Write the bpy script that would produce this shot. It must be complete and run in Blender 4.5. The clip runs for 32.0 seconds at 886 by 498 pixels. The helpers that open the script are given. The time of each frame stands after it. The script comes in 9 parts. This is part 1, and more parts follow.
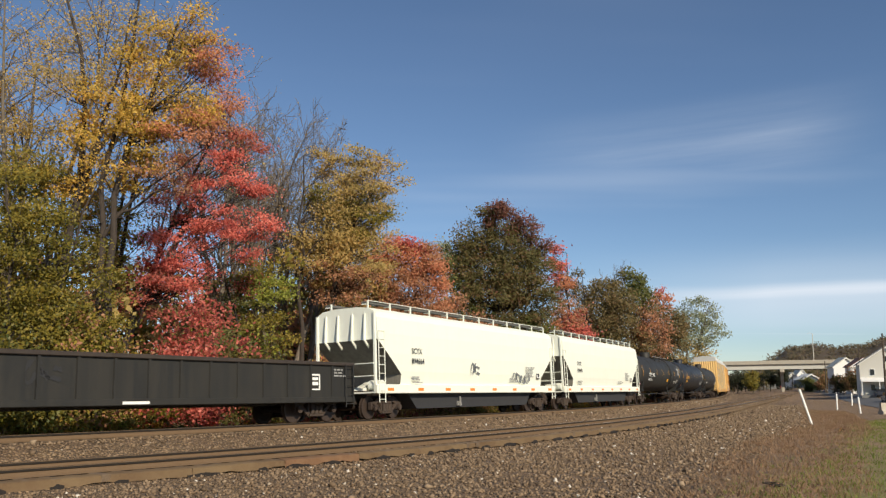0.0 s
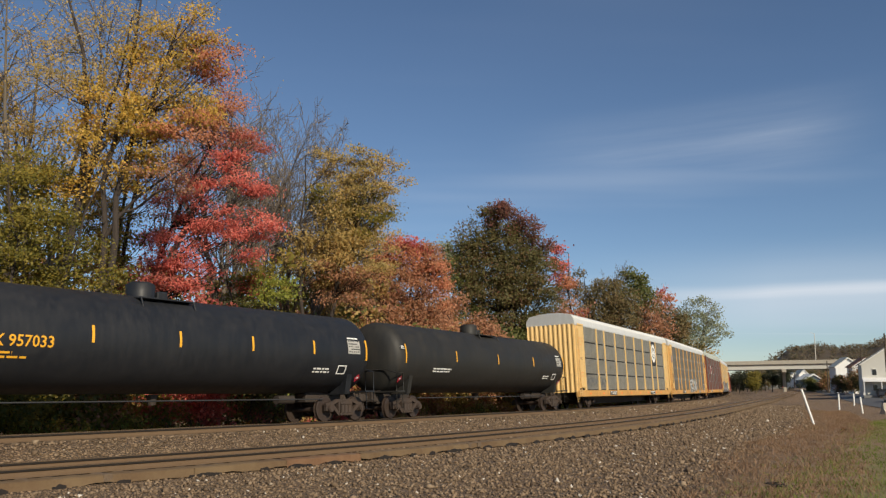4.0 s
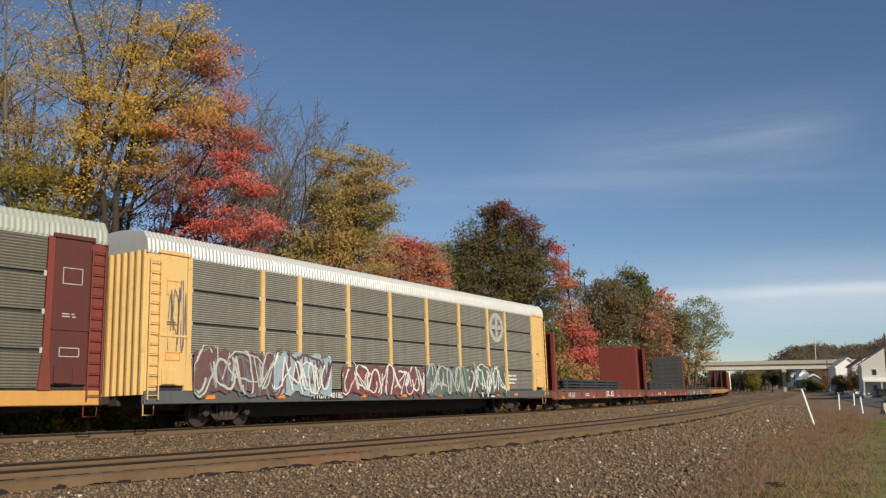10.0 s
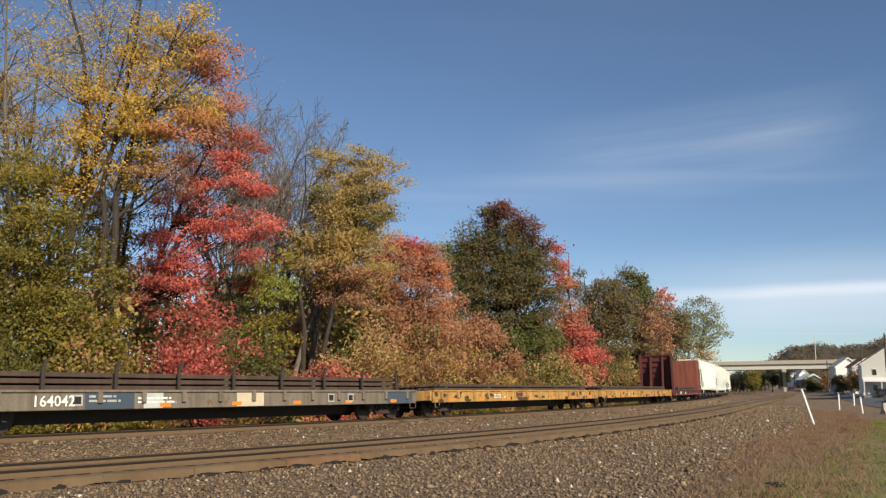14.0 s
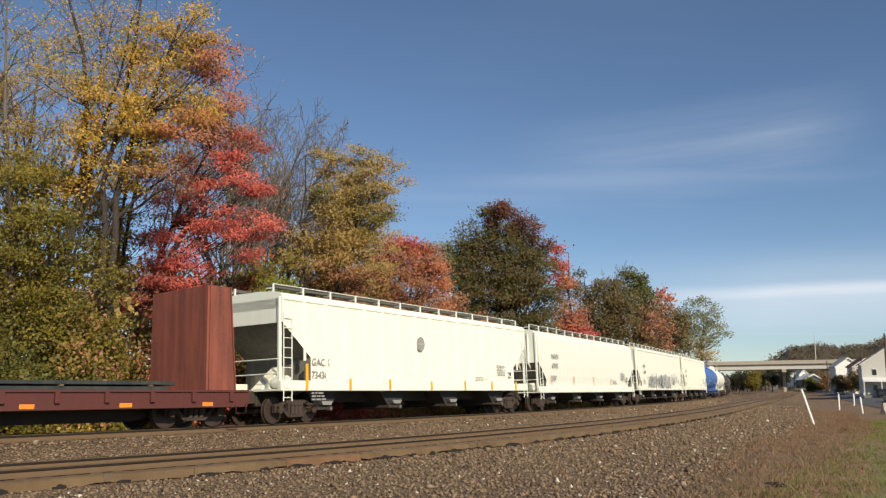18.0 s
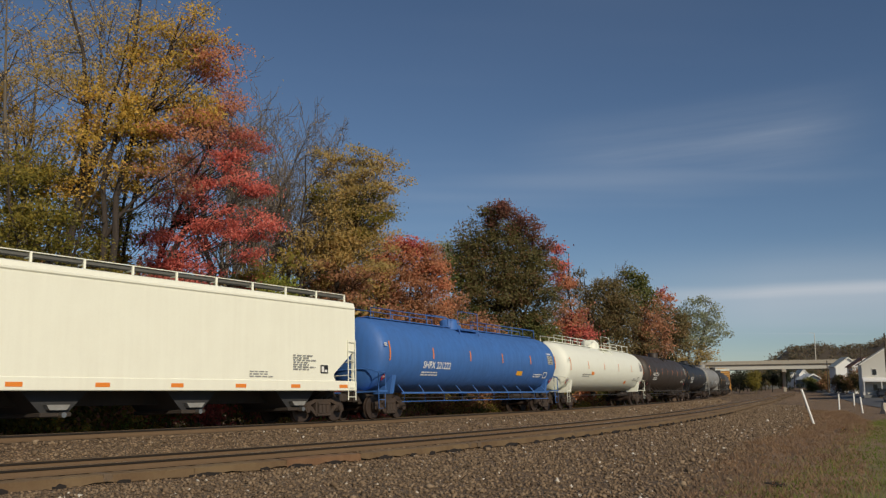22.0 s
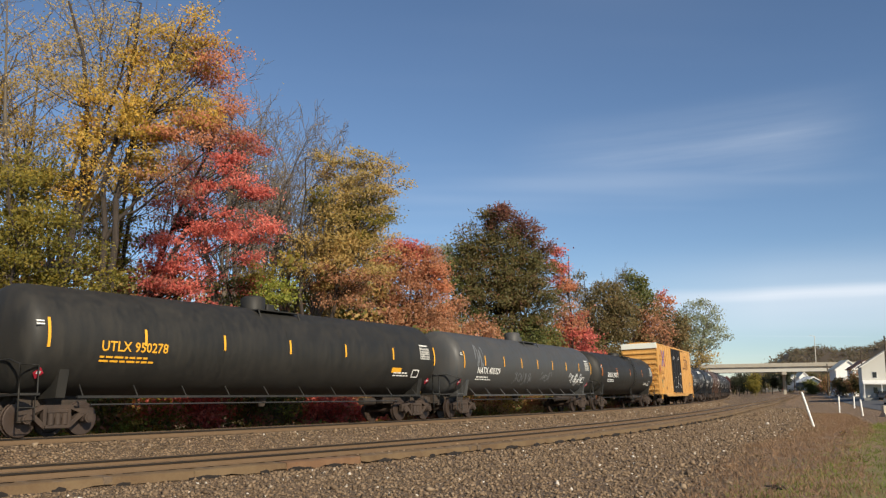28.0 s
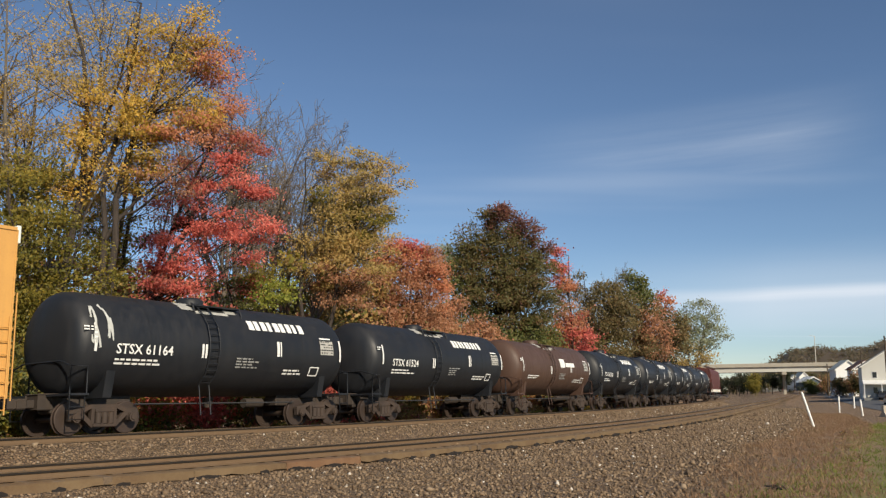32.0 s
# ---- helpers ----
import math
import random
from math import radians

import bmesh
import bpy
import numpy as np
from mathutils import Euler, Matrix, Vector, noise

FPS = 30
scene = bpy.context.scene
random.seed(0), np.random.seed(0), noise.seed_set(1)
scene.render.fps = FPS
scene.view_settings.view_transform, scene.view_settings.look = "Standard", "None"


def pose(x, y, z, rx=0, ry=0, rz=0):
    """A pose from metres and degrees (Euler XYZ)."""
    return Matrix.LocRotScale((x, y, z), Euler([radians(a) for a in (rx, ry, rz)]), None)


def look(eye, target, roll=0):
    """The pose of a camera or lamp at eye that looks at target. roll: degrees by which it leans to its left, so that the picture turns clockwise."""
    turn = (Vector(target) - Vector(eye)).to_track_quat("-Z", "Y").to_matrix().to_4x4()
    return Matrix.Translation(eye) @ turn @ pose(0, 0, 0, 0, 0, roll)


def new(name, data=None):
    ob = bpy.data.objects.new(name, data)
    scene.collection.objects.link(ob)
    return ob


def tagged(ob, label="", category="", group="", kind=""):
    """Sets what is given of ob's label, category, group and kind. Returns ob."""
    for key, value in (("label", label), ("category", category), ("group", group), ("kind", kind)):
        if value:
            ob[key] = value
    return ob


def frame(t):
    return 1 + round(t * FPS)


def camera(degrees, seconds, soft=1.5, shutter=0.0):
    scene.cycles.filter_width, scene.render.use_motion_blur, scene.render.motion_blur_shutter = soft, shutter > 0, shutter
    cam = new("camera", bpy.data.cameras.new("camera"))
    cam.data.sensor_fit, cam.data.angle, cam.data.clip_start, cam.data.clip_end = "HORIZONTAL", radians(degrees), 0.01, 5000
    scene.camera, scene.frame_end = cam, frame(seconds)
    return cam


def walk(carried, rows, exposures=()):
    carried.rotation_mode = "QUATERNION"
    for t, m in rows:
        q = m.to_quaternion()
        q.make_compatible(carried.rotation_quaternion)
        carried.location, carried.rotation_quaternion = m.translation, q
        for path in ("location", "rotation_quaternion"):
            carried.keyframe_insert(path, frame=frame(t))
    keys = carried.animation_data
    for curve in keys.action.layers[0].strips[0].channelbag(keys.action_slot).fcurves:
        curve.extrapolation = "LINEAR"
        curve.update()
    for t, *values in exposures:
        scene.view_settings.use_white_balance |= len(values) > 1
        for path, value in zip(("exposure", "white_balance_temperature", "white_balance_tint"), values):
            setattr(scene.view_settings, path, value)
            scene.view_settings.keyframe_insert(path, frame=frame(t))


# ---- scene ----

EXPOSURES = [(0.0, 0.2), (1.0, 0.16), (2.0, -0.25), (3.0, 0.0), (6.0, 0.0), (7.0, 0.03), (8.0, -0.06), (9.0, -0.05), (10.0, -0.02), (11.0, -0.08), (12.0, 0.0), (13.0, 0.27), (14.0, 0.27), (17.0, 0.3), (18.0, 0.17), (19.0, -0.33), (20.0, -0.6), (21.0, -0.68), (22.0, -0.49), (23.0, -0.24), (24.0, -0.22), (25.0, 0.07), (28.0, 0.27), (29.0, 0.32), (30.0, 0.3), (31.0, 0.15), (32.0, 0.17)]
# ---------------------------------------------------------------- camera
EYE = Vector((0.0, 0.0, 1.4416))
UP = 0.1597          # tilt above the level, radians
ROLL = 0.598


def aim(side=0.0, up=0.0):
    """Pose on the tripod, nudged by small angles (radians)."""
    return look(EYE, EYE + Vector((math.tan(side), 1.0, math.tan(UP + up))), ROLL)


cam = camera(55.46, 32.0, 1.3)
walk(cam, [
    (0.0, aim(0.0020)), (2.3, aim(0.0020)), (2.5, aim(0.0020, 0.0012)), (2.9, aim()), (10.0, aim()), (18.5, aim()),
    (19.5, aim(0, -0.0004)), (21.0, aim(0, -0.0004)), (23.0, aim()), (25.6, aim()), (27.0, aim(0, 0.0030)),
    (29.0, aim(0, 0.0030)), (29.9, aim(0, 0.0020)), (31.6, aim(0, 0.0020)), (32.0, aim(0, 0.0030)),
], exposures=EXPOSURES)

# ---------------------------------------------------------------- sky and sun
SUN_EL, SUN_TO = radians(31), Vector((0.50, -0.866, 0.0))
sun_dir = Vector((SUN_TO.x * math.cos(SUN_EL), SUN_TO.y * math.cos(SUN_EL), math.sin(SUN_EL)))
sun = new("sun", bpy.data.lights.new("sun", "SUN"))
sun.data.energy, sun.data.angle, sun.data.color = 4.7, radians(0.53), (1.0, 0.875, 0.68)
sun.matrix_world = look((0, 0, 60), Vector((0, 0, 60)) - sun_dir)


def node(tree, kind, **values):
    n = tree.nodes.new(kind)
    for key, value in values.items():
        n.inputs[key.replace("_", " ")].default_value = value
    return n


def ramp(tree, stops, fac=None, kind="LINEAR"):
    n = tree.nodes.new("ShaderNodeValToRGB")
    n.color_ramp.interpolation = kind
    els = n.color_ramp.elements
    while len(els) < len(stops):
        els.new(0.5)
    for el, (at, col) in zip(els, stops):
        el.position = at
        el.color = (*col, 1) if isinstance(col, tuple) else (col, col, col, 1)
    if fac is not None:
        tree.links.new(fac, n.inputs[0])
    return n


def maths(tree, op, a, b=0.0, c=0.0):
    n = tree.nodes.new("ShaderNodeMath")
    n.operation = op
    for i, v in enumerate((a, b, c)):
        if isinstance(v, (int, float)):
            n.inputs[i].default_value = v
        else:
            tree.links.new(v, n.inputs[i])
    return n.outputs[0]


def mixed(tree, fac, a, b, blend="MIX"):
    n = tree.nodes.new("ShaderNodeMix")
    n.data_type, n.blend_type = "RGBA", blend
    for i, v in ((0, fac), (6, a), (7, b)):
        if isinstance(v, (int, float)):
            n.inputs[i].default_value = v
        elif isinstance(v, tuple):
            n.inputs[i].default_value = (*v, 1)
        else:
            tree.links.new(v, n.inputs[i])
    return n.outputs[2]


world = bpy.data.worlds.new("autumn_sky")
scene.world = world
world.use_nodes = True
wt = world.node_tree
sky = wt.nodes.new("ShaderNodeTexSky")
sky.sky_type, sky.sun_disc = "NISHITA", False
sky.sun_elevation, sky.sun_rotation = SUN_EL, math.atan2(SUN_TO.x, SUN_TO.y)
sky.altitude, sky.air_density, sky.dust_density, sky.ozone_density = 1200, 1.0, 0.3, 3.4
coord = wt.nodes.new("ShaderNodeTexCoord")
split = wt.nodes.new("ShaderNodeSeparateXYZ")
wt.links.new(coord.outputs["Generated"], split.inputs[0])
# thin cirrus on a high flat layer: direction divided by its height
high = maths(wt, "MAXIMUM", split.outputs[2], 0.02)
cu = maths(wt, "DIVIDE", split.outputs[0], high)
cv = maths(wt, "DIVIDE", split.outputs[1], high)
flat = wt.nodes.new("ShaderNodeCombineXYZ")
wt.links.new(maths(wt, "ADD", cu, maths(wt, "MULTIPLY", cv, 0.10)), flat.inputs[0])
wt.links.new(maths(wt, "MULTIPLY", cv, 1.0), flat.inputs[1])
veil = node(wt, "ShaderNodeTexNoise", Scale=0.42, Detail=4.0, Roughness=0.5)
stretch = wt.nodes.new("ShaderNodeMapping")
stretch.inputs["Scale"].default_value = (0.30, 0.85, 1.0)
wt.links.new(flat.outputs[0], stretch.inputs[0])
wt.links.new(stretch.outputs[0], veil.inputs["Vector"])
cloud = ramp(wt, [(0.52, 0.0), (0.75, 0.30)], veil.outputs[0], "EASE").outputs[0]
# a long low bank of cloud near the horizon
low = wt.nodes.new("ShaderNodeCombineXYZ")
wt.links.new(maths(wt, "MULTIPLY", split.outputs[0], 1.6), low.inputs[0])
wt.links.new(maths(wt, "MULTIPLY", split.outputs[2], 14.0), low.inputs[2])
bank = node(wt, "ShaderNodeTexNoise", Scale=1.3, Detail=3.0)
wt.links.new(low.outputs[0], bank.inputs["Vector"])
height = maths(wt, "ADD", split.outputs[2], maths(wt, "MULTIPLY", maths(wt, "SUBTRACT", bank.outputs[0], 0.5), 0.035))
band = ramp(wt, [(0.045, 0.0), (0.095, 0.55), (0.105, 0.85), (0.120, 0.25), (0.170, 0.0)], height, "EASE").outputs[0]
# kept to the right-hand sky, placed to fit the camera's view
side = ramp(wt, [(0.14, 0.0), (0.36, 1.0)], split.outputs[0]).outputs[0]
band2 = maths(wt, "MULTIPLY", band, side)
# one long streak of cirrus, rising slowly to the side
axis = maths(wt, "ADD", maths(wt, "MULTIPLY", split.outputs[0], 0.055), 0.252)
fibre = wt.nodes.new("ShaderNodeCombineXYZ")
wt.links.new(maths(wt, "MULTIPLY", split.outputs[0], 2.2), fibre.inputs[0])
wt.links.new(maths(wt, "MULTIPLY", maths(wt, "SUBTRACT", split.outputs[2], axis), 30.0), fibre.inputs[2])
hair = node(wt, "ShaderNodeTexNoise", Scale=2.0, Detail=5.0, Roughness=0.6)
wt.links.new(fibre.outputs[0], hair.inputs["Vector"])
gap = maths(wt, "ABSOLUTE", maths(wt, "SUBTRACT", split.outputs[2], axis))
streak = ramp(wt, [(0.0, 0.22), (0.016, 0.15), (0.06, 0.0)], gap, "EASE").outputs[0]
ends = ramp(wt, [(0.02, 0.0), (0.22, 0.8), (0.36, 1.0), (0.48, 0.0)], split.outputs[0], "EASE").outputs[0]
streak = maths(wt, "MULTIPLY", maths(wt, "MULTIPLY", streak, ends), maths(wt, "ADD", maths(wt, "MULTIPLY", hair.outputs[0], 1.5), -0.1))
white = mixed(wt, maths(wt, "MAXIMUM", maths(wt, "MAXIMUM", cloud, streak), band2), sky.outputs[0], (8.2, 8.8, 9.6))
bg = wt.nodes["Background"]
wt.links.new(white, bg.inputs[0])
bg.inputs[1].default_value = 0.085

# ---------------------------------------------------------------- the two tracks
LEAN = radians(2.92)            # the far track is canted away from the viewer
_S = np.arange(-720.0, 900.0, 0.5)
_h = np.where(_S < -60, -60, _S)
_H = 1.3224 - (1.3224 - 0.9586) * np.exp(-_h / 138.32) + 0.0021426 * _h * np.exp(-np.abs(_h) / 60)
_dx, _dy = np.cos(_H), np.sin(_H)
_X = np.concatenate([[0], np.cumsum((_dx[1:] + _dx[:-1]) / 4)])
_Y = np.concatenate([[0], np.cumsum((_dy[1:] + _dy[:-1]) / 4)])
_o = int(720 / 0.5)
_X, _Y = _X - _X[_o] - 10.4874, _Y - _Y[_o] + 24.3354


def spot(s, off=0.0):
    """Plan position at s metres along the far track's axis, off metres towards the viewer's side, and the heading."""
    x, y, h = np.interp(s, _S, _X), np.interp(s, _S, _Y), np.interp(s, _S, _H)
    return x + off * np.sin(h), y - off * np.cos(h), h


def spacing(s):
    """From the far track's axis to the near track's."""
    s = np.asarray(s, float)
    return 4.057 + 0.0937 * 25 * np.log1p(np.exp(np.clip((s - 101) / 25, -30, 30))) + 0.084 * np.clip(s, -12, 900) * np.exp(-np.maximum(s, 0) / 40) + 0.034 * 15 * np.log1p(np.exp(np.clip((s - 135) / 15, -30, 30)))


def climb(s):
    """The near track rises a little towards the bridge."""
    t = np.clip((np.asarray(s, float) - 105) / 155, 0, 1)
    return 0.95 * t * t * (3 - 2 * t)


def near_z(s):
    return -0.428 + 0.003 * np.clip(s, -20, 80) + climb(s)


# ---------------------------------------------------------------- meshes
class Form:
    """Collects vertices and faces; mesh() makes one mesh of them."""

    def __init__(self):
        self.v, self.f, self.s = [], [], []

    def add(self, verts, faces, smooth=False):
        n = len(self.v)
        self.v.extend(verts)
        self.f.extend([tuple(i + n for i in q) for q in faces])
        self.s.extend([smooth] * len(faces))
        return self

    def box(self, x0, x1, y0, y1, z0, z1, b=0.0):
        """A box; b: the chamfer of its edges."""
        if b <= 0:
            v = [(x, y, z) for x in (x0, x1) for y in (y0, y1) for z in (z0, z1)]
            return self.add(v, [(0, 1, 3, 2), (4, 6, 7, 5), (0, 4, 5, 1), (2, 3, 7, 6), (0, 2, 6, 4), (1, 5, 7, 3)])
        bm = bmesh.new()
        bmesh.ops.create_cube(bm, size=1)
        for w in bm.verts:
            w.co = ((x0 + x1) / 2 + w.co.x * (x1 - x0), (y0 + y1) / 2 + w.co.y * (y1 - y0), (z0 + z1) / 2 + w.co.z * (z1 - z0))
        bmesh.ops.bevel(bm, geom=bm.edges[:], offset=b, segments=1, affect="EDGES")
        bm.verts.index_update()
        self.add([tuple(w.co) for w in bm.verts], [tuple(w.index for w in f.verts) for f in bm.faces])
        bm.free()
        return self

    def prism(self, poly, axis, a, b, smooth=False):
        """A polygon (two coordinates each) drawn out along axis from a to b. x: (y, z); y: (x, z); z: (x, y)."""
        put = {"x": lambda p, t: (t, p[0], p[1]), "y": lambda p, t: (p[0], t, p[1]), "z": lambda p, t: (p[0], p[1], t)}[axis]
        n = len(poly)
        v = [put(p, a) for p in poly] + [put(p, b) for p in poly]
        self.add(v, [(i, (i + 1) % n, n + (i + 1) % n, n + i) for i in range(n)], smooth)
        return self.add(v, [tuple(range(n))[::-1], tuple(range(n, 2 * n))])

    def tube(self, path, r, n=6, cap=True, smooth=True):
        """A round bar along a path of points; r: one radius, or one for each point."""
        path = [Vector(p) for p in path]
        rs = r if isinstance(r, (list, tuple)) else [r] * len(path)
        v = []
        for i, p in enumerate(path):
            d = (path[min(i + 1, len(path) - 1)] - path[max(i - 1, 0)]).normalized()
            a = d.cross(Vector((0, 0, 1)) if abs(d.z) < 0.9 else Vector((1, 0, 0))).normalized()
            c = d.cross(a)
            v += [tuple(p + (a * math.cos(k * 2 * math.pi / n) + c * math.sin(k * 2 * math.pi / n)) * rs[i]) for k in range(n)]
        m = len(path)
        self.add(v, [(i * n + k, i * n + (k + 1) % n, (i + 1) * n + (k + 1) % n, (i + 1) * n + k) for i in range(m - 1) for k in range(n)], smooth)
        if cap:
            self.add(v[:n], [tuple(range(n))])
            self.add(v[-n:], [tuple(range(n))[::-1]])
        return self

    def skin(self, rings, closed=True, smooth=True, cap=False):
        """Faces between rings of equally many points."""
        n = len(rings[0])
        v = [tuple(p) for r in rings for p in r]
        e = n if closed else n - 1
        self.add(v, [(i * n + k, i * n + (k + 1) % n, (i + 1) * n + (k + 1) % n, (i + 1) * n + k) for i in range(len(rings) - 1) for k in range(e)], smooth)
        if cap:
            self.add(v[:n], [tuple(range(n))[::-1]])
            self.add(v[-n:], [tuple(range(n))])
        return self

    def mesh(self, name):
        me = bpy.data.meshes.new(name)
        me.from_pydata(self.v, [], self.f)
        me.polygons.foreach_set("use_smooth", self.s)
        bm = bmesh.new()
        bm.from_mesh(me)
        bmesh.ops.recalc_face_normals(bm, faces=bm.faces)
        bm.to_mesh(me)
        bm.free()
        return me


def part(name, form, material, parent=None, label="", at=None):
    me = form if isinstance(form, bpy.types.Mesh) else form.mesh(name)
    if material is not None and not me.materials:
        me.materials.append(material)
    ob = new(name, me)
    if parent is not None:
        ob.parent = parent
    if at is not None:
        ob.matrix_basis = at
    return tagged(ob, label)


def thing(name, label, category, group="", kind="", at=None):
    ob = tagged(new(name), label, category, group, kind)
    ob.empty_display_size = 0.5
    if at is not None:
        ob.matrix_basis = at
    return ob


def soup(name, co, faces_per, material, tri=False):
    """A mesh out of a numpy array of points; every faces_per points make one face."""
    me = bpy.data.meshes.new(name)
    n = len(co)
    nf = n // faces_per
    me.vertices.add(n)
    me.vertices.foreach_set("co", np.asarray(co, np.float32).ravel())
    me.loops.add(n)
    me.loops.foreach_set("vertex_index", np.arange(n, dtype=np.int32))
    me.polygons.add(nf)
    me.polygons.foreach_set("loop_start", np.arange(nf, dtype=np.int32) * faces_per)
    me.update(calc_edges=True)
    me.materials.append(material)
    return me
# ---------------------------------------------------------------- materials
def material(name):
    m = bpy.data.materials.new(name)
    m.use_nodes = True
    return m, m.node_tree, m.node_tree.nodes["Principled BSDF"]


def bumped(t, p, height, strength=0.3, distance=0.02):
    b = node(t, "ShaderNodeBump", Strength=strength, Distance=distance)
    t.links.new(height, b.inputs["Height"])
    t.links.new(b.outputs[0], p.inputs["Normal"])


def place(t, scale=(1, 1, 1), world=False):
    """Coordinates in metres, of the object or of the world."""
    if world:
        src = t.nodes.new("ShaderNodeNewGeometry").outputs["Position"]
    else:
        src = t.nodes.new("ShaderNodeTexCoord").outputs["Object"]
    m = t.nodes.new("ShaderNodeMapping")
    m.inputs["Scale"].default_value = scale
    t.links.new(src, m.inputs[0])
    return m.outputs[0]


def noise_at(t, vec, scale, detail=3.0, rough=0.55):
    n = node(t, "ShaderNodeTexNoise", Scale=scale, Detail=detail, Roughness=rough)
    t.links.new(vec, n.inputs["Vector"])
    return n.outputs[0]


def paint(name, col, rough=0.5, dirt=0.35, dirt_col=(0.09, 0.07, 0.055), metal=0.0, streak=0.5, bump=0.12, rust=0.0):
    """Weathered vehicle paint: blotches, running streaks, grain."""
    m, t, p = material(name)
    blot = noise_at(t, place(t), 0.9, 5.0, 0.62)
    run = noise_at(t, place(t, (5.0, 5.0, 0.35)), 1.0, 3.0)
    grain = noise_at(t, place(t), 22.0, 2.0)
    d = maths(t, "ADD", maths(t, "MULTIPLY", blot, 1 - streak), maths(t, "MULTIPLY", run, streak))
    d = maths(t, "ADD", d, maths(t, "MULTIPLY", maths(t, "SUBTRACT", grain, 0.5), 0.25))
    mask = ramp(t, [(0.40, 0.0), (0.75, dirt)], d).outputs[0]
    tone = mixed(t, mask, col, dirt_col)
    if rust > 0:
        spots = noise_at(t, place(t), 3.1, 6.0, 0.7)
        tone = mixed(t, ramp(t, [(0.58, 0.0), (0.66, rust)], spots).outputs[0], tone, (0.16, 0.065, 0.03))
    t.links.new(tone, p.inputs["Base Color"])
    t.links.new(ramp(t, [(0.3, max(0.05, rough - 0.08)), (0.8, min(1, rough + 0.22))], d).outputs[0], p.inputs["Roughness"])
    p.inputs["Metallic"].default_value = metal
    p.inputs["Specular IOR Level"].default_value = 0.35
    bumped(t, p, noise_at(t, place(t), 2.2, 4.0), bump, 0.02)
    return m


def plain(name, col, rough=0.6, metal=0.0, vary=0.25):
    m, t, p = material(name)
    n = noise_at(t, place(t), 6.0, 4.0)
    t.links.new(mixed(t, ramp(t, [(0.35, 0.0), (0.75, vary)], n).outputs[0], col, tuple(c * 0.45 for c in col)), p.inputs["Base Color"])
    p.inputs["Roughness"].default_value, p.inputs["Metallic"].default_value = rough, metal
    return m


def leaf_material(name, cols, gloss=0.5, through_=0.45):
    """Leaves: each one takes its own tone."""
    m, t, p = material(name)
    geo = t.nodes.new("ShaderNodeNewGeometry")
    k = len(cols) - 1
    big = noise_at(t, place(t), 0.55, 2.0)
    fac = maths(t, "ADD", maths(t, "MULTIPLY", geo.outputs["Random Per Island"], 0.62), maths(t, "MULTIPLY", maths(t, "SUBTRACT", big, 0.32), 1.05))
    tone = ramp(t, [(i / k, c) for i, c in enumerate(cols)], fac).outputs[0]
    t.links.new(tone, p.inputs["Base Color"])
    p.inputs["Roughness"].default_value = gloss
    p.inputs["Specular IOR Level"].default_value = 0.3
    tr = t.nodes.new("ShaderNodeBsdfTranslucent")
    t.links.new(tone, tr.inputs[0])
    mix = t.nodes.new("ShaderNodeMixShader")
    mix.inputs[0].default_value = through_
    t.links.new(p.outputs[0], mix.inputs[1])
    t.links.new(tr.outputs[0], mix.inputs[2])
    t.links.new(mix.outputs[0], t.nodes["Material Output"].inputs[0])
    return m


def bark_material(name, col):
    m, t, p = material(name)
    v = place(t, (9, 9, 1.6))
    n = noise_at(t, v, 2.0, 6.0, 0.7)
    t.links.new(ramp(t, [(0.3, tuple(c * 0.35 for c in col)), (0.7, col)], n).outputs[0], p.inputs["Base Color"])
    p.inputs["Roughness"].default_value = 0.9
    bumped(t, p, n, 0.7, 0.03)
    return m


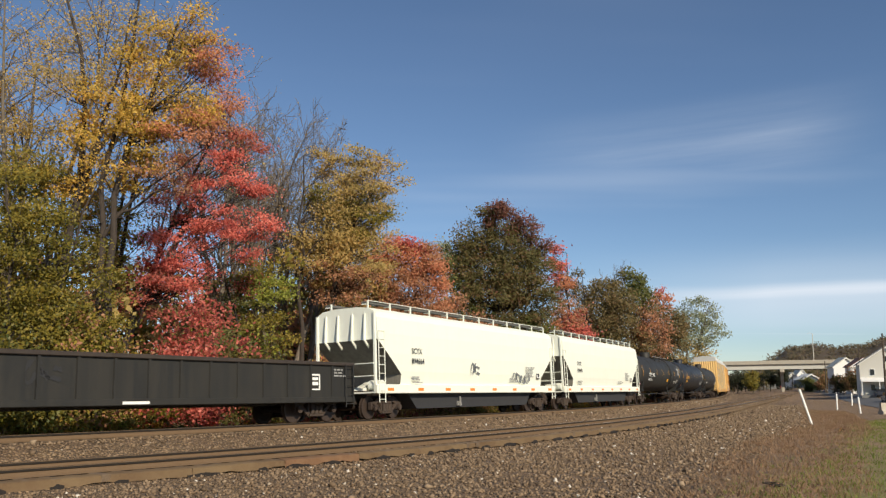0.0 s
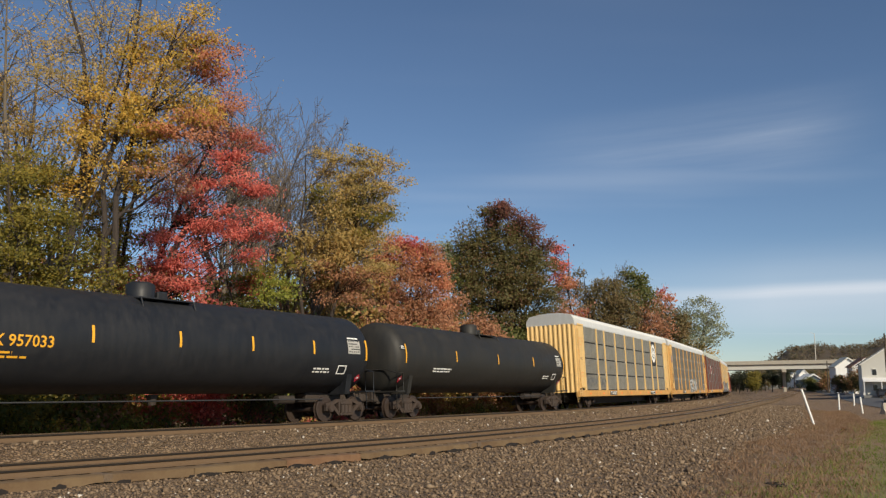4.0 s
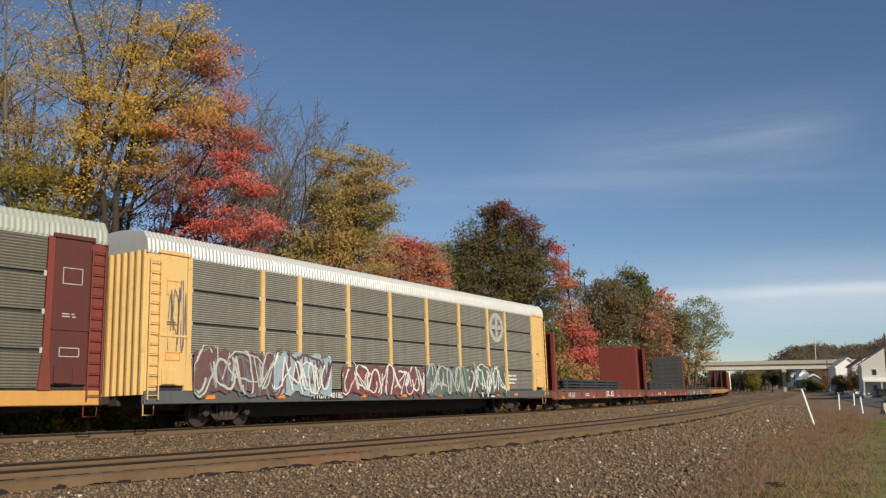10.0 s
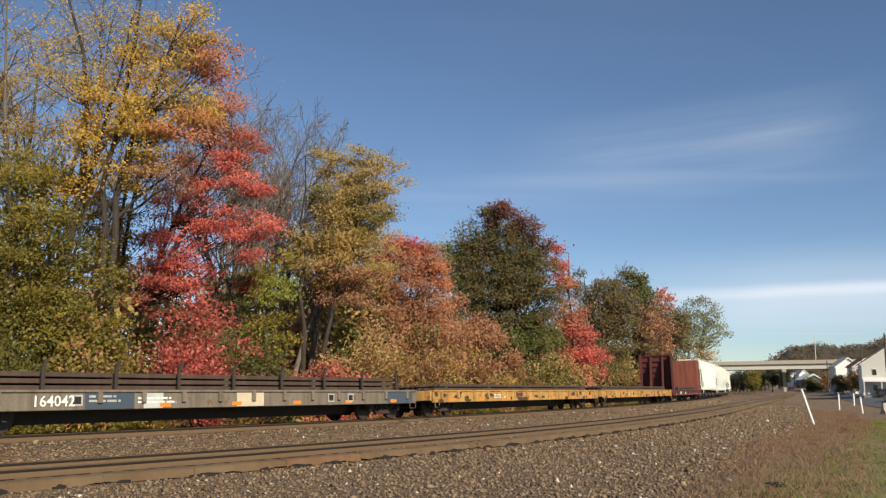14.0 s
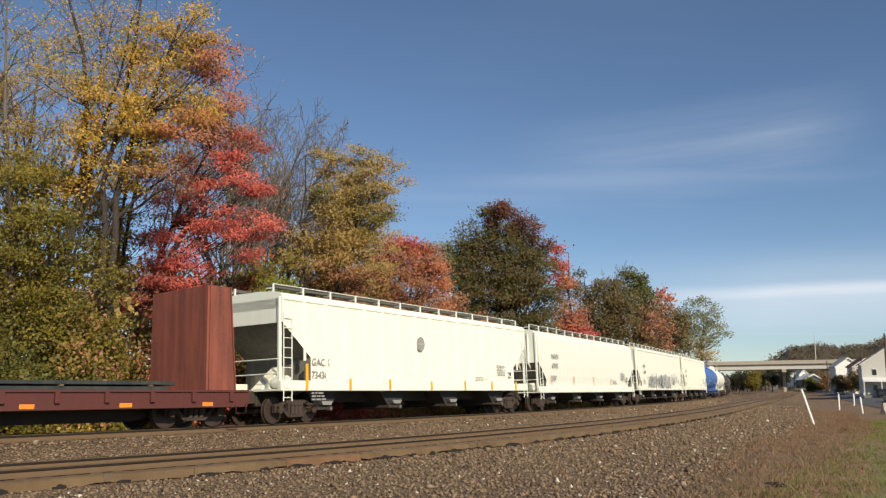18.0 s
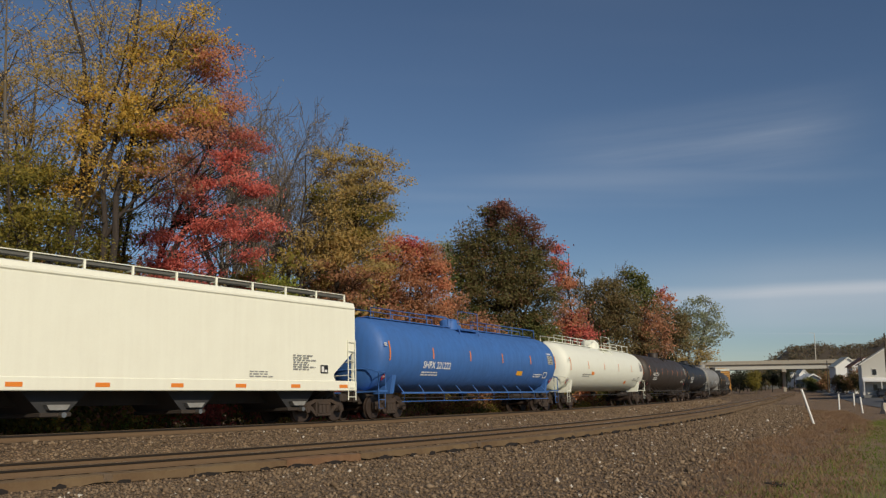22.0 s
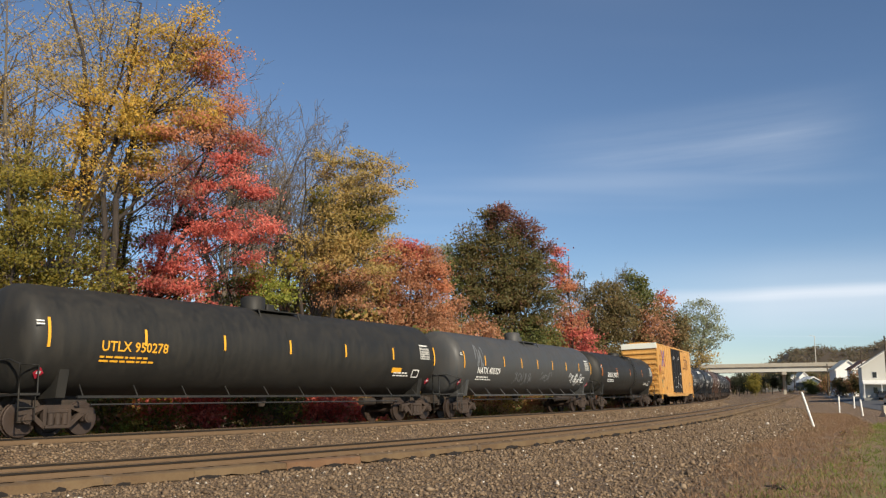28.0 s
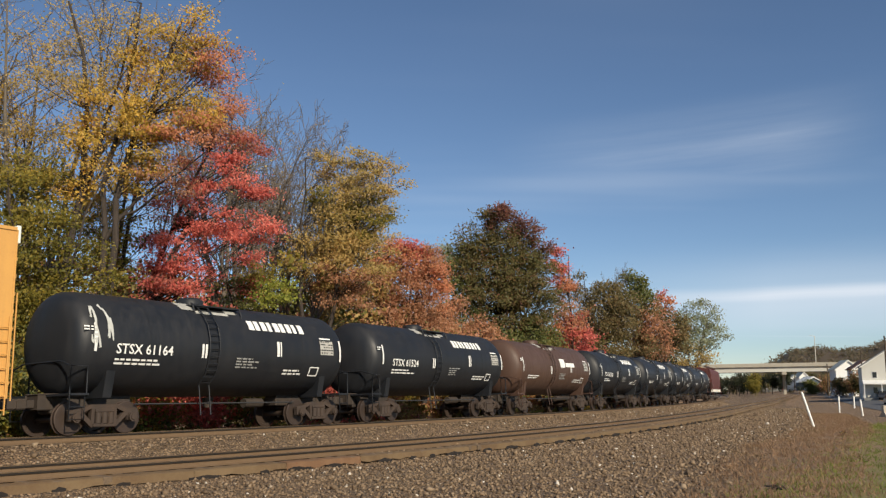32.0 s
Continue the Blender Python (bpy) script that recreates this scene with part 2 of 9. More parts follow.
def ground_material():
    """Stone bed, dry verge and lawn in one sheet, by the distance from the track (vertex attribute)."""
    m, t, p = material("ground")
    zone = t.nodes.new("ShaderNodeAttribute")
    zone.attribute_name = "zone"
    pos = place(t, world=True)
    cell = node(t, "ShaderNodeTexVoronoi", Scale=11.5)
    t.links.new(pos, cell.inputs["Vector"])
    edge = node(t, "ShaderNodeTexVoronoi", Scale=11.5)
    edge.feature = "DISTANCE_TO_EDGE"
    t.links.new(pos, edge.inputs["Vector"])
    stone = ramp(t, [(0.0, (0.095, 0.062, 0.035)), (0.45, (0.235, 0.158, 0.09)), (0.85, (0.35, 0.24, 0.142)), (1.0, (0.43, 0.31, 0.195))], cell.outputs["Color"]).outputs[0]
    # shade in the gaps between stones is painted along the cell edges
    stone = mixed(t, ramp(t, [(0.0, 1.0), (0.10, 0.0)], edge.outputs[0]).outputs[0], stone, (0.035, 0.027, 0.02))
    big = noise_at(t, pos, 0.5, 5.0, 0.6)
    stone = mixed(t, ramp(t, [(0.4, 0.0), (0.75, 0.5)], big).outputs[0], stone, (0.15, 0.085, 0.05))
    fine = noise_at(t, pos, 9.0, 5.0, 0.7)
    dry = ramp(t, [(0.3, (0.17, 0.108, 0.062)), (0.55, (0.25, 0.162, 0.096)), (0.75, (0.31, 0.21, 0.125))], fine).outputs[0]
    green = ramp(t, [(0.3, (0.09, 0.11, 0.022)), (0.55, (0.15, 0.18, 0.036)), (0.8, (0.23, 0.22, 0.065))], fine).outputs[0]
    road = ramp(t, [(0.3, (0.045, 0.047, 0.052)), (0.8, (0.085, 0.088, 0.095))], fine).outputs[0]
    wob = maths(t, "ADD", zone.outputs["Fac"], maths(t, "MULTIPLY", maths(t, "SUBTRACT", noise_at(t, pos, 0.8, 5.0, 0.7), 0.5), 0.5))
    base = mixed(t, ramp(t, [(0.44, 0.0), (0.56, 1.0)], maths(t, "MULTIPLY", wob, 0.5)).outputs[0], stone, dry)
    base = mixed(t, ramp(t, [(0.88, 0.0), (1.0, 1.0)], maths(t, "MULTIPLY", wob, 0.5)).outputs[0], base, green)
    t.links.new(base, p.inputs["Base Color"])
    p.inputs["Roughness"].default_value = 0.95
    h = maths(t, "MULTIPLY", ramp(t, [(0.0, 0.0), (0.25, 1.0)], edge.outputs[0]).outputs[0], maths(t, "ADD", maths(t, "MULTIPLY", cell.outputs["Distance"], -0.5), 1.0))
    soft = ramp(t, [(0.44, 1.0), (0.60, 0.10)], maths(t, "MULTIPLY", wob, 0.5)).outputs[0]
    turf = maths(t, "MULTIPLY", fine, maths(t, "SUBTRACT", 1.0, soft))
    bumped(t, p, maths(t, "ADD", maths(t, "MULTIPLY", h, soft), turf), 1.0, 0.06)
    return m


def stone_material(name, cols):
    m, t, p = material(name)
    geo = t.nodes.new("ShaderNodeNewGeometry")
    t.links.new(ramp(t, cols, geo.outputs["Random Per Island"]).outputs[0], p.inputs["Base Color"])
    p.inputs["Roughness"].default_value = 0.85
    return m


def wood_material(name, dark, light):
    m, t, p = material(name)
    info = t.nodes.new("ShaderNodeObjectInfo")
    n = noise_at(t, place(t, (14, 1.2, 14)), 2.0, 5.0, 0.65)
    tone = ramp(t, [(0.3, dark), (0.75, light)], n).outputs[0]
    tone = mixed(t, maths(t, "MULTIPLY", info.outputs["Random"], 0.5), tone, dark)
    t.links.new(tone, p.inputs["Base Color"])
    p.inputs["Roughness"].default_value = 0.9
    bumped(t, p, n, 0.5, 0.02)
    return m


def mesh_panel(name, col, line, lines=13.0):
    """Galvanised rack screen: fine level corrugation with painted groove shade, dull, streaks of grime."""
    m, t, p = material(name)
    wave = t.nodes.new("ShaderNodeTexWave")
    wave.bands_direction = "Z"
    wave.inputs["Scale"].default_value = lines / 2.0
    wave.inputs["Distortion"].default_value = 0.15
    t.links.new(place(t), wave.inputs["Vector"])
    run = noise_at(t, place(t, (4.2, 1, 0.22)), 1.0, 5.0, 0.68)
    blot = noise_at(t, place(t, (0.9, 1, 1.6)), 1.3, 6.0, 0.7)
    info = t.nodes.new("ShaderNodeObjectInfo")
    tone = mixed(t, ramp(t, [(0.35, 0.0), (0.75, 0.75)], maths(t, "ADD", maths(t, "MULTIPLY", run, 0.6), maths(t, "MULTIPLY", blot, 0.4))).outputs[0], col, tuple(c * 0.30 for c in col))
    tone = mixed(t, maths(t, "MULTIPLY", info.outputs["Random"], 0.35), tone, tuple(c * 0.6 for c in col))
    # groove shade of the corrugation is mixed into the colour
    tone = mixed(t, maths(t, "MULTIPLY", wave.outputs["Fac"], 0.72), tone, line)
    t.links.new(tone, p.inputs["Base Color"])
    p.inputs["Roughness"].default_value, p.inputs["Metallic"].default_value = 0.55, 0.25
    bumped(t, p, wave.outputs["Fac"], 0.7, 0.03)
    return m


M = {}
M["ground"] = ground_material()
M["stones"] = stone_material("ballast_stone", [(0.0, (0.085, 0.057, 0.034)), (0.22, (0.13, 0.087, 0.051)), (0.45, (0.175, 0.119, 0.071)), (0.65, (0.21, 0.145, 0.087)), (0.85, (0.245, 0.172, 0.106)), (0.982, (0.27, 0.20, 0.13)), (0.989, (0.50, 0.44, 0.36)), (1.0, (0.62, 0.57, 0.50))])
M["asphalt"] = plain("asphalt", (0.085, 0.088, 0.095), 0.9)
M["tie"] = wood_material("weathered_tie", (0.09, 0.063, 0.04), (0.20, 0.14, 0.09))
# near-black put in place of shade under the edge timbers
M["gap_shade"] = plain("gap_shade_black", (0.014, 0.010, 0.008), 0.9)
# dark colour standing in for the shadow line along the rail heads
M["head_shade"] = plain("rail_head_shade", (0.016, 0.012, 0.009), 0.95)
M["rail"] = paint("rusty_rail", (0.15, 0.098, 0.056), 0.8, 0.4, (0.11, 0.065, 0.036), 0.0)
M["timber_rust"] = paint("rust_stained_timber", (0.19, 0.108, 0.058), 0.9, 0.7, (0.11, 0.055, 0.03), 0.0, 0.2, 0.5, rust=0.4)
M["timber"] = paint("weathered_edge_timber", (0.165, 0.112, 0.060), 0.9, 0.7, (0.085, 0.046, 0.025), 0.0, 0.2, 0.5)
M["railtop"] = plain("worn_steel", (0.32, 0.29, 0.26), 0.35, 0.9)
M["steel"] = paint("dark_steel", (0.045, 0.037, 0.032), 0.7, 0.5, (0.10, 0.07, 0.05), 0.2)
M["truck"] = paint("grimy_truck_steel", (0.050, 0.037, 0.030), 0.75, 0.6, (0.10, 0.066, 0.047), 0.1)
M["wheel"] = plain("wheel_steel", (0.075, 0.053, 0.042), 0.55, 0.5)
M["tread"] = plain("wheel_tread", (0.45, 0.42, 0.39), 0.3, 0.9)
M["black"] = paint("faded_black_paint", (0.019, 0.019, 0.018), 0.55, 0.5, (0.055, 0.048, 0.038))
M["doorblack"] = paint("dull_black_door", (0.010, 0.010, 0.011), 0.75, 0.5, (0.025, 0.024, 0.024))
M["creamyellow"] = paint("cream_yellow_paint", (0.74, 0.50, 0.20), 0.5, 0.35, (0.34, 0.20, 0.09), rust=0.25)
M["spray_orange"] = plain("orange_red_spray", (0.50, 0.13, 0.05), 0.6, 0, 0.3)
M["black2"] = paint("blue_black_paint", (0.014, 0.016, 0.020), 0.48, 0.4, (0.045, 0.042, 0.042))
M["gonblack"] = paint("gondola_black", (0.020, 0.020, 0.019), 0.6, 0.55, (0.045, 0.040, 0.032))
M["brownblack"] = paint("brown_black_paint", (0.040, 0.031, 0.026), 0.5, 0.5, (0.07, 0.054, 0.042))
M["brown"] = paint("brown_paint", (0.085, 0.048, 0.034), 0.5, 0.45, (0.05, 0.035, 0.03))
M["grey"] = paint("grey_tank_paint", (0.055, 0.058, 0.060), 0.5, 0.5, (0.11, 0.095, 0.08))
M["lightgrey"] = paint("light_grey_paint", (0.27, 0.27, 0.26), 0.5, 0.55, (0.10, 0.085, 0.07))
M["white"] = paint("white_paint", (0.80, 0.815, 0.715), 0.45, 0.10, (0.50, 0.45, 0.36))
M["white2"] = paint("cream_white_paint", (0.86, 0.86, 0.73), 0.5, 0.12, (0.40, 0.34, 0.25))
M["palegrey"] = paint("pale_grey_paint", (0.76, 0.79, 0.71), 0.5, 0.12, (0.34, 0.31, 0.26))
M["blue"] = paint("blue_tank_paint", (0.052, 0.155, 0.44), 0.5, 0.4, (0.05, 0.085, 0.17))
M["yellow"] = paint("yellow_paint", (0.62, 0.345, 0.10), 0.5, 0.55, (0.27, 0.14, 0.06), rust=0.35)
M["paleyellow"] = paint("pale_yellow_paint", (0.60, 0.32, 0.085), 0.5, 0.36, (0.36, 0.18, 0.07), rust=0.12)
M["oxide"] = paint("oxide_red_paint", (0.20, 0.042, 0.030), 0.55, 0.45, (0.10, 0.040, 0.030))
M["maroon"] = paint("maroon_paint", (0.105, 0.030, 0.026), 0.55, 0.5, (0.055, 0.028, 0.024))
M["flatred"] = paint("flat_car_red", (0.23, 0.088, 0.066), 0.6, 0.75, (0.10, 0.05, 0.04), rust=0.7)
M["oldblue"] = paint("old_blue_grey", (0.105, 0.115, 0.12), 0.6, 0.6, (0.07, 0.055, 0.045), rust=0.7)
M["weathertan"] = paint("weathered_tan_grey", (0.20, 0.17, 0.13), 0.7, 0.75, (0.075, 0.055, 0.042), streak=0.7, rust=0.8)
M["dullblue"] = paint("dull_slate_blue", (0.055, 0.085, 0.12), 0.6, 0.5, (0.07, 0.06, 0.05), rust=0.5)
M["flatyellow"] = paint("flat_car_yellow", (0.58, 0.33, 0.09), 0.6, 0.95, (0.11, 0.055, 0.03), rust=1.0)
M["panel"] = mesh_panel("rack_screen", (0.43, 0.415, 0.35), (0.12, 0.115, 0.095), 9.0)
M["panel2_band"] = mesh_panel("rack_screen_band", (0.32, 0.30, 0.25), (0.20, 0.185, 0.15), 10.0)
M["panel2"] = mesh_panel("rack_screen_brown", (0.26, 0.24, 0.195), (0.15, 0.135, 0.105), 10.0)
M["panel3"] = mesh_panel("rack_screen_green", (0.25, 0.232, 0.185), (0.085, 0.078, 0.06), 8.0)
M["roof"] = paint("galvanised_roof", (0.58, 0.59, 0.58), 0.45, 0.25, (0.30, 0.28, 0.25), 0.35)
M["roof2"] = paint("weathered_green_grey_roof", (0.40, 0.43, 0.38), 0.55, 0.3, (0.24, 0.24, 0.20), 0.2)
M["rustred"] = paint("rust_red_plate", (0.25, 0.075, 0.05), 0.65, 0.8, (0.06, 0.03, 0.026), 0.0, 0.75)
M["seam"] = plain("shadowed_seam", (0.22, 0.11, 0.035), 0.7)
# hopper end slopes: the shade below the end sheet is in this colour
M["slope_shade"] = paint("shaded_end_slope", (0.20, 0.19, 0.165), 0.8, 0.7, (0.07, 0.06, 0.05))
M["walkgrey"] = plain("walkway_steel", (0.10, 0.098, 0.09), 0.7)
M["rustpatch"] = plain("bare_rust", (0.085, 0.042, 0.024), 0.9)
M["board"] = paint("grey_bulkhead_board", (0.055, 0.056, 0.058), 0.75, 0.6, (0.12, 0.11, 0.10))
M["pipe"] = paint("steel_section", (0.045, 0.055, 0.055), 0.5, 0.6, (0.13, 0.115, 0.10), 0.4)
M["rustload"] = paint("rusty_rail_load", (0.085, 0.055, 0.042), 0.65, 0.6, (0.17, 0.12, 0.09), 0.3)
M["mark_white"] = plain("white_lettering", (0.80, 0.80, 0.77), 0.6, 0, 0.15)
M["mark_black"] = plain("black_lettering", (0.02, 0.02, 0.022), 0.6)
M["mark_grey"] = plain("grey_lettering", (0.30, 0.30, 0.29), 0.6)
M["mark_yellow"] = plain("yellow_reflector", (0.85, 0.42, 0.03), 0.5, 0, 0.1)
M["mark_orange"] = plain("orange_reflector", (0.80, 0.24, 0.03), 0.5, 0, 0.1)
M["mark_red"] = plain("red_marking", (0.45, 0.06, 0.04), 0.6)
M["mark_blue"] = plain("blue_marking", (0.04, 0.08, 0.35), 0.6)
M["mark_brown"] = plain("brown_lettering", (0.16, 0.06, 0.025), 0.6)
M["spray_pale"] = plain("pale_grey_spray", (0.52, 0.53, 0.50), 0.6, 0, 0.4)
M["spray_pink"] = plain("faded_pink_spray", (0.42, 0.30, 0.28), 0.6, 0, 0.4)
M["spray_plum"] = plain("dark_plum_spray", (0.16, 0.085, 0.085), 0.6, 0, 0.5)
M["mark_worn"] = plain("worn_white_lettering", (0.46, 0.45, 0.41), 0.6, 0, 0.6)
M["mark_pale"] = plain("pale_edge_paint", (0.62, 0.52, 0.36), 0.6)
M["spray_mist"] = plain("thin_grey_spray", (0.55, 0.56, 0.52), 0.6, 0, 0.4)
M["spray_white"] = plain("white_spray", (0.72, 0.74, 0.74), 0.6, 0, 0.35)
M["spray_blue"] = plain("pale_blue_spray", (0.33, 0.42, 0.48), 0.6, 0, 0.4)
M["spray_red"] = plain("red_spray", (0.33, 0.09, 0.08), 0.6, 0, 0.4)
M["spray_grey"] = plain("grey_spray", (0.17, 0.18, 0.19), 0.6, 0, 0.4)
M["spray_green"] = plain("green_spray", (0.11, 0.24, 0.17), 0.6, 0, 0.4)
M["bark"] = bark_material("grey_bark", (0.20, 0.165, 0.125))
M["bark_dark"] = bark_material("dark_bark", (0.065, 0.049, 0.039))
M["twig"] = bark_material("bare_twig", (0.22, 0.18, 0.145))
L_ = {
    "yellow": [(0.22, 0.18, 0.05), (0.44, 0.31, 0.06), (0.64, 0.43, 0.085), (0.74, 0.46, 0.10), (0.60, 0.28, 0.08)],
    "olive": [(0.072, 0.078, 0.016), (0.16, 0.145, 0.027), (0.29, 0.23, 0.04), (0.42, 0.30, 0.055)],
    # dark evergreen tone that also stands for shade in the trees' colour
    "pine": [(0.02, 0.028, 0.015), (0.035, 0.042, 0.02), (0.06, 0.055, 0.028)],
    "red": [(0.29, 0.075, 0.065), (0.56, 0.13, 0.105), (0.77, 0.21, 0.165), (0.80, 0.35, 0.25)],
    "crimson": [(0.28, 0.09, 0.075), (0.46, 0.135, 0.10), (0.62, 0.19, 0.13)],
    "orange": [(0.34, 0.15, 0.08), (0.54, 0.235, 0.115), (0.66, 0.29, 0.16), (0.66, 0.23, 0.155)],
    "rust": [(0.26, 0.14, 0.07), (0.41, 0.21, 0.11), (0.52, 0.265, 0.15), (0.56, 0.24, 0.155)],
    "tan": [(0.25, 0.205, 0.075), (0.43, 0.325, 0.115), (0.56, 0.395, 0.14), (0.56, 0.33, 0.13)],
    "dull": [(0.09, 0.08, 0.035), (0.16, 0.13, 0.055), (0.23, 0.17, 0.07), (0.28, 0.165, 0.085)],
    "dark": [(0.075, 0.082, 0.03), (0.125, 0.12, 0.042), (0.17, 0.145, 0.05), (0.19, 0.125, 0.055), (0.23, 0.10, 0.06)],
    "darktop": [(0.12, 0.09, 0.05), (0.22, 0.095, 0.07), (0.33, 0.11, 0.085)],
    "green": [(0.075, 0.10, 0.032), (0.13, 0.15, 0.045), (0.20, 0.195, 0.06), (0.30, 0.235, 0.075)],
    "willow": [(0.22, 0.245, 0.14), (0.31, 0.33, 0.20), (0.40, 0.41, 0.27)],
    "lime": [(0.16, 0.21, 0.04), (0.32, 0.34, 0.06), (0.50, 0.44, 0.09)],
    "hill": [(0.08, 0.085, 0.05), (0.13, 0.115, 0.07), (0.18, 0.13, 0.085), (0.10, 0.112, 0.062)],
}
for key, cols in L_.items():
    M["leaf_" + key] = leaf_material("leaf_" + key, cols)
M["grass"] = leaf_material("grass_blade", [(0.10, 0.135, 0.022), (0.17, 0.215, 0.04), (0.27, 0.27, 0.07)], 0.8, 0.3)
M["weed"] = leaf_material("dry_weed", [(0.15, 0.092, 0.052), (0.25, 0.152, 0.09), (0.33, 0.21, 0.125), (0.19, 0.15, 0.065)], 0.85, 0.25)
M["concrete"] = paint("bridge_concrete", (0.42, 0.38, 0.31), 0.85, 0.4, (0.22, 0.19, 0.15))
M["girder"] = plain("pale_girder", (0.55, 0.53, 0.47), 0.6)
# dark steel, also used where a part's colour stands for shade
M["dark"] = plain("dark_steel_and_shade", (0.03, 0.03, 0.032), 0.7)
M["siding"] = plain("white_siding", (0.74, 0.74, 0.72), 0.6, 0, 0.12)
M["siding2"] = plain("grey_beige_siding", (0.56, 0.55, 0.50), 0.6, 0, 0.12)
M["shingle"] = plain("grey_shingle", (0.20, 0.20, 0.19), 0.85)
M["roof_pale"] = plain("pale_shingle", (0.50, 0.50, 0.44), 0.8)
M["roof_red"] = plain("red_brown_shingle", (0.13, 0.06, 0.045), 0.85)
M["glass"] = plain("dark_glass", (0.02, 0.022, 0.025), 0.1)
M["pole"] = bark_material("creosoted_pole", (0.10, 0.075, 0.055))
M["post"] = plain("white_post", (0.80, 0.79, 0.74), 0.5, 0, 0.1)
M["redcar"] = plain("red_car_paint", (0.30, 0.02, 0.02), 0.3)
M["silvercar"] = plain("silver_car_paint", (0.45, 0.46, 0.47), 0.3, 0.4)
M["darkcar"] = plain("dark_car_paint", (0.03, 0.035, 0.05), 0.3)
M["rubber"] = plain("rubber", (0.02, 0.02, 0.02), 0.8)
M["signal_red"] = plain("red_lens", (0.55, 0.03, 0.06), 0.3)
# ---------------------------------------------------------------- ground
def away(x, y):
    """Along and off of a plan point relative to the far track's axis (arrays)."""
    k = np.arange(0, len(_S), 8)
    px, py, ps, ph = _X[k], _Y[k], _S[k], _H[k]
    x, y = np.atleast_1d(x).astype(float), np.atleast_1d(y).astype(float)
    s, d = np.empty_like(x), np.empty_like(x)
    for a in range(0, len(x), 4000):
        q = (x[a:a + 4000, None] - px) ** 2 + (y[a:a + 4000, None] - py) ** 2
        i = q.argmin(1)
        dx, dy = x[a:a + 4000] - px[i], y[a:a + 4000] - py[i]
        s[a:a + 4000] = ps[i] + dx * np.cos(ph[i]) + dy * np.sin(ph[i])
        d[a:a + 4000] = dx * np.sin(ph[i]) - dy * np.cos(ph[i])
    return s, d


def ease(v, a, b):
    t = np.clip((v - a) / (b - a), 0, 1)
    return t * t * (3 - 2 * t)


def bed_edge(s):
    return np.interp(s, [-20, 0, 4, 12, 21, 40, 88, 160], [17.2, 17.0, 16.5, 15.1, 13.9, 14.0, 12.3, 9.5])


def lawn_edge(s):
    """Where the dry verge turns into lawn; the lawn draws back towards the street."""
    return 18.1 + 0.25 * np.clip(s - 52, 0, 400)


def ground_z(s, d):
    """Height of the ground by its place along and off the far track."""
    sp = np.minimum(spacing(s), 34.0)
    nz = near_z(s) - 0.225 - climb(s) * (1 - ease(d, 2.0, sp - 1.5))
    fz = -0.225 + 0.051 * np.clip(d, -1.5, 1.5)
    z = np.where(d < 0, fz - 0.75 * ease(-d, 1.9, 4.2), fz)
    mid = np.where(d > 0, fz * (1 - ease(d, 1.75, 2.9)) + nz * ease(d, 1.75, 2.9), z)
    low = -0.86 + climb(s) * (1 - ease(d, 14, 40))
    out = mid * (1 - ease(d, sp + 1.12, sp + 1.34)) + low * ease(d, sp + 1.12, sp + 1.34)
    # the valley side rises behind the woods; the village street climbs gently
    out = out + 4.0 * ease(-d, 12, 60) + 60 * ease(-d, 150, 1500)
    far = ease(s, 95, 165)
    return out + far * 2.0 * ease(d, 14, 40) + 14 * ease(d, 160, 900)


def ground_at(x, y):
    s, d = away(x, y)
    return float(ground_z(s, d)[0])


def make_ground():
    off = np.concatenate([-np.geomspace(1800, 14, 16), np.arange(-12, -4.5, 1.5), np.arange(-4.5, 9.5, 0.22), np.arange(9.5, 30, 1.5), np.geomspace(30, 1800, 22)])
    al = np.concatenate([-np.geomspace(700, 45, 14), np.arange(-40, 130, 2.0), np.geomspace(130, 880, 34)])
    S, D = np.meshgrid(al, off, indexing="ij")
    x, y, h = spot(S, D)
    z = ground_z(S, D)
    n, m = S.shape
    co = np.stack([x, y, z], -1).reshape(-1, 3)
    # far offsets cross over on the inside of the bend: keep those in their sector by the nearest track point
    faces = [(i * m + j, (i + 1) * m + j, (i + 1) * m + j + 1, i * m + j + 1) for i in range(n - 1) for j in range(m - 1)]
    me = bpy.data.meshes.new("ground")
    me.from_pydata([tuple(c) for c in co], [], faces)
    edge = bed_edge(S)
    zone = np.where(D < 0, 0.35 + 1.2 * ease(-D, 2.4, 3.6), 0.15 + 0.85 * ease(D, edge - 1.7, edge + 0.2) + 1.0 * ease(D, lawn_edge(S) - 0.8, lawn_edge(S) + 0.9))
    at = me.attributes.new("zone", "FLOAT", "POINT")
    at.data.foreach_set("value", zone.ravel().astype(np.float32))
    me.polygons.foreach_set("use_smooth", [True] * len(faces))
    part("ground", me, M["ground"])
    tagged(bpy.data.objects["ground"], "brown stone railway bed running into dry verge and lawn", "ground", kind="structure")


make_ground()


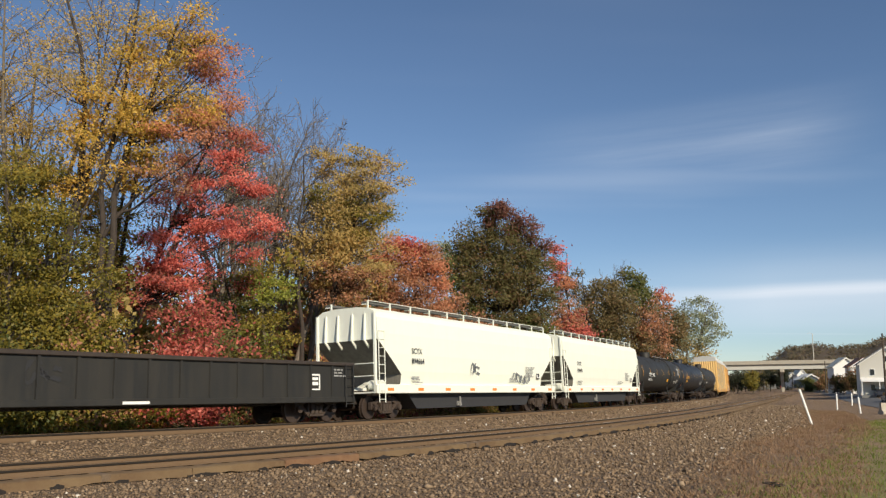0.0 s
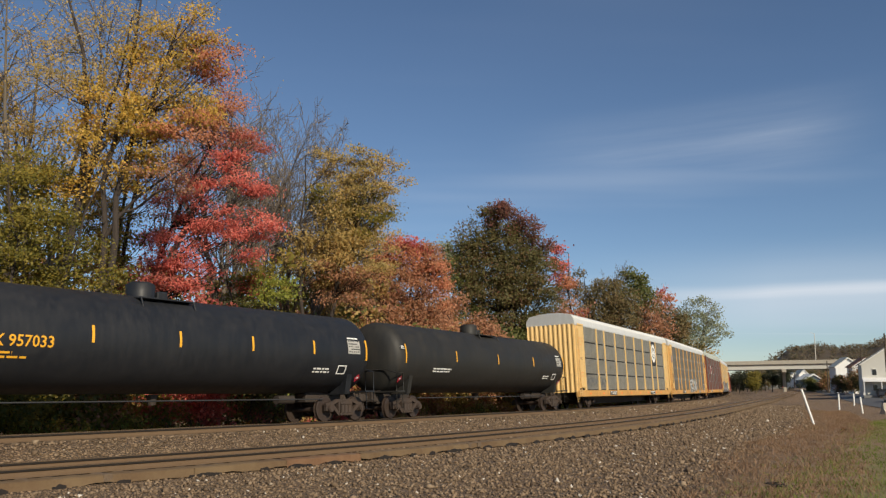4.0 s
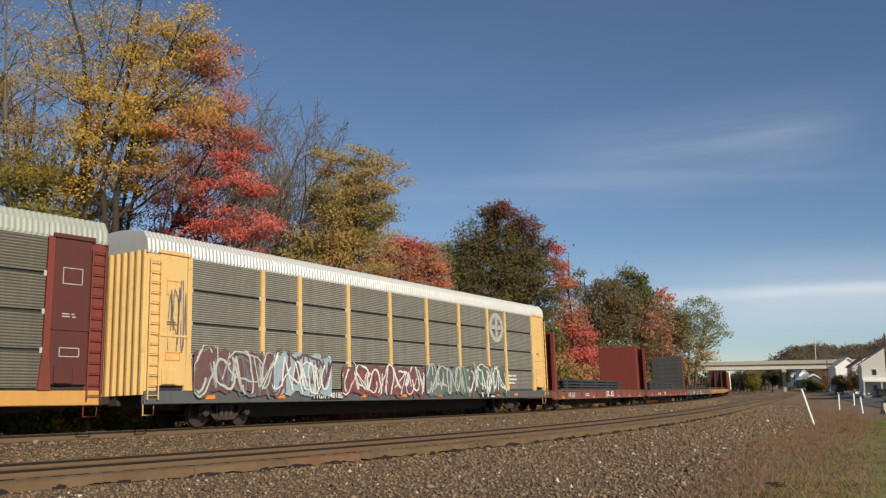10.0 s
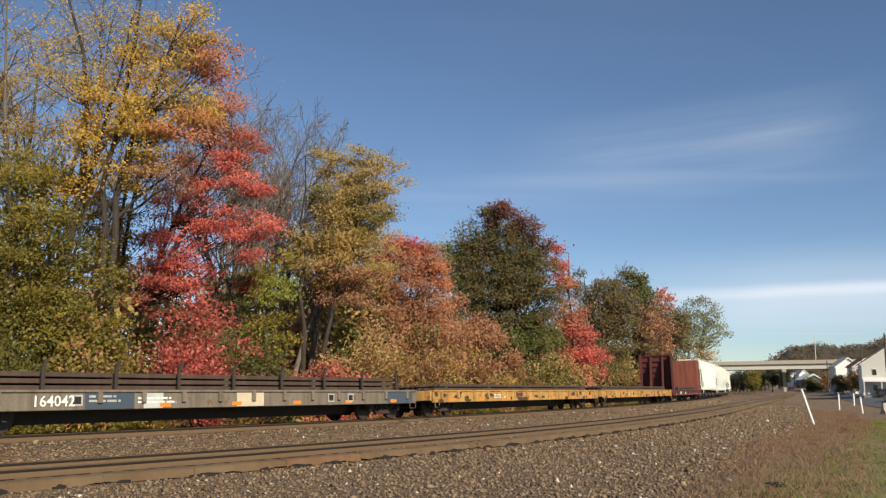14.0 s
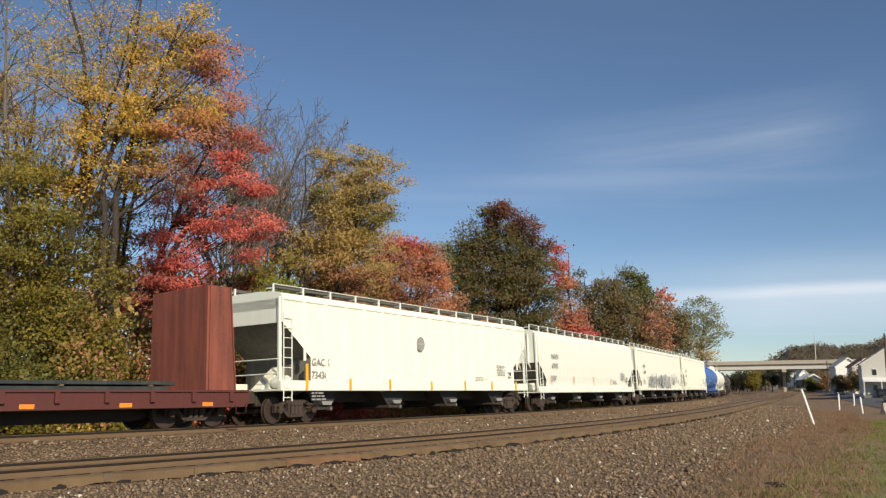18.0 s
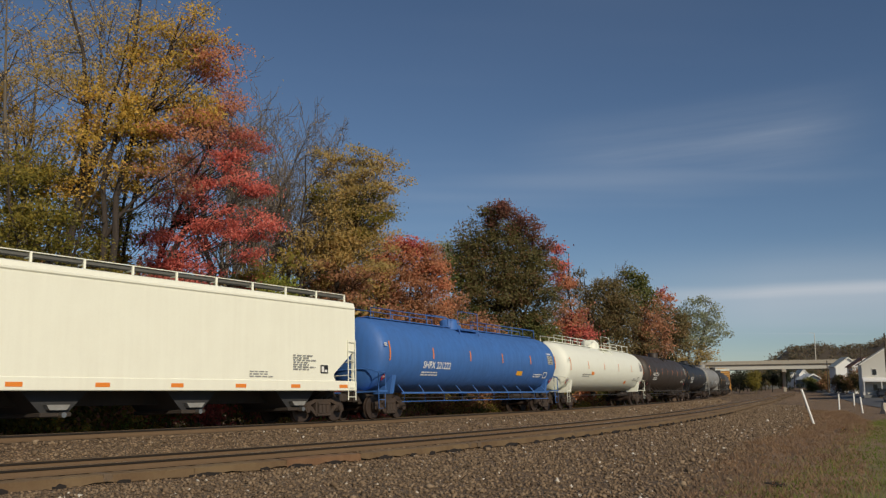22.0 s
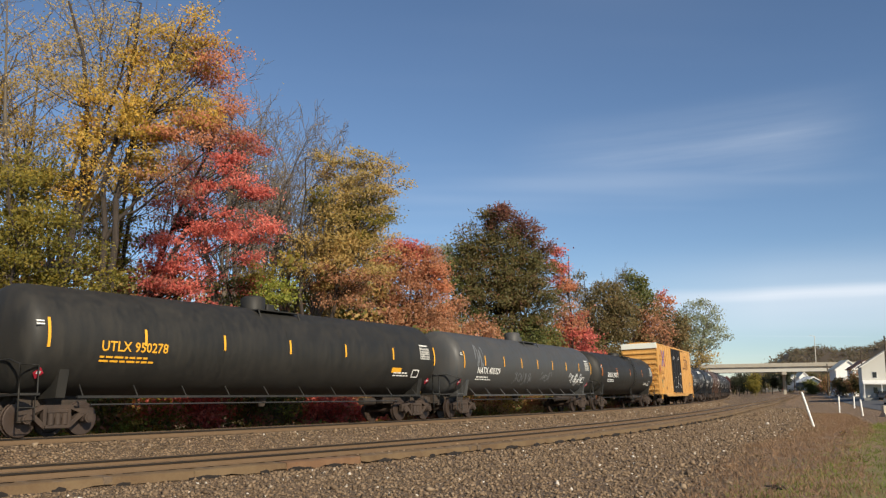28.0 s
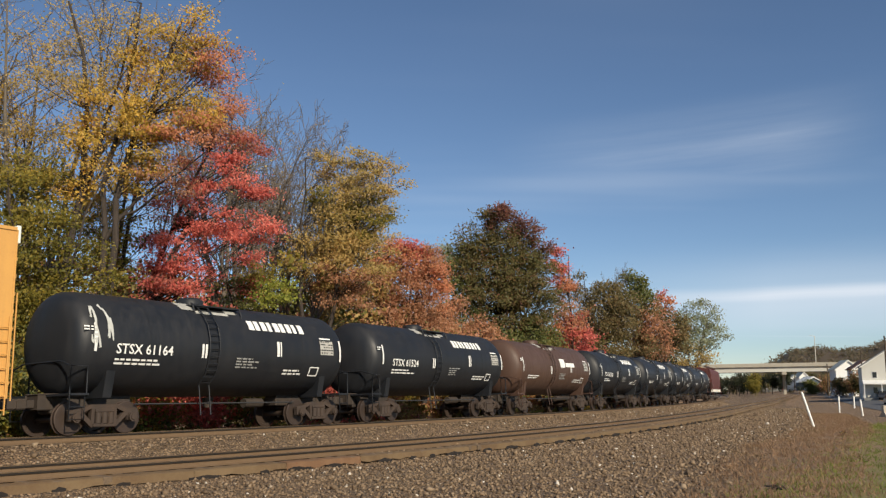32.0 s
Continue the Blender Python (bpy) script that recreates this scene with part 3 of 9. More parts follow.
def scatter_stones():
    rng = np.random.default_rng(3)
    n = 66000
    s = -14 + 118 * rng.random(n) ** 2.0
    d = np.where(rng.random(n) < 0.16, rng.uniform(1.5, 3.2, n), rng.uniform(5.4, 17.4, n))
    keep = d < bed_edge(s) - 0.3 + rng.normal(0, 0.55, n)
    s, d = s[keep], d[keep]
    x, y, _ = spot(s, d)
    z = ground_z(s, d)
    n = len(s)
    r = (0.024 + 0.044 * rng.random(n) ** 1.6) * (1 + (rng.random(n) < 0.02) * 0.8) * (1 + np.clip(s, 0, 110) / 130)
    base = np.array([(1, 0, 0), (0, 1, 0), (-1, 0, 0), (0, -1, 0), (0, 0, 0.8), (0, 0, -0.5)], float)
    tri = np.array([(0, 1, 4), (1, 2, 4), (2, 3, 4), (3, 0, 4), (1, 0, 5), (2, 1, 5), (3, 2, 5), (0, 3, 5)])
    a = rng.uniform(0, 6.28, n)
    pts = base[None] * (r[:, None, None] * rng.uniform(0.55, 1.45, (n, 6, 3)))
    tip = rng.uniform(-0.9, 0.9, n)
    c, q = np.cos(tip)[:, None], np.sin(tip)[:, None]
    pts[:, :, 1], pts[:, :, 2] = pts[:, :, 1] * c - pts[:, :, 2] * q, pts[:, :, 1] * q + pts[:, :, 2] * c
    c, q = np.cos(a)[:, None], np.sin(a)[:, None]
    X = pts[:, :, 0] * c - pts[:, :, 1] * q + x[:, None]
    Y = pts[:, :, 0] * q + pts[:, :, 1] * c + y[:, None]
    Z = pts[:, :, 2] + z[:, None] + r[:, None] * 0.25
    me = bpy.data.meshes.new("ballast_stones")
    me.vertices.add(n * 6)
    me.vertices.foreach_set("co", np.stack([X, Y, Z], -1).astype(np.float32).ravel())
    idx = (np.arange(n)[:, None, None] * 6 + tri[None]).astype(np.int32)
    me.loops.add(idx.size)
    me.loops.foreach_set("vertex_index", idx.ravel())
    me.polygons.add(n * 8)
    me.polygons.foreach_set("loop_start", np.arange(n * 8, dtype=np.int32) * 3)
    me.update(calc_edges=True)
    me.materials.append(M["stones"])
    tagged(new("ballast_stones", me), "loose brown and grey crushed stones beside the rails", "gravel", kind="stuff")


scatter_stones()


def blades(name, label, category, mat, n, smin, smax, dlo, dhi, hlo, hhi, seed, lean=0.5, width=0.012, edge=bed_edge):
    rng = np.random.default_rng(seed)
    s = rng.uniform(smin, smax, n)
    d = edge(s) + dlo + (dhi - dlo) * rng.random(n)
    # tufts
    k = max(8, n // 40)
    cs, cd = rng.uniform(smin, smax, k), rng.uniform(dlo, dhi, k)
    w = rng.integers(0, k, n)
    t = rng.random(n) < 0.6
    s = np.where(t, cs[w] + rng.normal(0, 0.25, n), s)
    d = np.where(t, edge(s) + cd[w] + rng.normal(0, 0.25, n), d)
    x, y, _ = spot(s, d)
    z = ground_z(s, d)
    h = rng.uniform(hlo, hhi, n)
    a = rng.uniform(0, 6.28, n)
    lx, ly = rng.normal(0, lean, n) * h, rng.normal(0, lean, n) * h
    wx, wy = np.cos(a) * width, np.sin(a) * width
    P = np.empty((n, 3, 3))
    P[:, 0] = np.stack([x - wx, y - wy, z - 0.01], -1)
    P[:, 1] = np.stack([x + wx, y + wy, z - 0.01], -1)
    P[:, 2] = np.stack([x + lx, y + ly, z + h], -1)
    me = soup(name, P.reshape(-1, 3), 3, mat)
    tagged(new(name, me), label, category, kind="stuff")


blades("dry_weeds", "brown dry weeds along the edge of the stones", "weeds", M["weed"], 34000, -10, 80, -0.6, 3.6, 0.03, 0.17, 5, 0.7, 0.014)
blades("lawn_grass", "short green grass beyond the dry weeds", "grass", M["grass"], 46000, -6, 62, -0.9, 8.0, 0.03, 0.11, 6, 0.6, 0.014, lawn_edge)
blades("mixed_grass", "thin green grass mixed into the dry verge", "grass", M["grass"], 2600, -6, 50, -2.0, 0.4, 0.03, 0.12, 7, 0.6, 0.013, lawn_edge)


# ---------------------------------------------------------------- tracks
RAILP = [(-0.076, -0.186), (0.076, -0.186), (0.076, -0.174), (0.009, -0.150), (0.009, -0.052), (0.038, -0.048), (0.038, -0.0032), (0.030, 0.0), (-0.030, 0.0), (-0.038, -0.0032), (-0.038, -0.048), (-0.009, -0.052), (-0.009, -0.150), (-0.076, -0.174)]


def rail_points(s, side, which):
    """Axis of one rail and its cross directions."""
    if which == "far":
        o = side * math.cos(LEAN)
        x, y, h = spot(s, o)
        return x, y, side * math.sin(LEAN), h
    x, y, h = spot(s, float(spacing(s)) + side)
    return x, y, float(near_z(s)), h


def make_rail(which, side):
    s_all = list(np.arange(-60, 60, 1.5)) + list(np.arange(60, 160, 4.0)) + list(np.geomspace(160, 800, 40))
    if which == "far":
        s_all = list(np.arange(-660, -60, 20.0)) + s_all
    f = Form()
    rings = []
    for s in s_all:
        x, y, z, h = rail_points(s, side, which)
        ring = []
        for o, q in RAILP:
            o2, z2 = (o * math.cos(LEAN) - q * math.sin(LEAN), o * math.sin(LEAN) + q * math.cos(LEAN)) if which == "far" else (o, q)
            ring.append((x + o2 * math.sin(h), y - o2 * math.cos(h), z + z2))
        rings.append(ring)
    f.skin(rings, smooth=False)
    rail = part("rail", f, M["rail"])
    top = Form()
    top.skin([[r[8], r[7]] for r in [[(p[0], p[1], p[2] + 0.003) for p in ring] for ring in rings]], closed=False, smooth=False)
    # the rail head's shadow line is painted as a strip on its side
    head_shade = Form()
    head_shade.skin([[(p[6][0] + (p[6][0] - p[9][0]) * 0.03, p[6][1] + (p[6][1] - p[9][1]) * 0.03, p[6][2] - 0.006), (p[5][0] + (p[5][0] - p[10][0]) * 0.03, p[5][1] + (p[5][1] - p[10][1]) * 0.03, p[5][2] - 0.004)] for p in rings], closed=False, smooth=False)
    part("head_shade_strip", head_shade, M["head_shade"], rail, "dark strip standing in for the shadow line of the rail's head")
    head = part("rail_head", top, M["railtop"], rail, "polished top of the rail")
    return tagged(rail, "rusty steel rail with a worn bright top on ties", "rail", "rails of the two tracks", "structure")


for which in ("far", "near"):
    for side in (-0.7525, 0.7525):
        make_rail(which, side)


def make_ties():
    """Cross ties: one bed for each track, its nearest ties as parts, the rest joined."""
    shape = Form().box(-0.115, 0.115, -1.3, 1.3, -0.17, 0.0, 0.015)
    me = shape.mesh("tie")
    me.materials.append(M["tie"])
    plate = Form().box(-0.09, 0.09, -0.18, 0.18, 0.0, 0.014).box(-0.05, 0.05, 0.10, 0.13, 0.01, 0.05).box(-0.05, 0.05, -0.13, -0.10, 0.01, 0.05).mesh("tie_plate")
    plate.materials.append(M["rail"])
    for which in ("far", "near"):
        bed = thing("tie_bed_" + which, "weathered wooden ties set in the stone bed under the rails", "ties", kind="structure")
        rest = Form()
        n = 0
        for i in range(-60, 560):
            s = i * 0.54
            rng = random.Random(i * 7 + len(which))
            if which == "far":
                x, y, h = spot(s, 0)
                m = Matrix.Translation((x, y, -0.188)) @ Matrix.Rotation(h + rng.gauss(0, 0.006), 4, "Z") @ Matrix.Rotation(-LEAN, 4, "X")
            else:
                x, y, h = spot(s, float(spacing(s)))
                m = Matrix.Translation((x, y, float(near_z(s)) - 0.188)) @ Matrix.Rotation(h + rng.gauss(0, 0.01), 4, "Z")
            m = m @ Matrix.Translation((0, rng.gauss(0, 0.04), -0.004 + rng.gauss(0, 0.006)))
            if (which == "near" and -24 <= i < 150) or (which == "far" and -20 <= i < 110):
                tie = part("tie", me, None, bed, at=m)
            elif i < 330:
                v = [m @ Vector(c) for c in [(sx, sy, sz) for sx in (-0.115, 0.115) for sy in (-1.3, 1.3) for sz in (-0.17, 0)]]
                rest.add([tuple(c) for c in v], [(0, 1, 3, 2), (4, 6, 7, 5), (0, 4, 5, 1), (2, 3, 7, 6), (0, 2, 6, 4), (1, 5, 7, 3)])
            n += 1
        tagged(part("tie_rows", rest, M["tie"], bed), kind="stuff")
        if which == "near":
            # weathered edge timbers added for the brown band at the tie ends, hollow below in places
            rng = random.Random(4)
            for i in range(-5, 48):
                a, b = i * 2.84, i * 2.84 + 2.84
                f = Form()
                rings = []
                tip = rng.gauss(0, 0.004)
                for k in range(9):
                    s = a + (b - a) * k / 8
                    x, y, h = spot(s, float(spacing(s)))
                    z = float(near_z(s)) - 0.195 + rng.gauss(0, 0.004) + tip
                    low = z - 0.21 + rng.choice((0.0, 0.0, 0.02, 0.055))
                    rings.append([(x + o * math.sin(h), y - o * math.cos(h), q) for o, q in ((1.02, z + 0.01), (1.30, z), (1.36 + rng.gauss(0, 0.008), z - 0.02), (1.375, low), (1.05, low))])
                f.skin(rings, smooth=False)
                part("edge_timber", f, M["timber_rust" if i == 1 else "timber"], bed)
            # black strips at the timbers' foot, standing in for the shade in the gaps
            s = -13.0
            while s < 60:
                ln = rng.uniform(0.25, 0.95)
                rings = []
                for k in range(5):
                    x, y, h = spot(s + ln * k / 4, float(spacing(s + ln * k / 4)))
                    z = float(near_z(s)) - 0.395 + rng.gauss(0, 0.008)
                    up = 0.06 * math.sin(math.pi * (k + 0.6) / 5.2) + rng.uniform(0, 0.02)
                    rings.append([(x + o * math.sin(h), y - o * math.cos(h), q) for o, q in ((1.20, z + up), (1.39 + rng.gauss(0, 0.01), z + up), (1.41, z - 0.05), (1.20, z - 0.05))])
                part("gap_shade_strip", Form().skin(rings, smooth=False, cap=True), M["gap_shade"], bed)
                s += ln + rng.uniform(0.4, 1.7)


make_ties()


# ---------------------------------------------------------------- trees
def grow(rng, h, trunks, spread, first, levels, fork):
    """Branches as (path, radii, level); a stem splits into limbs, limbs into boughs and twigs."""
    out = []

    def branch(p, d, length, r, level):
        k = 5 if level < 2 else 4
        path, rad = [p], [r]
        q, dd = p.copy(), d.normalized()
        for i in range(k):
            wob = 0.10 if level == 0 else 0.20
            dd = (dd + Vector((rng.gauss(0, wob), rng.gauss(0, wob), rng.gauss(0, wob * 0.6) + (0.05 if level else 0.02)))).normalized()
            q = q + dd * (length / k)
            path.append(q)
            rad.append(r * (1 - 0.8 * (i + 1) / k) + 0.007)
        out.append((path, rad, level))
        if level >= levels:
            return
        n = fork[level]
        for j in range(n):
            t = first if level == 0 else 0.25
            t = t + (0.97 - t) * (j + rng.random()) / n
            i = min(k - 1, int(t * k))
            base = path[i].lerp(path[i + 1], t * k - i)
            axis = (path[i + 1] - path[i]).normalized()
            a = rng.uniform(0, 2 * math.pi)
            across = axis.cross(Vector((math.cos(a), math.sin(a), 0.1))).normalized()
            tilt = spread * (1.15 - 0.55 * t) if level == 0 else 0.75
            nd = (axis * (1 - 0.4 * tilt) + across * tilt + Vector((0, 0, 0.16))).normalized()
            ln = length * (0.62 - 0.34 * t if level == 0 else 0.52 * (1.1 - 0.5 * t)) * rng.uniform(0.75, 1.2)
            branch(base, nd, ln, max(0.014, rad[i] * 0.48), level + 1)

    for k in range(trunks):
        a = 2 * math.pi * k / trunks + rng.random()
        lean = 0.0 if trunks == 1 else rng.uniform(0.10, 0.24)
        branch(Vector((math.cos(a) * 0.25 * (trunks > 1), math.sin(a) * 0.25 * (trunks > 1), -0.2)), Vector((math.cos(a) * lean, math.sin(a) * lean, 1)), h * rng.uniform(0.86, 1.0), 0.011 * h + 0.03, 0)
    return out


def leaf_cloud(rng, centres, n, size, blow, flat=0.6, ratio=0.62):
    """Folded leaves round the given centres: two triangles each, as a numpy array of quads."""
    c = centres[rng.integers(0, len(centres), n)] + rng.normal(0, 1, (n, 3)) * np.array(blow)
    L = size * rng.uniform(0.6, 1.35, n)
    # blades are tilted towards the sun to make the crowns brighter
    nn = rng.normal(0, flat, (n, 3)) + np.array([0.36, -0.70, 0.55])
    nn /= np.linalg.norm(nn, axis=1, keepdims=True) + 1e-9
    u = np.cross(nn, rng.normal(0, 1, (n, 3)))
    u /= np.linalg.norm(u, axis=1, keepdims=True) + 1e-9
    w = np.cross(nn, u)
    P = np.empty((n, 4, 3))
    P[:, 0] = c - u * L[:, None] * 0.5
    P[:, 2] = c + u * L[:, None] * 0.5
    mid = c + nn * (L * 0.10)[:, None]
    P[:, 1] = mid + w * (L * ratio * 0.5)[:, None]
    P[:, 3] = mid - w * (L * ratio * 0.5)[:, None]
    return P


def tree(name, label, x, y, h, leaf, n, size, seed, trunks=1, spread=0.8, first=0.3, fork=(9, 6, 4), bark="bark", leaf2=None, split=None, blow=0.28, shape=None, group="", sides=6):
    """A tree; leaf2 with split(p) -> chance paints part of the crown with other leaves."""
    rng, nr = random.Random(seed), np.random.default_rng(seed)
    z = ground_at(x, y)
    ob = thing(name, label, "tree", group, at=pose(x, y, z, 0, 0, 0))
    br = grow(rng, h, trunks, spread, first, len(fork), fork)
    if shape:
        br = [b for b in br if b[2] == 0 or all(shape(p) for p in (b[0][-1], b[0][len(b[0]) // 2]))]
    f = Form()
    for path, rad, level in br:
        if level <= 2 or n < 1500:
            f.tube(path, rad, (sides, 5, 4, 3, 3)[level], cap=False)
    part("trunk", f, M[bark], ob, "bare branching limbs" if n < 1500 else "")
    tips = np.array([tuple(p) for path, rad, level in br if level >= max(1, len(fork) - 1) for p in (path if level >= len(fork) else path[2:])])
    if n and len(tips):
        P = leaf_cloud(nr, tips, n, size, (blow, blow, blow * 0.75))
        if shape:
            ok = np.array([shape(Vector(c)) for c in P[:, 0]])
            P = P[ok]
        if leaf2:
            c = P.mean(1)
            pick = nr.random(len(P)) < split(c)
            part("crown", soup("crown", P[~pick].reshape(-1, 3), 4, M[leaf]), None, ob)
            part("crown", soup("crown", P[pick].reshape(-1, 3), 4, M[leaf2]), None, ob)
        else:
            part("crown", soup("crown", P.reshape(-1, 3), 4, M[leaf]), None, ob)
    return ob


def sight(px, depth):
    return ((px - 784) / 1491.4) * depth * 1.012, depth


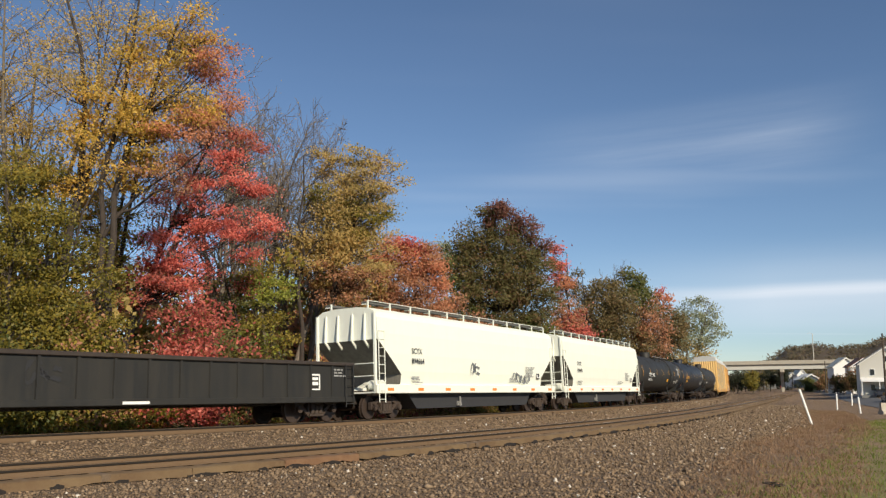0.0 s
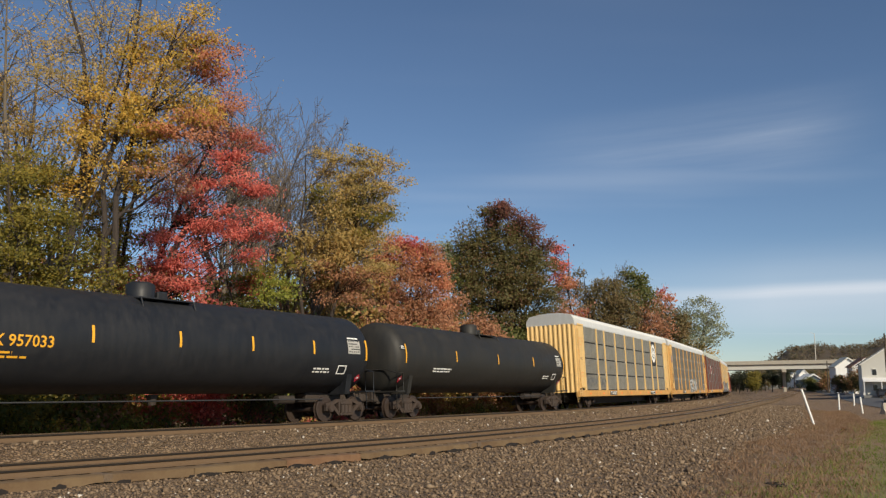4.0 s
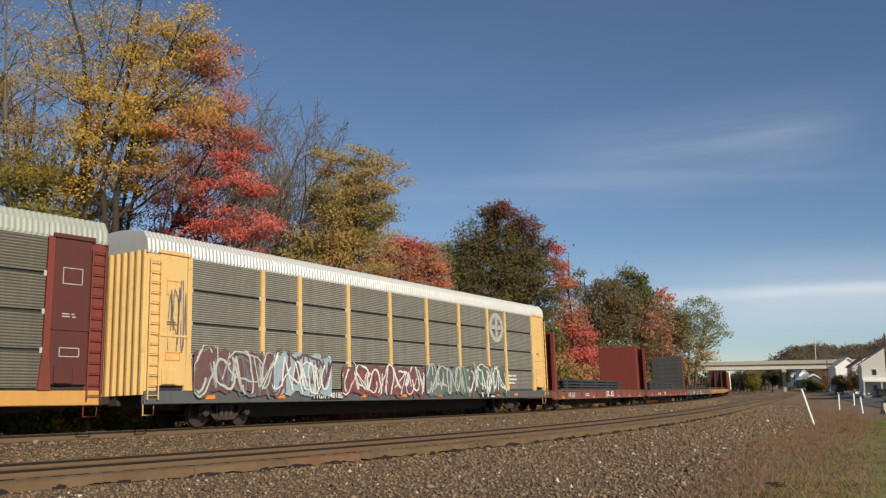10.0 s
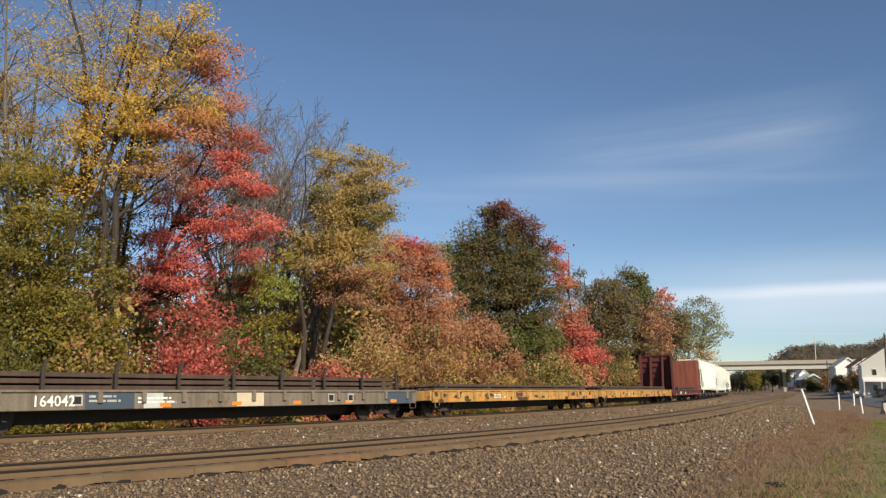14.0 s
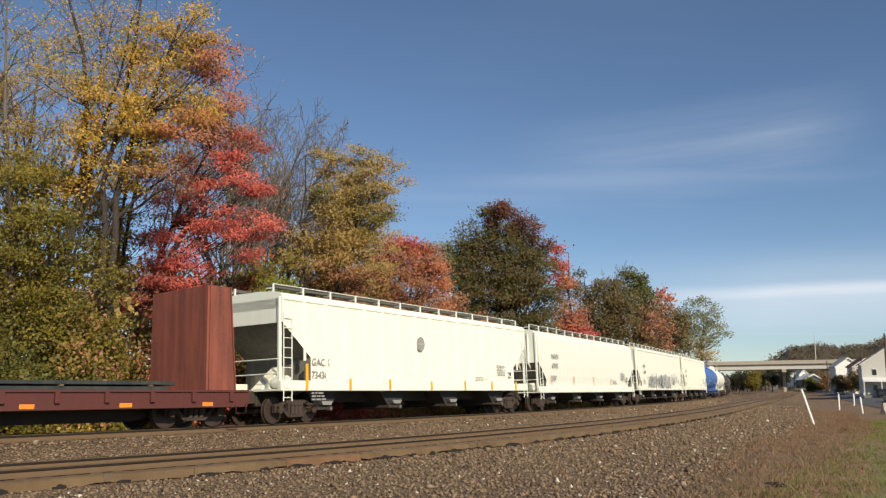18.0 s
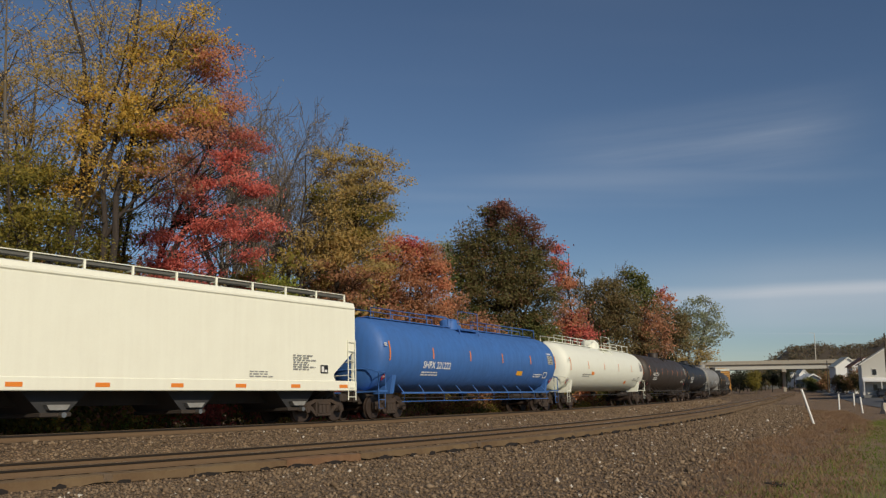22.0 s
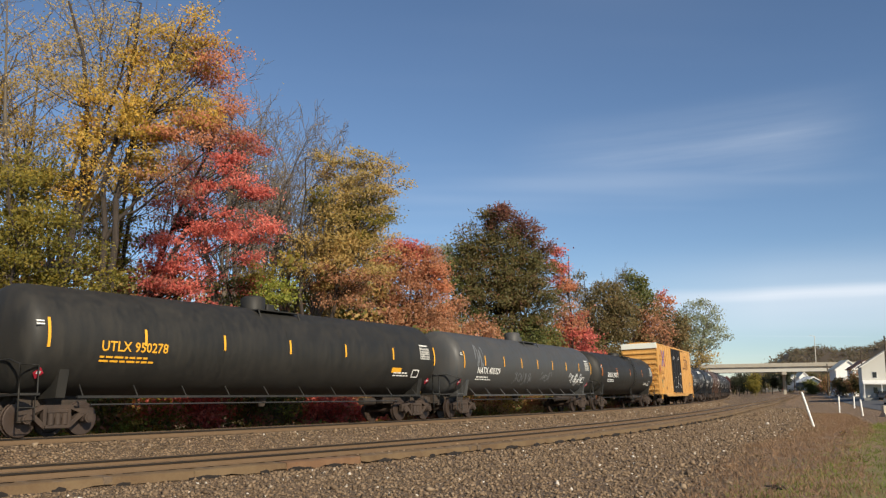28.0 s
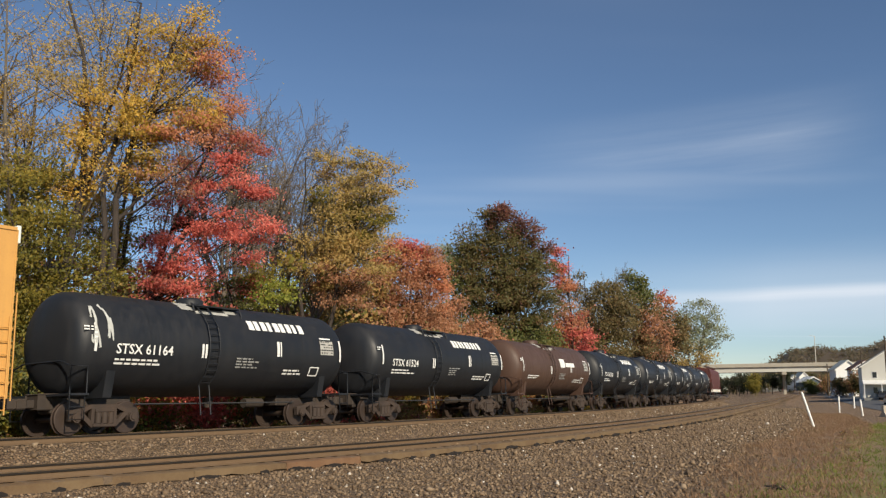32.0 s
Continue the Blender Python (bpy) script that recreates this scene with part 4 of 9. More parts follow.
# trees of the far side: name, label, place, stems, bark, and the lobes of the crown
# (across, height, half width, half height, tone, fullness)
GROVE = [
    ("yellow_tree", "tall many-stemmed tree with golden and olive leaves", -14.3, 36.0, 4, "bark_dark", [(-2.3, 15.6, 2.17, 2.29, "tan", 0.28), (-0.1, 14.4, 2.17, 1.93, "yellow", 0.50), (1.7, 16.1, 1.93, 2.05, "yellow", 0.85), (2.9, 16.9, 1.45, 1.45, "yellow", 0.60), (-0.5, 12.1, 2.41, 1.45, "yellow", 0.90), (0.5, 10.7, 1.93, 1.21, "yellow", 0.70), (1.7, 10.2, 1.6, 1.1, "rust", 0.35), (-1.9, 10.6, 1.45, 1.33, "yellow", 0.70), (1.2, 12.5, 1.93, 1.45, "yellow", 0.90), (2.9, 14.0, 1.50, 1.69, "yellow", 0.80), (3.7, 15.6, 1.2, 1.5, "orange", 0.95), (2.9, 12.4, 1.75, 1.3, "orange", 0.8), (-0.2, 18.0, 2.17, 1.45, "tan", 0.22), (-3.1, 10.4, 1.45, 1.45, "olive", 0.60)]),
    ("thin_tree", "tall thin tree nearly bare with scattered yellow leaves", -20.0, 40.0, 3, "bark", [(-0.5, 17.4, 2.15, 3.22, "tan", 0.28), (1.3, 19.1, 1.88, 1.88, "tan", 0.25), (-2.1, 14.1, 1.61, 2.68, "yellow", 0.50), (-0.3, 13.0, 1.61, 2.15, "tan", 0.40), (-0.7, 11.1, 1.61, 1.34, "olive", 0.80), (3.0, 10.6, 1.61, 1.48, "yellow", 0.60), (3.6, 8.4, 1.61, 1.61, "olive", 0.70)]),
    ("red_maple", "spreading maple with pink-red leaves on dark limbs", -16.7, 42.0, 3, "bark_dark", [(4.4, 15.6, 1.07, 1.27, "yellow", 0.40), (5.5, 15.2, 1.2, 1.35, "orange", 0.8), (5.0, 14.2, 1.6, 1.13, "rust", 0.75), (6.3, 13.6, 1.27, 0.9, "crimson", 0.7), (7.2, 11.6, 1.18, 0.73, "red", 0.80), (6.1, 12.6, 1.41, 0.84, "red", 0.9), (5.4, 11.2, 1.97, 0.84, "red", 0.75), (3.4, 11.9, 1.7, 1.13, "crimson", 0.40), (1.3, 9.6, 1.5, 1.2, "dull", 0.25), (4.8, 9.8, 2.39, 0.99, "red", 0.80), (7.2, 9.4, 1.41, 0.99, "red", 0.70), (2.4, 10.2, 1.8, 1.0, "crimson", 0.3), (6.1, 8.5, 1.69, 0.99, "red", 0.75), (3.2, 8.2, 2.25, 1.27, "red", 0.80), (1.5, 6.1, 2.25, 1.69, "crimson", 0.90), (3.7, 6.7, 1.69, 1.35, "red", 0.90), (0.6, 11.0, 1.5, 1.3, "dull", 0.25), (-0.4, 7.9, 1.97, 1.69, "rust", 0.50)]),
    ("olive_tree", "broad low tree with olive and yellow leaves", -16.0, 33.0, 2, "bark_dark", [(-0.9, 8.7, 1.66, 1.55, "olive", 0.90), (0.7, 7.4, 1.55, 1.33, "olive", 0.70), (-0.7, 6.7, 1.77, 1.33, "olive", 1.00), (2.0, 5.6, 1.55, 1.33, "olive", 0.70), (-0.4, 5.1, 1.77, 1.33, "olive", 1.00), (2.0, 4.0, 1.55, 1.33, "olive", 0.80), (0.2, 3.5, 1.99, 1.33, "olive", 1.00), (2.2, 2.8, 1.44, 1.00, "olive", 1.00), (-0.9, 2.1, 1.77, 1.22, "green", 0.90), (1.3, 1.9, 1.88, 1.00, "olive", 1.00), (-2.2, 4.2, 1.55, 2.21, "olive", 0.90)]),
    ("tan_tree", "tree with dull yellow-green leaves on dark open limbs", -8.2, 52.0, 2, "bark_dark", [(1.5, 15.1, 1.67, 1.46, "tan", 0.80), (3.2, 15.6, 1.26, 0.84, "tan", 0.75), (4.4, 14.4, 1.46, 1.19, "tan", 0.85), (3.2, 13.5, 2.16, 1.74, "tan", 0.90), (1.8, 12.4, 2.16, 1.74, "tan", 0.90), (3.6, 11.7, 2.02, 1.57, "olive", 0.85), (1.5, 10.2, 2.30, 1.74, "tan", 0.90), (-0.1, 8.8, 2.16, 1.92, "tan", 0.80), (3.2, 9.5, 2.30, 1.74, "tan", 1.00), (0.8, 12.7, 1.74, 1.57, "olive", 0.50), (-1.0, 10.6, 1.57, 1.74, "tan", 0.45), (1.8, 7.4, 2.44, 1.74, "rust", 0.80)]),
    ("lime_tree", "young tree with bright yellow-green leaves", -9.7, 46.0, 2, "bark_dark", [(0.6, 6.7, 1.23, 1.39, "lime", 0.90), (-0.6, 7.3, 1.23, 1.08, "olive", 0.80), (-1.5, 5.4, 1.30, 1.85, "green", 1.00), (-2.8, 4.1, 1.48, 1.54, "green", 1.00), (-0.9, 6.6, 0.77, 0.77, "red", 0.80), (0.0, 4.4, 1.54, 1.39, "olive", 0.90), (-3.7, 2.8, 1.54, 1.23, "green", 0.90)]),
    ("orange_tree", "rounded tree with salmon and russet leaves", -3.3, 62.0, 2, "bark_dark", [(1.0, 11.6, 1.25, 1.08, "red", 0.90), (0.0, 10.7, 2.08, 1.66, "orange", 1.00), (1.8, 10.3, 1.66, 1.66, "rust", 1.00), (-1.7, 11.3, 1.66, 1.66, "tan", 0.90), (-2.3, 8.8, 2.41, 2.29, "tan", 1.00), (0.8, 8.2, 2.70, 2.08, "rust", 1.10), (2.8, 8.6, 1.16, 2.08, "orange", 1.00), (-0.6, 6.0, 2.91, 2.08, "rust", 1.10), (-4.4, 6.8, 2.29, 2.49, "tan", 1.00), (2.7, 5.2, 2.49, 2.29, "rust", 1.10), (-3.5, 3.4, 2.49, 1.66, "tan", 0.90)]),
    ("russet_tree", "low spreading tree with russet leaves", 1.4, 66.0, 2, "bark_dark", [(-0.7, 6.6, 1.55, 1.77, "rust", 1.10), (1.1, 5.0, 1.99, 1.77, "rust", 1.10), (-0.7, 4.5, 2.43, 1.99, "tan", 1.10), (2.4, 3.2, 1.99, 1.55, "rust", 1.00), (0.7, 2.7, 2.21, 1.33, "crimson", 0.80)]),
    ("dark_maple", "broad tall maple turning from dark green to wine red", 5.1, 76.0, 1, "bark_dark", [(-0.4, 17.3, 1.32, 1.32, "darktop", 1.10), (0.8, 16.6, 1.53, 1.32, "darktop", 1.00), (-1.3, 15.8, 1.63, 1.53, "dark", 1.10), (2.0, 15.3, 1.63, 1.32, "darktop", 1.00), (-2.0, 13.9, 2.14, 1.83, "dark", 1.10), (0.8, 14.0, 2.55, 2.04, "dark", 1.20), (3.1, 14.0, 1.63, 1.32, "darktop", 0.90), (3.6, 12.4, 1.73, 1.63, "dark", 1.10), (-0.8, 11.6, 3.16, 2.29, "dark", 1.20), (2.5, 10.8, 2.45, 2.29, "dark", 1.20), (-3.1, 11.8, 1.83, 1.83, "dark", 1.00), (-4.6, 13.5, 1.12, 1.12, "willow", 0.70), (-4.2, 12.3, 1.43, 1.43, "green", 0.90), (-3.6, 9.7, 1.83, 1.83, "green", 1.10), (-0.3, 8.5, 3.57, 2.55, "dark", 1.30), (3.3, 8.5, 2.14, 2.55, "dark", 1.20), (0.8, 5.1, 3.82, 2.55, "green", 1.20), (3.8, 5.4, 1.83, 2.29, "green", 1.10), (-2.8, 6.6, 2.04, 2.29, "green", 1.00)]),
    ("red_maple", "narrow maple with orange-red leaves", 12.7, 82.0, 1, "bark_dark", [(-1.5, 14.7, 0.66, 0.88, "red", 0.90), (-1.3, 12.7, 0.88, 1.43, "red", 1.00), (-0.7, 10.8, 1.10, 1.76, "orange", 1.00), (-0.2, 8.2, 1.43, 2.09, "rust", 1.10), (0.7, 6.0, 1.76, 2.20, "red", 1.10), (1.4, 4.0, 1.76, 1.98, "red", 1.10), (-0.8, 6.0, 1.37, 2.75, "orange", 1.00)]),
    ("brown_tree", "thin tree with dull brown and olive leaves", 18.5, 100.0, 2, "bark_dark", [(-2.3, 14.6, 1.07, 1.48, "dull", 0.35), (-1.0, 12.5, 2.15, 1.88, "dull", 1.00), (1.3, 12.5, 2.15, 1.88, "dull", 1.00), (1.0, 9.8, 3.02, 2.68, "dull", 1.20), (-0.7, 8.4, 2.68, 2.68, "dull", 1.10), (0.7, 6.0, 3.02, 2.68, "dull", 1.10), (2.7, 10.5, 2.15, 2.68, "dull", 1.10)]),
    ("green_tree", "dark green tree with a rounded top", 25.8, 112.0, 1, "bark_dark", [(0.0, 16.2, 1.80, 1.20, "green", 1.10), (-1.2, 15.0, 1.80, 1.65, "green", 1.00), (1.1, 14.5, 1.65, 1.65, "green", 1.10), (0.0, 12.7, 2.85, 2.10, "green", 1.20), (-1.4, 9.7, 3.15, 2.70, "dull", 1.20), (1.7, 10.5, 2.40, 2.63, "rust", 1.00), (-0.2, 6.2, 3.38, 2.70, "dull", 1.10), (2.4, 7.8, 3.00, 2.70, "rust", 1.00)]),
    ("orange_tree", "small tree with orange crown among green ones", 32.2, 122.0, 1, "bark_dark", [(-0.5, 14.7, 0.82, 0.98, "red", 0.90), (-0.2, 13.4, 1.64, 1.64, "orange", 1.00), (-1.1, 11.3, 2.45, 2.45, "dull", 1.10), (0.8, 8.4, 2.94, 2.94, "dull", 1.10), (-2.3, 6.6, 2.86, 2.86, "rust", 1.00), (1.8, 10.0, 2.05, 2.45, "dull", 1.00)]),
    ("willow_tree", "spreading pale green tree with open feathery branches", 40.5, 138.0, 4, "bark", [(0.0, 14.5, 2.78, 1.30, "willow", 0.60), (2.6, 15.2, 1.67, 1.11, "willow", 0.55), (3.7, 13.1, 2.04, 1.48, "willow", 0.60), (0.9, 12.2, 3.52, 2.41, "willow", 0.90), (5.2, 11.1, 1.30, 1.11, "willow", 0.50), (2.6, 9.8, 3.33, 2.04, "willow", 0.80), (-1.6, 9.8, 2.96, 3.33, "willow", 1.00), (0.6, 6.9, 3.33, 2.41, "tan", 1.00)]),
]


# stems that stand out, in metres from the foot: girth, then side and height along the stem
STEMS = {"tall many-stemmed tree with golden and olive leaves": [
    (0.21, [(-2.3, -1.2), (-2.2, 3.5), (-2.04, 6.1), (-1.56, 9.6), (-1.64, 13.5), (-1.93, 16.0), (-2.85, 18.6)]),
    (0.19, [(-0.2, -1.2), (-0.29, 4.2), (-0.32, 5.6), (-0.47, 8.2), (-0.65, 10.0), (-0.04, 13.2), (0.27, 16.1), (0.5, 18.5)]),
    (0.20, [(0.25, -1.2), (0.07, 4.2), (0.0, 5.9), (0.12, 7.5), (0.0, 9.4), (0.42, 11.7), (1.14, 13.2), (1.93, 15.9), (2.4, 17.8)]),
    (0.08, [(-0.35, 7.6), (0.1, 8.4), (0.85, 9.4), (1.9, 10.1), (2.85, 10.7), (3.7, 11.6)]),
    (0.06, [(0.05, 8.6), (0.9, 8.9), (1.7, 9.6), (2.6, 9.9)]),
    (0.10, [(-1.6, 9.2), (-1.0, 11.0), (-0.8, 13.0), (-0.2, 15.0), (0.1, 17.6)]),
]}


def lobed_tree(name, label, x, y, trunks, bark, lobes, seed):
    """A tree whose crown is built of uneven lobes: limbs run from the stems into clumps of leaves."""
    rng, nr = random.Random(seed), np.random.default_rng(seed)
    g = ground_at(x, y)
    ob = thing(name, label, "tree", "trees beyond the line", at=pose(x, y, g))
    top = max(l[1] + l[3] for l in lobes) - g
    f = Form()
    stems = []
    for route in STEMS.get(label, ()):
        f.tube([Vector((a, rng.gauss(0, 0.1), c - g)) for a, c in route[1]], [route[0] * (1 - 0.8 * i / (len(route[1]) - 1)) + 0.012 for i in range(len(route[1]))], 8, cap=False)
        stems.append([Vector((a, 0, c - g)) for a, c in route[1]])
    if stems:
        trunks = 0
    mean = sum(l[0] for l in lobes) / len(lobes)
    for k in range(trunks):
        a = 2 * math.pi * k / trunks + rng.random()
        lean = Vector((mean * 0.7 + (math.cos(a) * top * 0.13 if trunks > 1 else 0), math.sin(a) * top * 0.10, 0))
        foot = Vector((math.cos(a) * 0.35 * (trunks > 1), math.sin(a) * 0.35 * (trunks > 1), -0.3))
        path = [foot]
        n = 8
        for i in range(1, n + 1):
            t = i / n
            path.append(foot + lean * t ** 1.5 + Vector((rng.gauss(0, 0.12), rng.gauss(0, 0.12), (top * 0.93 + 0.3) * t)))
        r = 0.0075 * top + 0.045
        f.tube(path, [r * (1 - 0.9 * (i / n)) + 0.012 for i in range(n + 1)], 8, cap=False)
        stems.append(path)
    size = max(0.125, min(0.0028 * y, 0.32))
    crowns = {}
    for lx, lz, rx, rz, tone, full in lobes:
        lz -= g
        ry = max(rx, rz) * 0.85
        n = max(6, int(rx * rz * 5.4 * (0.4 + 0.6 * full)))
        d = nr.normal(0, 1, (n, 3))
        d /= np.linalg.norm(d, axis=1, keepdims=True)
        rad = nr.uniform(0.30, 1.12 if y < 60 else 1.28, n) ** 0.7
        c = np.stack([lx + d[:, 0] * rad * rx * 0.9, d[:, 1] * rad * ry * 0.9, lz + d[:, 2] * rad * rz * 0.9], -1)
        c = c[c[:, 2] > 0.4]
        for p in c:
            # limb from the nearest stem, rising
            path = min(stems, key=lambda st: min((v - Vector(p)).length for v in st[2:]) + rng.uniform(0, 1.0))
            near = min((v.xy - Vector(p).xy).length for v in path[2:])
            want = max(0.6, p[2] - near * rng.uniform(0.7, 1.2) - 0.4)
            q = min(path[1:], key=lambda v: abs(v.z - want))
            e = Vector(p)
            mid = q.lerp(e, 0.5) + Vector((rng.gauss(0, 0.2), rng.gauss(0, 0.2), -0.06 * (e - q).length))
            L = (e - q).length
            f.tube([q, mid, e, e + Vector((rng.gauss(0, 0.3), rng.gauss(0, 0.3), 0.35))], [0.010 + 0.006 * min(L, 4), 0.010 + 0.003 * min(L, 4), 0.009, 0.005], 4, cap=False)
            for j in range(2):
                w = Vector((rng.gauss(0, 0.5), rng.gauss(0, 0.5), rng.gauss(0.25, 0.35)))
                f.tube([mid.lerp(e, 0.3 + 0.3 * j), e + w], [0.012, 0.006], 3, cap=False)
        m = int(rx * rz * 3.14 * full * (4.0 if y < 60 else 6.2 if y < 95 else 4.6) / (size * size * 0.62))
        # leaves hang in flat layered sprays with gaps between them
        sig = 0.30 + 0.09 * min(rx, rz)
        P = leaf_cloud(nr, c, m, size, (sig, sig, sig * (0.38 if y < 60 else 0.66)), 0.75)
        crowns.setdefault(tone, []).append(P)
    part("trunk", f, M[bark], ob, "stems and limbs")
    for tone, v in crowns.items():
        part("crown", soup("crown", np.concatenate(v).reshape(-1, 3), 4, M["leaf_" + tone]), None, ob, SHRUB_LABEL.get("leaf_" + tone, "").replace(" shrub", " foliage"))
    return ob


SHRUB_LABEL = {"leaf_dull": "dull brown-green shrub", "leaf_yellow": "yellow-leaved shrub", "leaf_olive": "olive and yellow shrub", "leaf_crimson": "crimson-leaved shrub", "leaf_red": "red-leaved shrub", "leaf_rust": "russet shrub", "leaf_tan": "tan thinning shrub", "leaf_green": "dark green shrub", "leaf_lime": "bright yellow-green shrub", "leaf_orange": "orange-leaved shrub", "leaf_dark": "dark green shrub", "leaf_darktop": "wine-red shrub", "leaf_willow": "pale green shrub"}

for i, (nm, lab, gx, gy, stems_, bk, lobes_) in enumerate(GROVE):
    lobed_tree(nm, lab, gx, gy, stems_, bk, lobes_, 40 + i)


def bare(px, depth, h, seed, spread=0.45, n=300, twigs=(12, 8, 6)):
    x, y = sight(px, depth)
    return tree("bare_tree", "leafless grey tree with fine upright twigs", x, y, h, "leaf_tan", n, 0.15, seed, trunks=2, spread=spread, first=0.3, fork=twigs, bark="twig", group="bare trees beyond the line")


bare(500, 54, 16.8, 18, 0.38)
bare(545, 57, 18.2, 19, 0.36)
bare(440, 58, 20.0, 20, 0.36)
bare(535, 60, 16.5, 35, 0.26)
bare(60, 44, 20.5, 37, 0.34, 700, (9, 6, 4))
bare(175, 46, 21.5, 38, 0.34, 500, (9, 6, 4))
bare(400, 50, 18.0, 39, 0.34, 200, (9, 6, 5))
bare(1030, 118, 17.0, 40, 0.5)


def shrub(name, label, x, y, h, w, leaf, n, size, seed, leaf2=None, mix=0.4, group="shrubs along the far side of the line"):
    """A bush of thin stems with leaves in uneven clumps."""
    rng, nr = random.Random(seed), np.random.default_rng(seed)
    ob = thing(name, label, "shrub", group, at=pose(x, y, ground_at(x, y), 0, 0, rng.uniform(0, 360)))
    f = Form()
    tips = []
    for k in range(rng.randint(6, 9)):
        a = rng.uniform(0, 6.28)
        r = w * 0.5 * rng.uniform(0.35, 1.0)
        top = Vector((math.cos(a) * r, math.sin(a) * r, h * rng.uniform(0.55, 1.0)))
        path = [Vector((0, 0, -0.1)), top * 0.35 + Vector((rng.gauss(0, 0.1), rng.gauss(0, 0.1), 0)), top * 0.7 + Vector((rng.gauss(0, 0.15), rng.gauss(0, 0.15), 0)), top]
        f.tube(path, [0.035, 0.025, 0.015, 0.005], 4, cap=False)
        for j in range(5):
            tips.append(tuple(path[1].lerp(top, rng.uniform(0.0, 1.05)) + Vector((rng.gauss(0, w * 0.13), rng.gauss(0, w * 0.13), rng.gauss(0, h * 0.07)))))
    part("trunk", f, M["bark_dark"], ob)
    P = leaf_cloud(nr, np.array(tips), n, size, (w * 0.10, w * 0.10, h * 0.075))
    P = P[P[:, :, 2].min(1) > 0.02]
    if leaf2:
        pick = nr.random(len(P)) < mix
        part("crown", soup("crown", P[pick].reshape(-1, 3), 4, M[leaf2]), None, ob)
        P = P[~pick]
    part("crown", soup("crown", P.reshape(-1, 3), 4, M[leaf]), None, ob)
    return ob


def plant_shrubs():
    rng = random.Random(77)
    # from left to right along the line: main tone, second tone, height
    row = [("leaf_olive", "leaf_yellow", 5.6), ("leaf_olive", "leaf_yellow", 6.2), ("leaf_olive", "leaf_lime", 5.4), ("leaf_green", "leaf_olive", 4.6), ("leaf_olive", "leaf_green", 4.6),
           ("leaf_olive", "leaf_yellow", 5.0), ("leaf_olive", "leaf_green", 5.0), ("leaf_olive", "leaf_green", 4.2), ("leaf_olive", "leaf_green", 4.4), ("leaf_olive", "leaf_rust", 4.8),
           ("leaf_olive", "leaf_red", 3.4), ("leaf_red", "leaf_crimson", 5.0), ("leaf_dark", "leaf_green", 4.8), ("leaf_dark", "leaf_lime", 4.6), ("leaf_red", "leaf_crimson", 3.4), ("leaf_red", "leaf_rust", 3.2),
           ("leaf_tan", "leaf_rust", 4.6), ("leaf_olive", "leaf_tan", 4.0), ("leaf_rust", "leaf_tan", 4.6), ("leaf_tan", "leaf_olive", 4.2), ("leaf_rust", "leaf_tan", 4.8), ("leaf_tan", "leaf_yellow", 3.8),
           ("leaf_green", "leaf_rust", 4.4), ("leaf_rust", "leaf_tan", 4.2), ("leaf_green", "leaf_tan", 4.4), ("leaf_tan", "leaf_green", 4.6), ("leaf_orange", "leaf_rust", 4.2), ("leaf_tan", "leaf_rust", 5.0), ("leaf_green", "leaf_dark", 5.4),
           ("leaf_tan", "leaf_green", 5.4), ("leaf_green", "leaf_rust", 5.6), ("leaf_orange", "leaf_tan", 5.2), ("leaf_green", "leaf_tan", 5.8), ("leaf_tan", "leaf_green", 5.4)]
    s = -12.0
    for i, (a, b, h) in enumerate(row):
        step = 1.9 + 0.055 * max(0, i - 6) ** 1.25
        if i < 5:
            s += step
            continue
        for lane in range(2):
            d = -(6.0 + 2.6 * lane + rng.uniform(-0.4, 0.4))
            hh = h * (0.80 if lane == 0 else 1.1) * rng.uniform(0.85, 1.1)
            x, y, _ = spot(s + rng.uniform(-0.5, 0.5) + lane * 0.9, d)
            shrub("shrub", SHRUB_LABEL[a] + " beside the railway track", x, y, hh, hh * 0.72 + 0.6, a, int(2300 + 420 * hh), 0.15 + 0.0016 * max(0, s), 100 + i * 3 + lane, b, 0.4)
        # low growth at the foot of the bank
        for q in range(2):
            x, y, _ = spot(s + rng.uniform(-0.8, 0.8), -(4.1 + rng.uniform(0, 0.7)))
            shrub("low_bush", "low mixed autumn brush at the foot of the bank", x, y, rng.uniform(0.8, 1.5), rng.uniform(1.4, 2.0), rng.choice(["leaf_olive", "leaf_tan", "leaf_rust", "leaf_yellow", a]), 900, 0.12, 300 + i * 2 + q, rng.choice(["leaf_lime", "leaf_rust", "leaf_crimson", "leaf_green"]), 0.35)
        s += step


plant_shrubs()


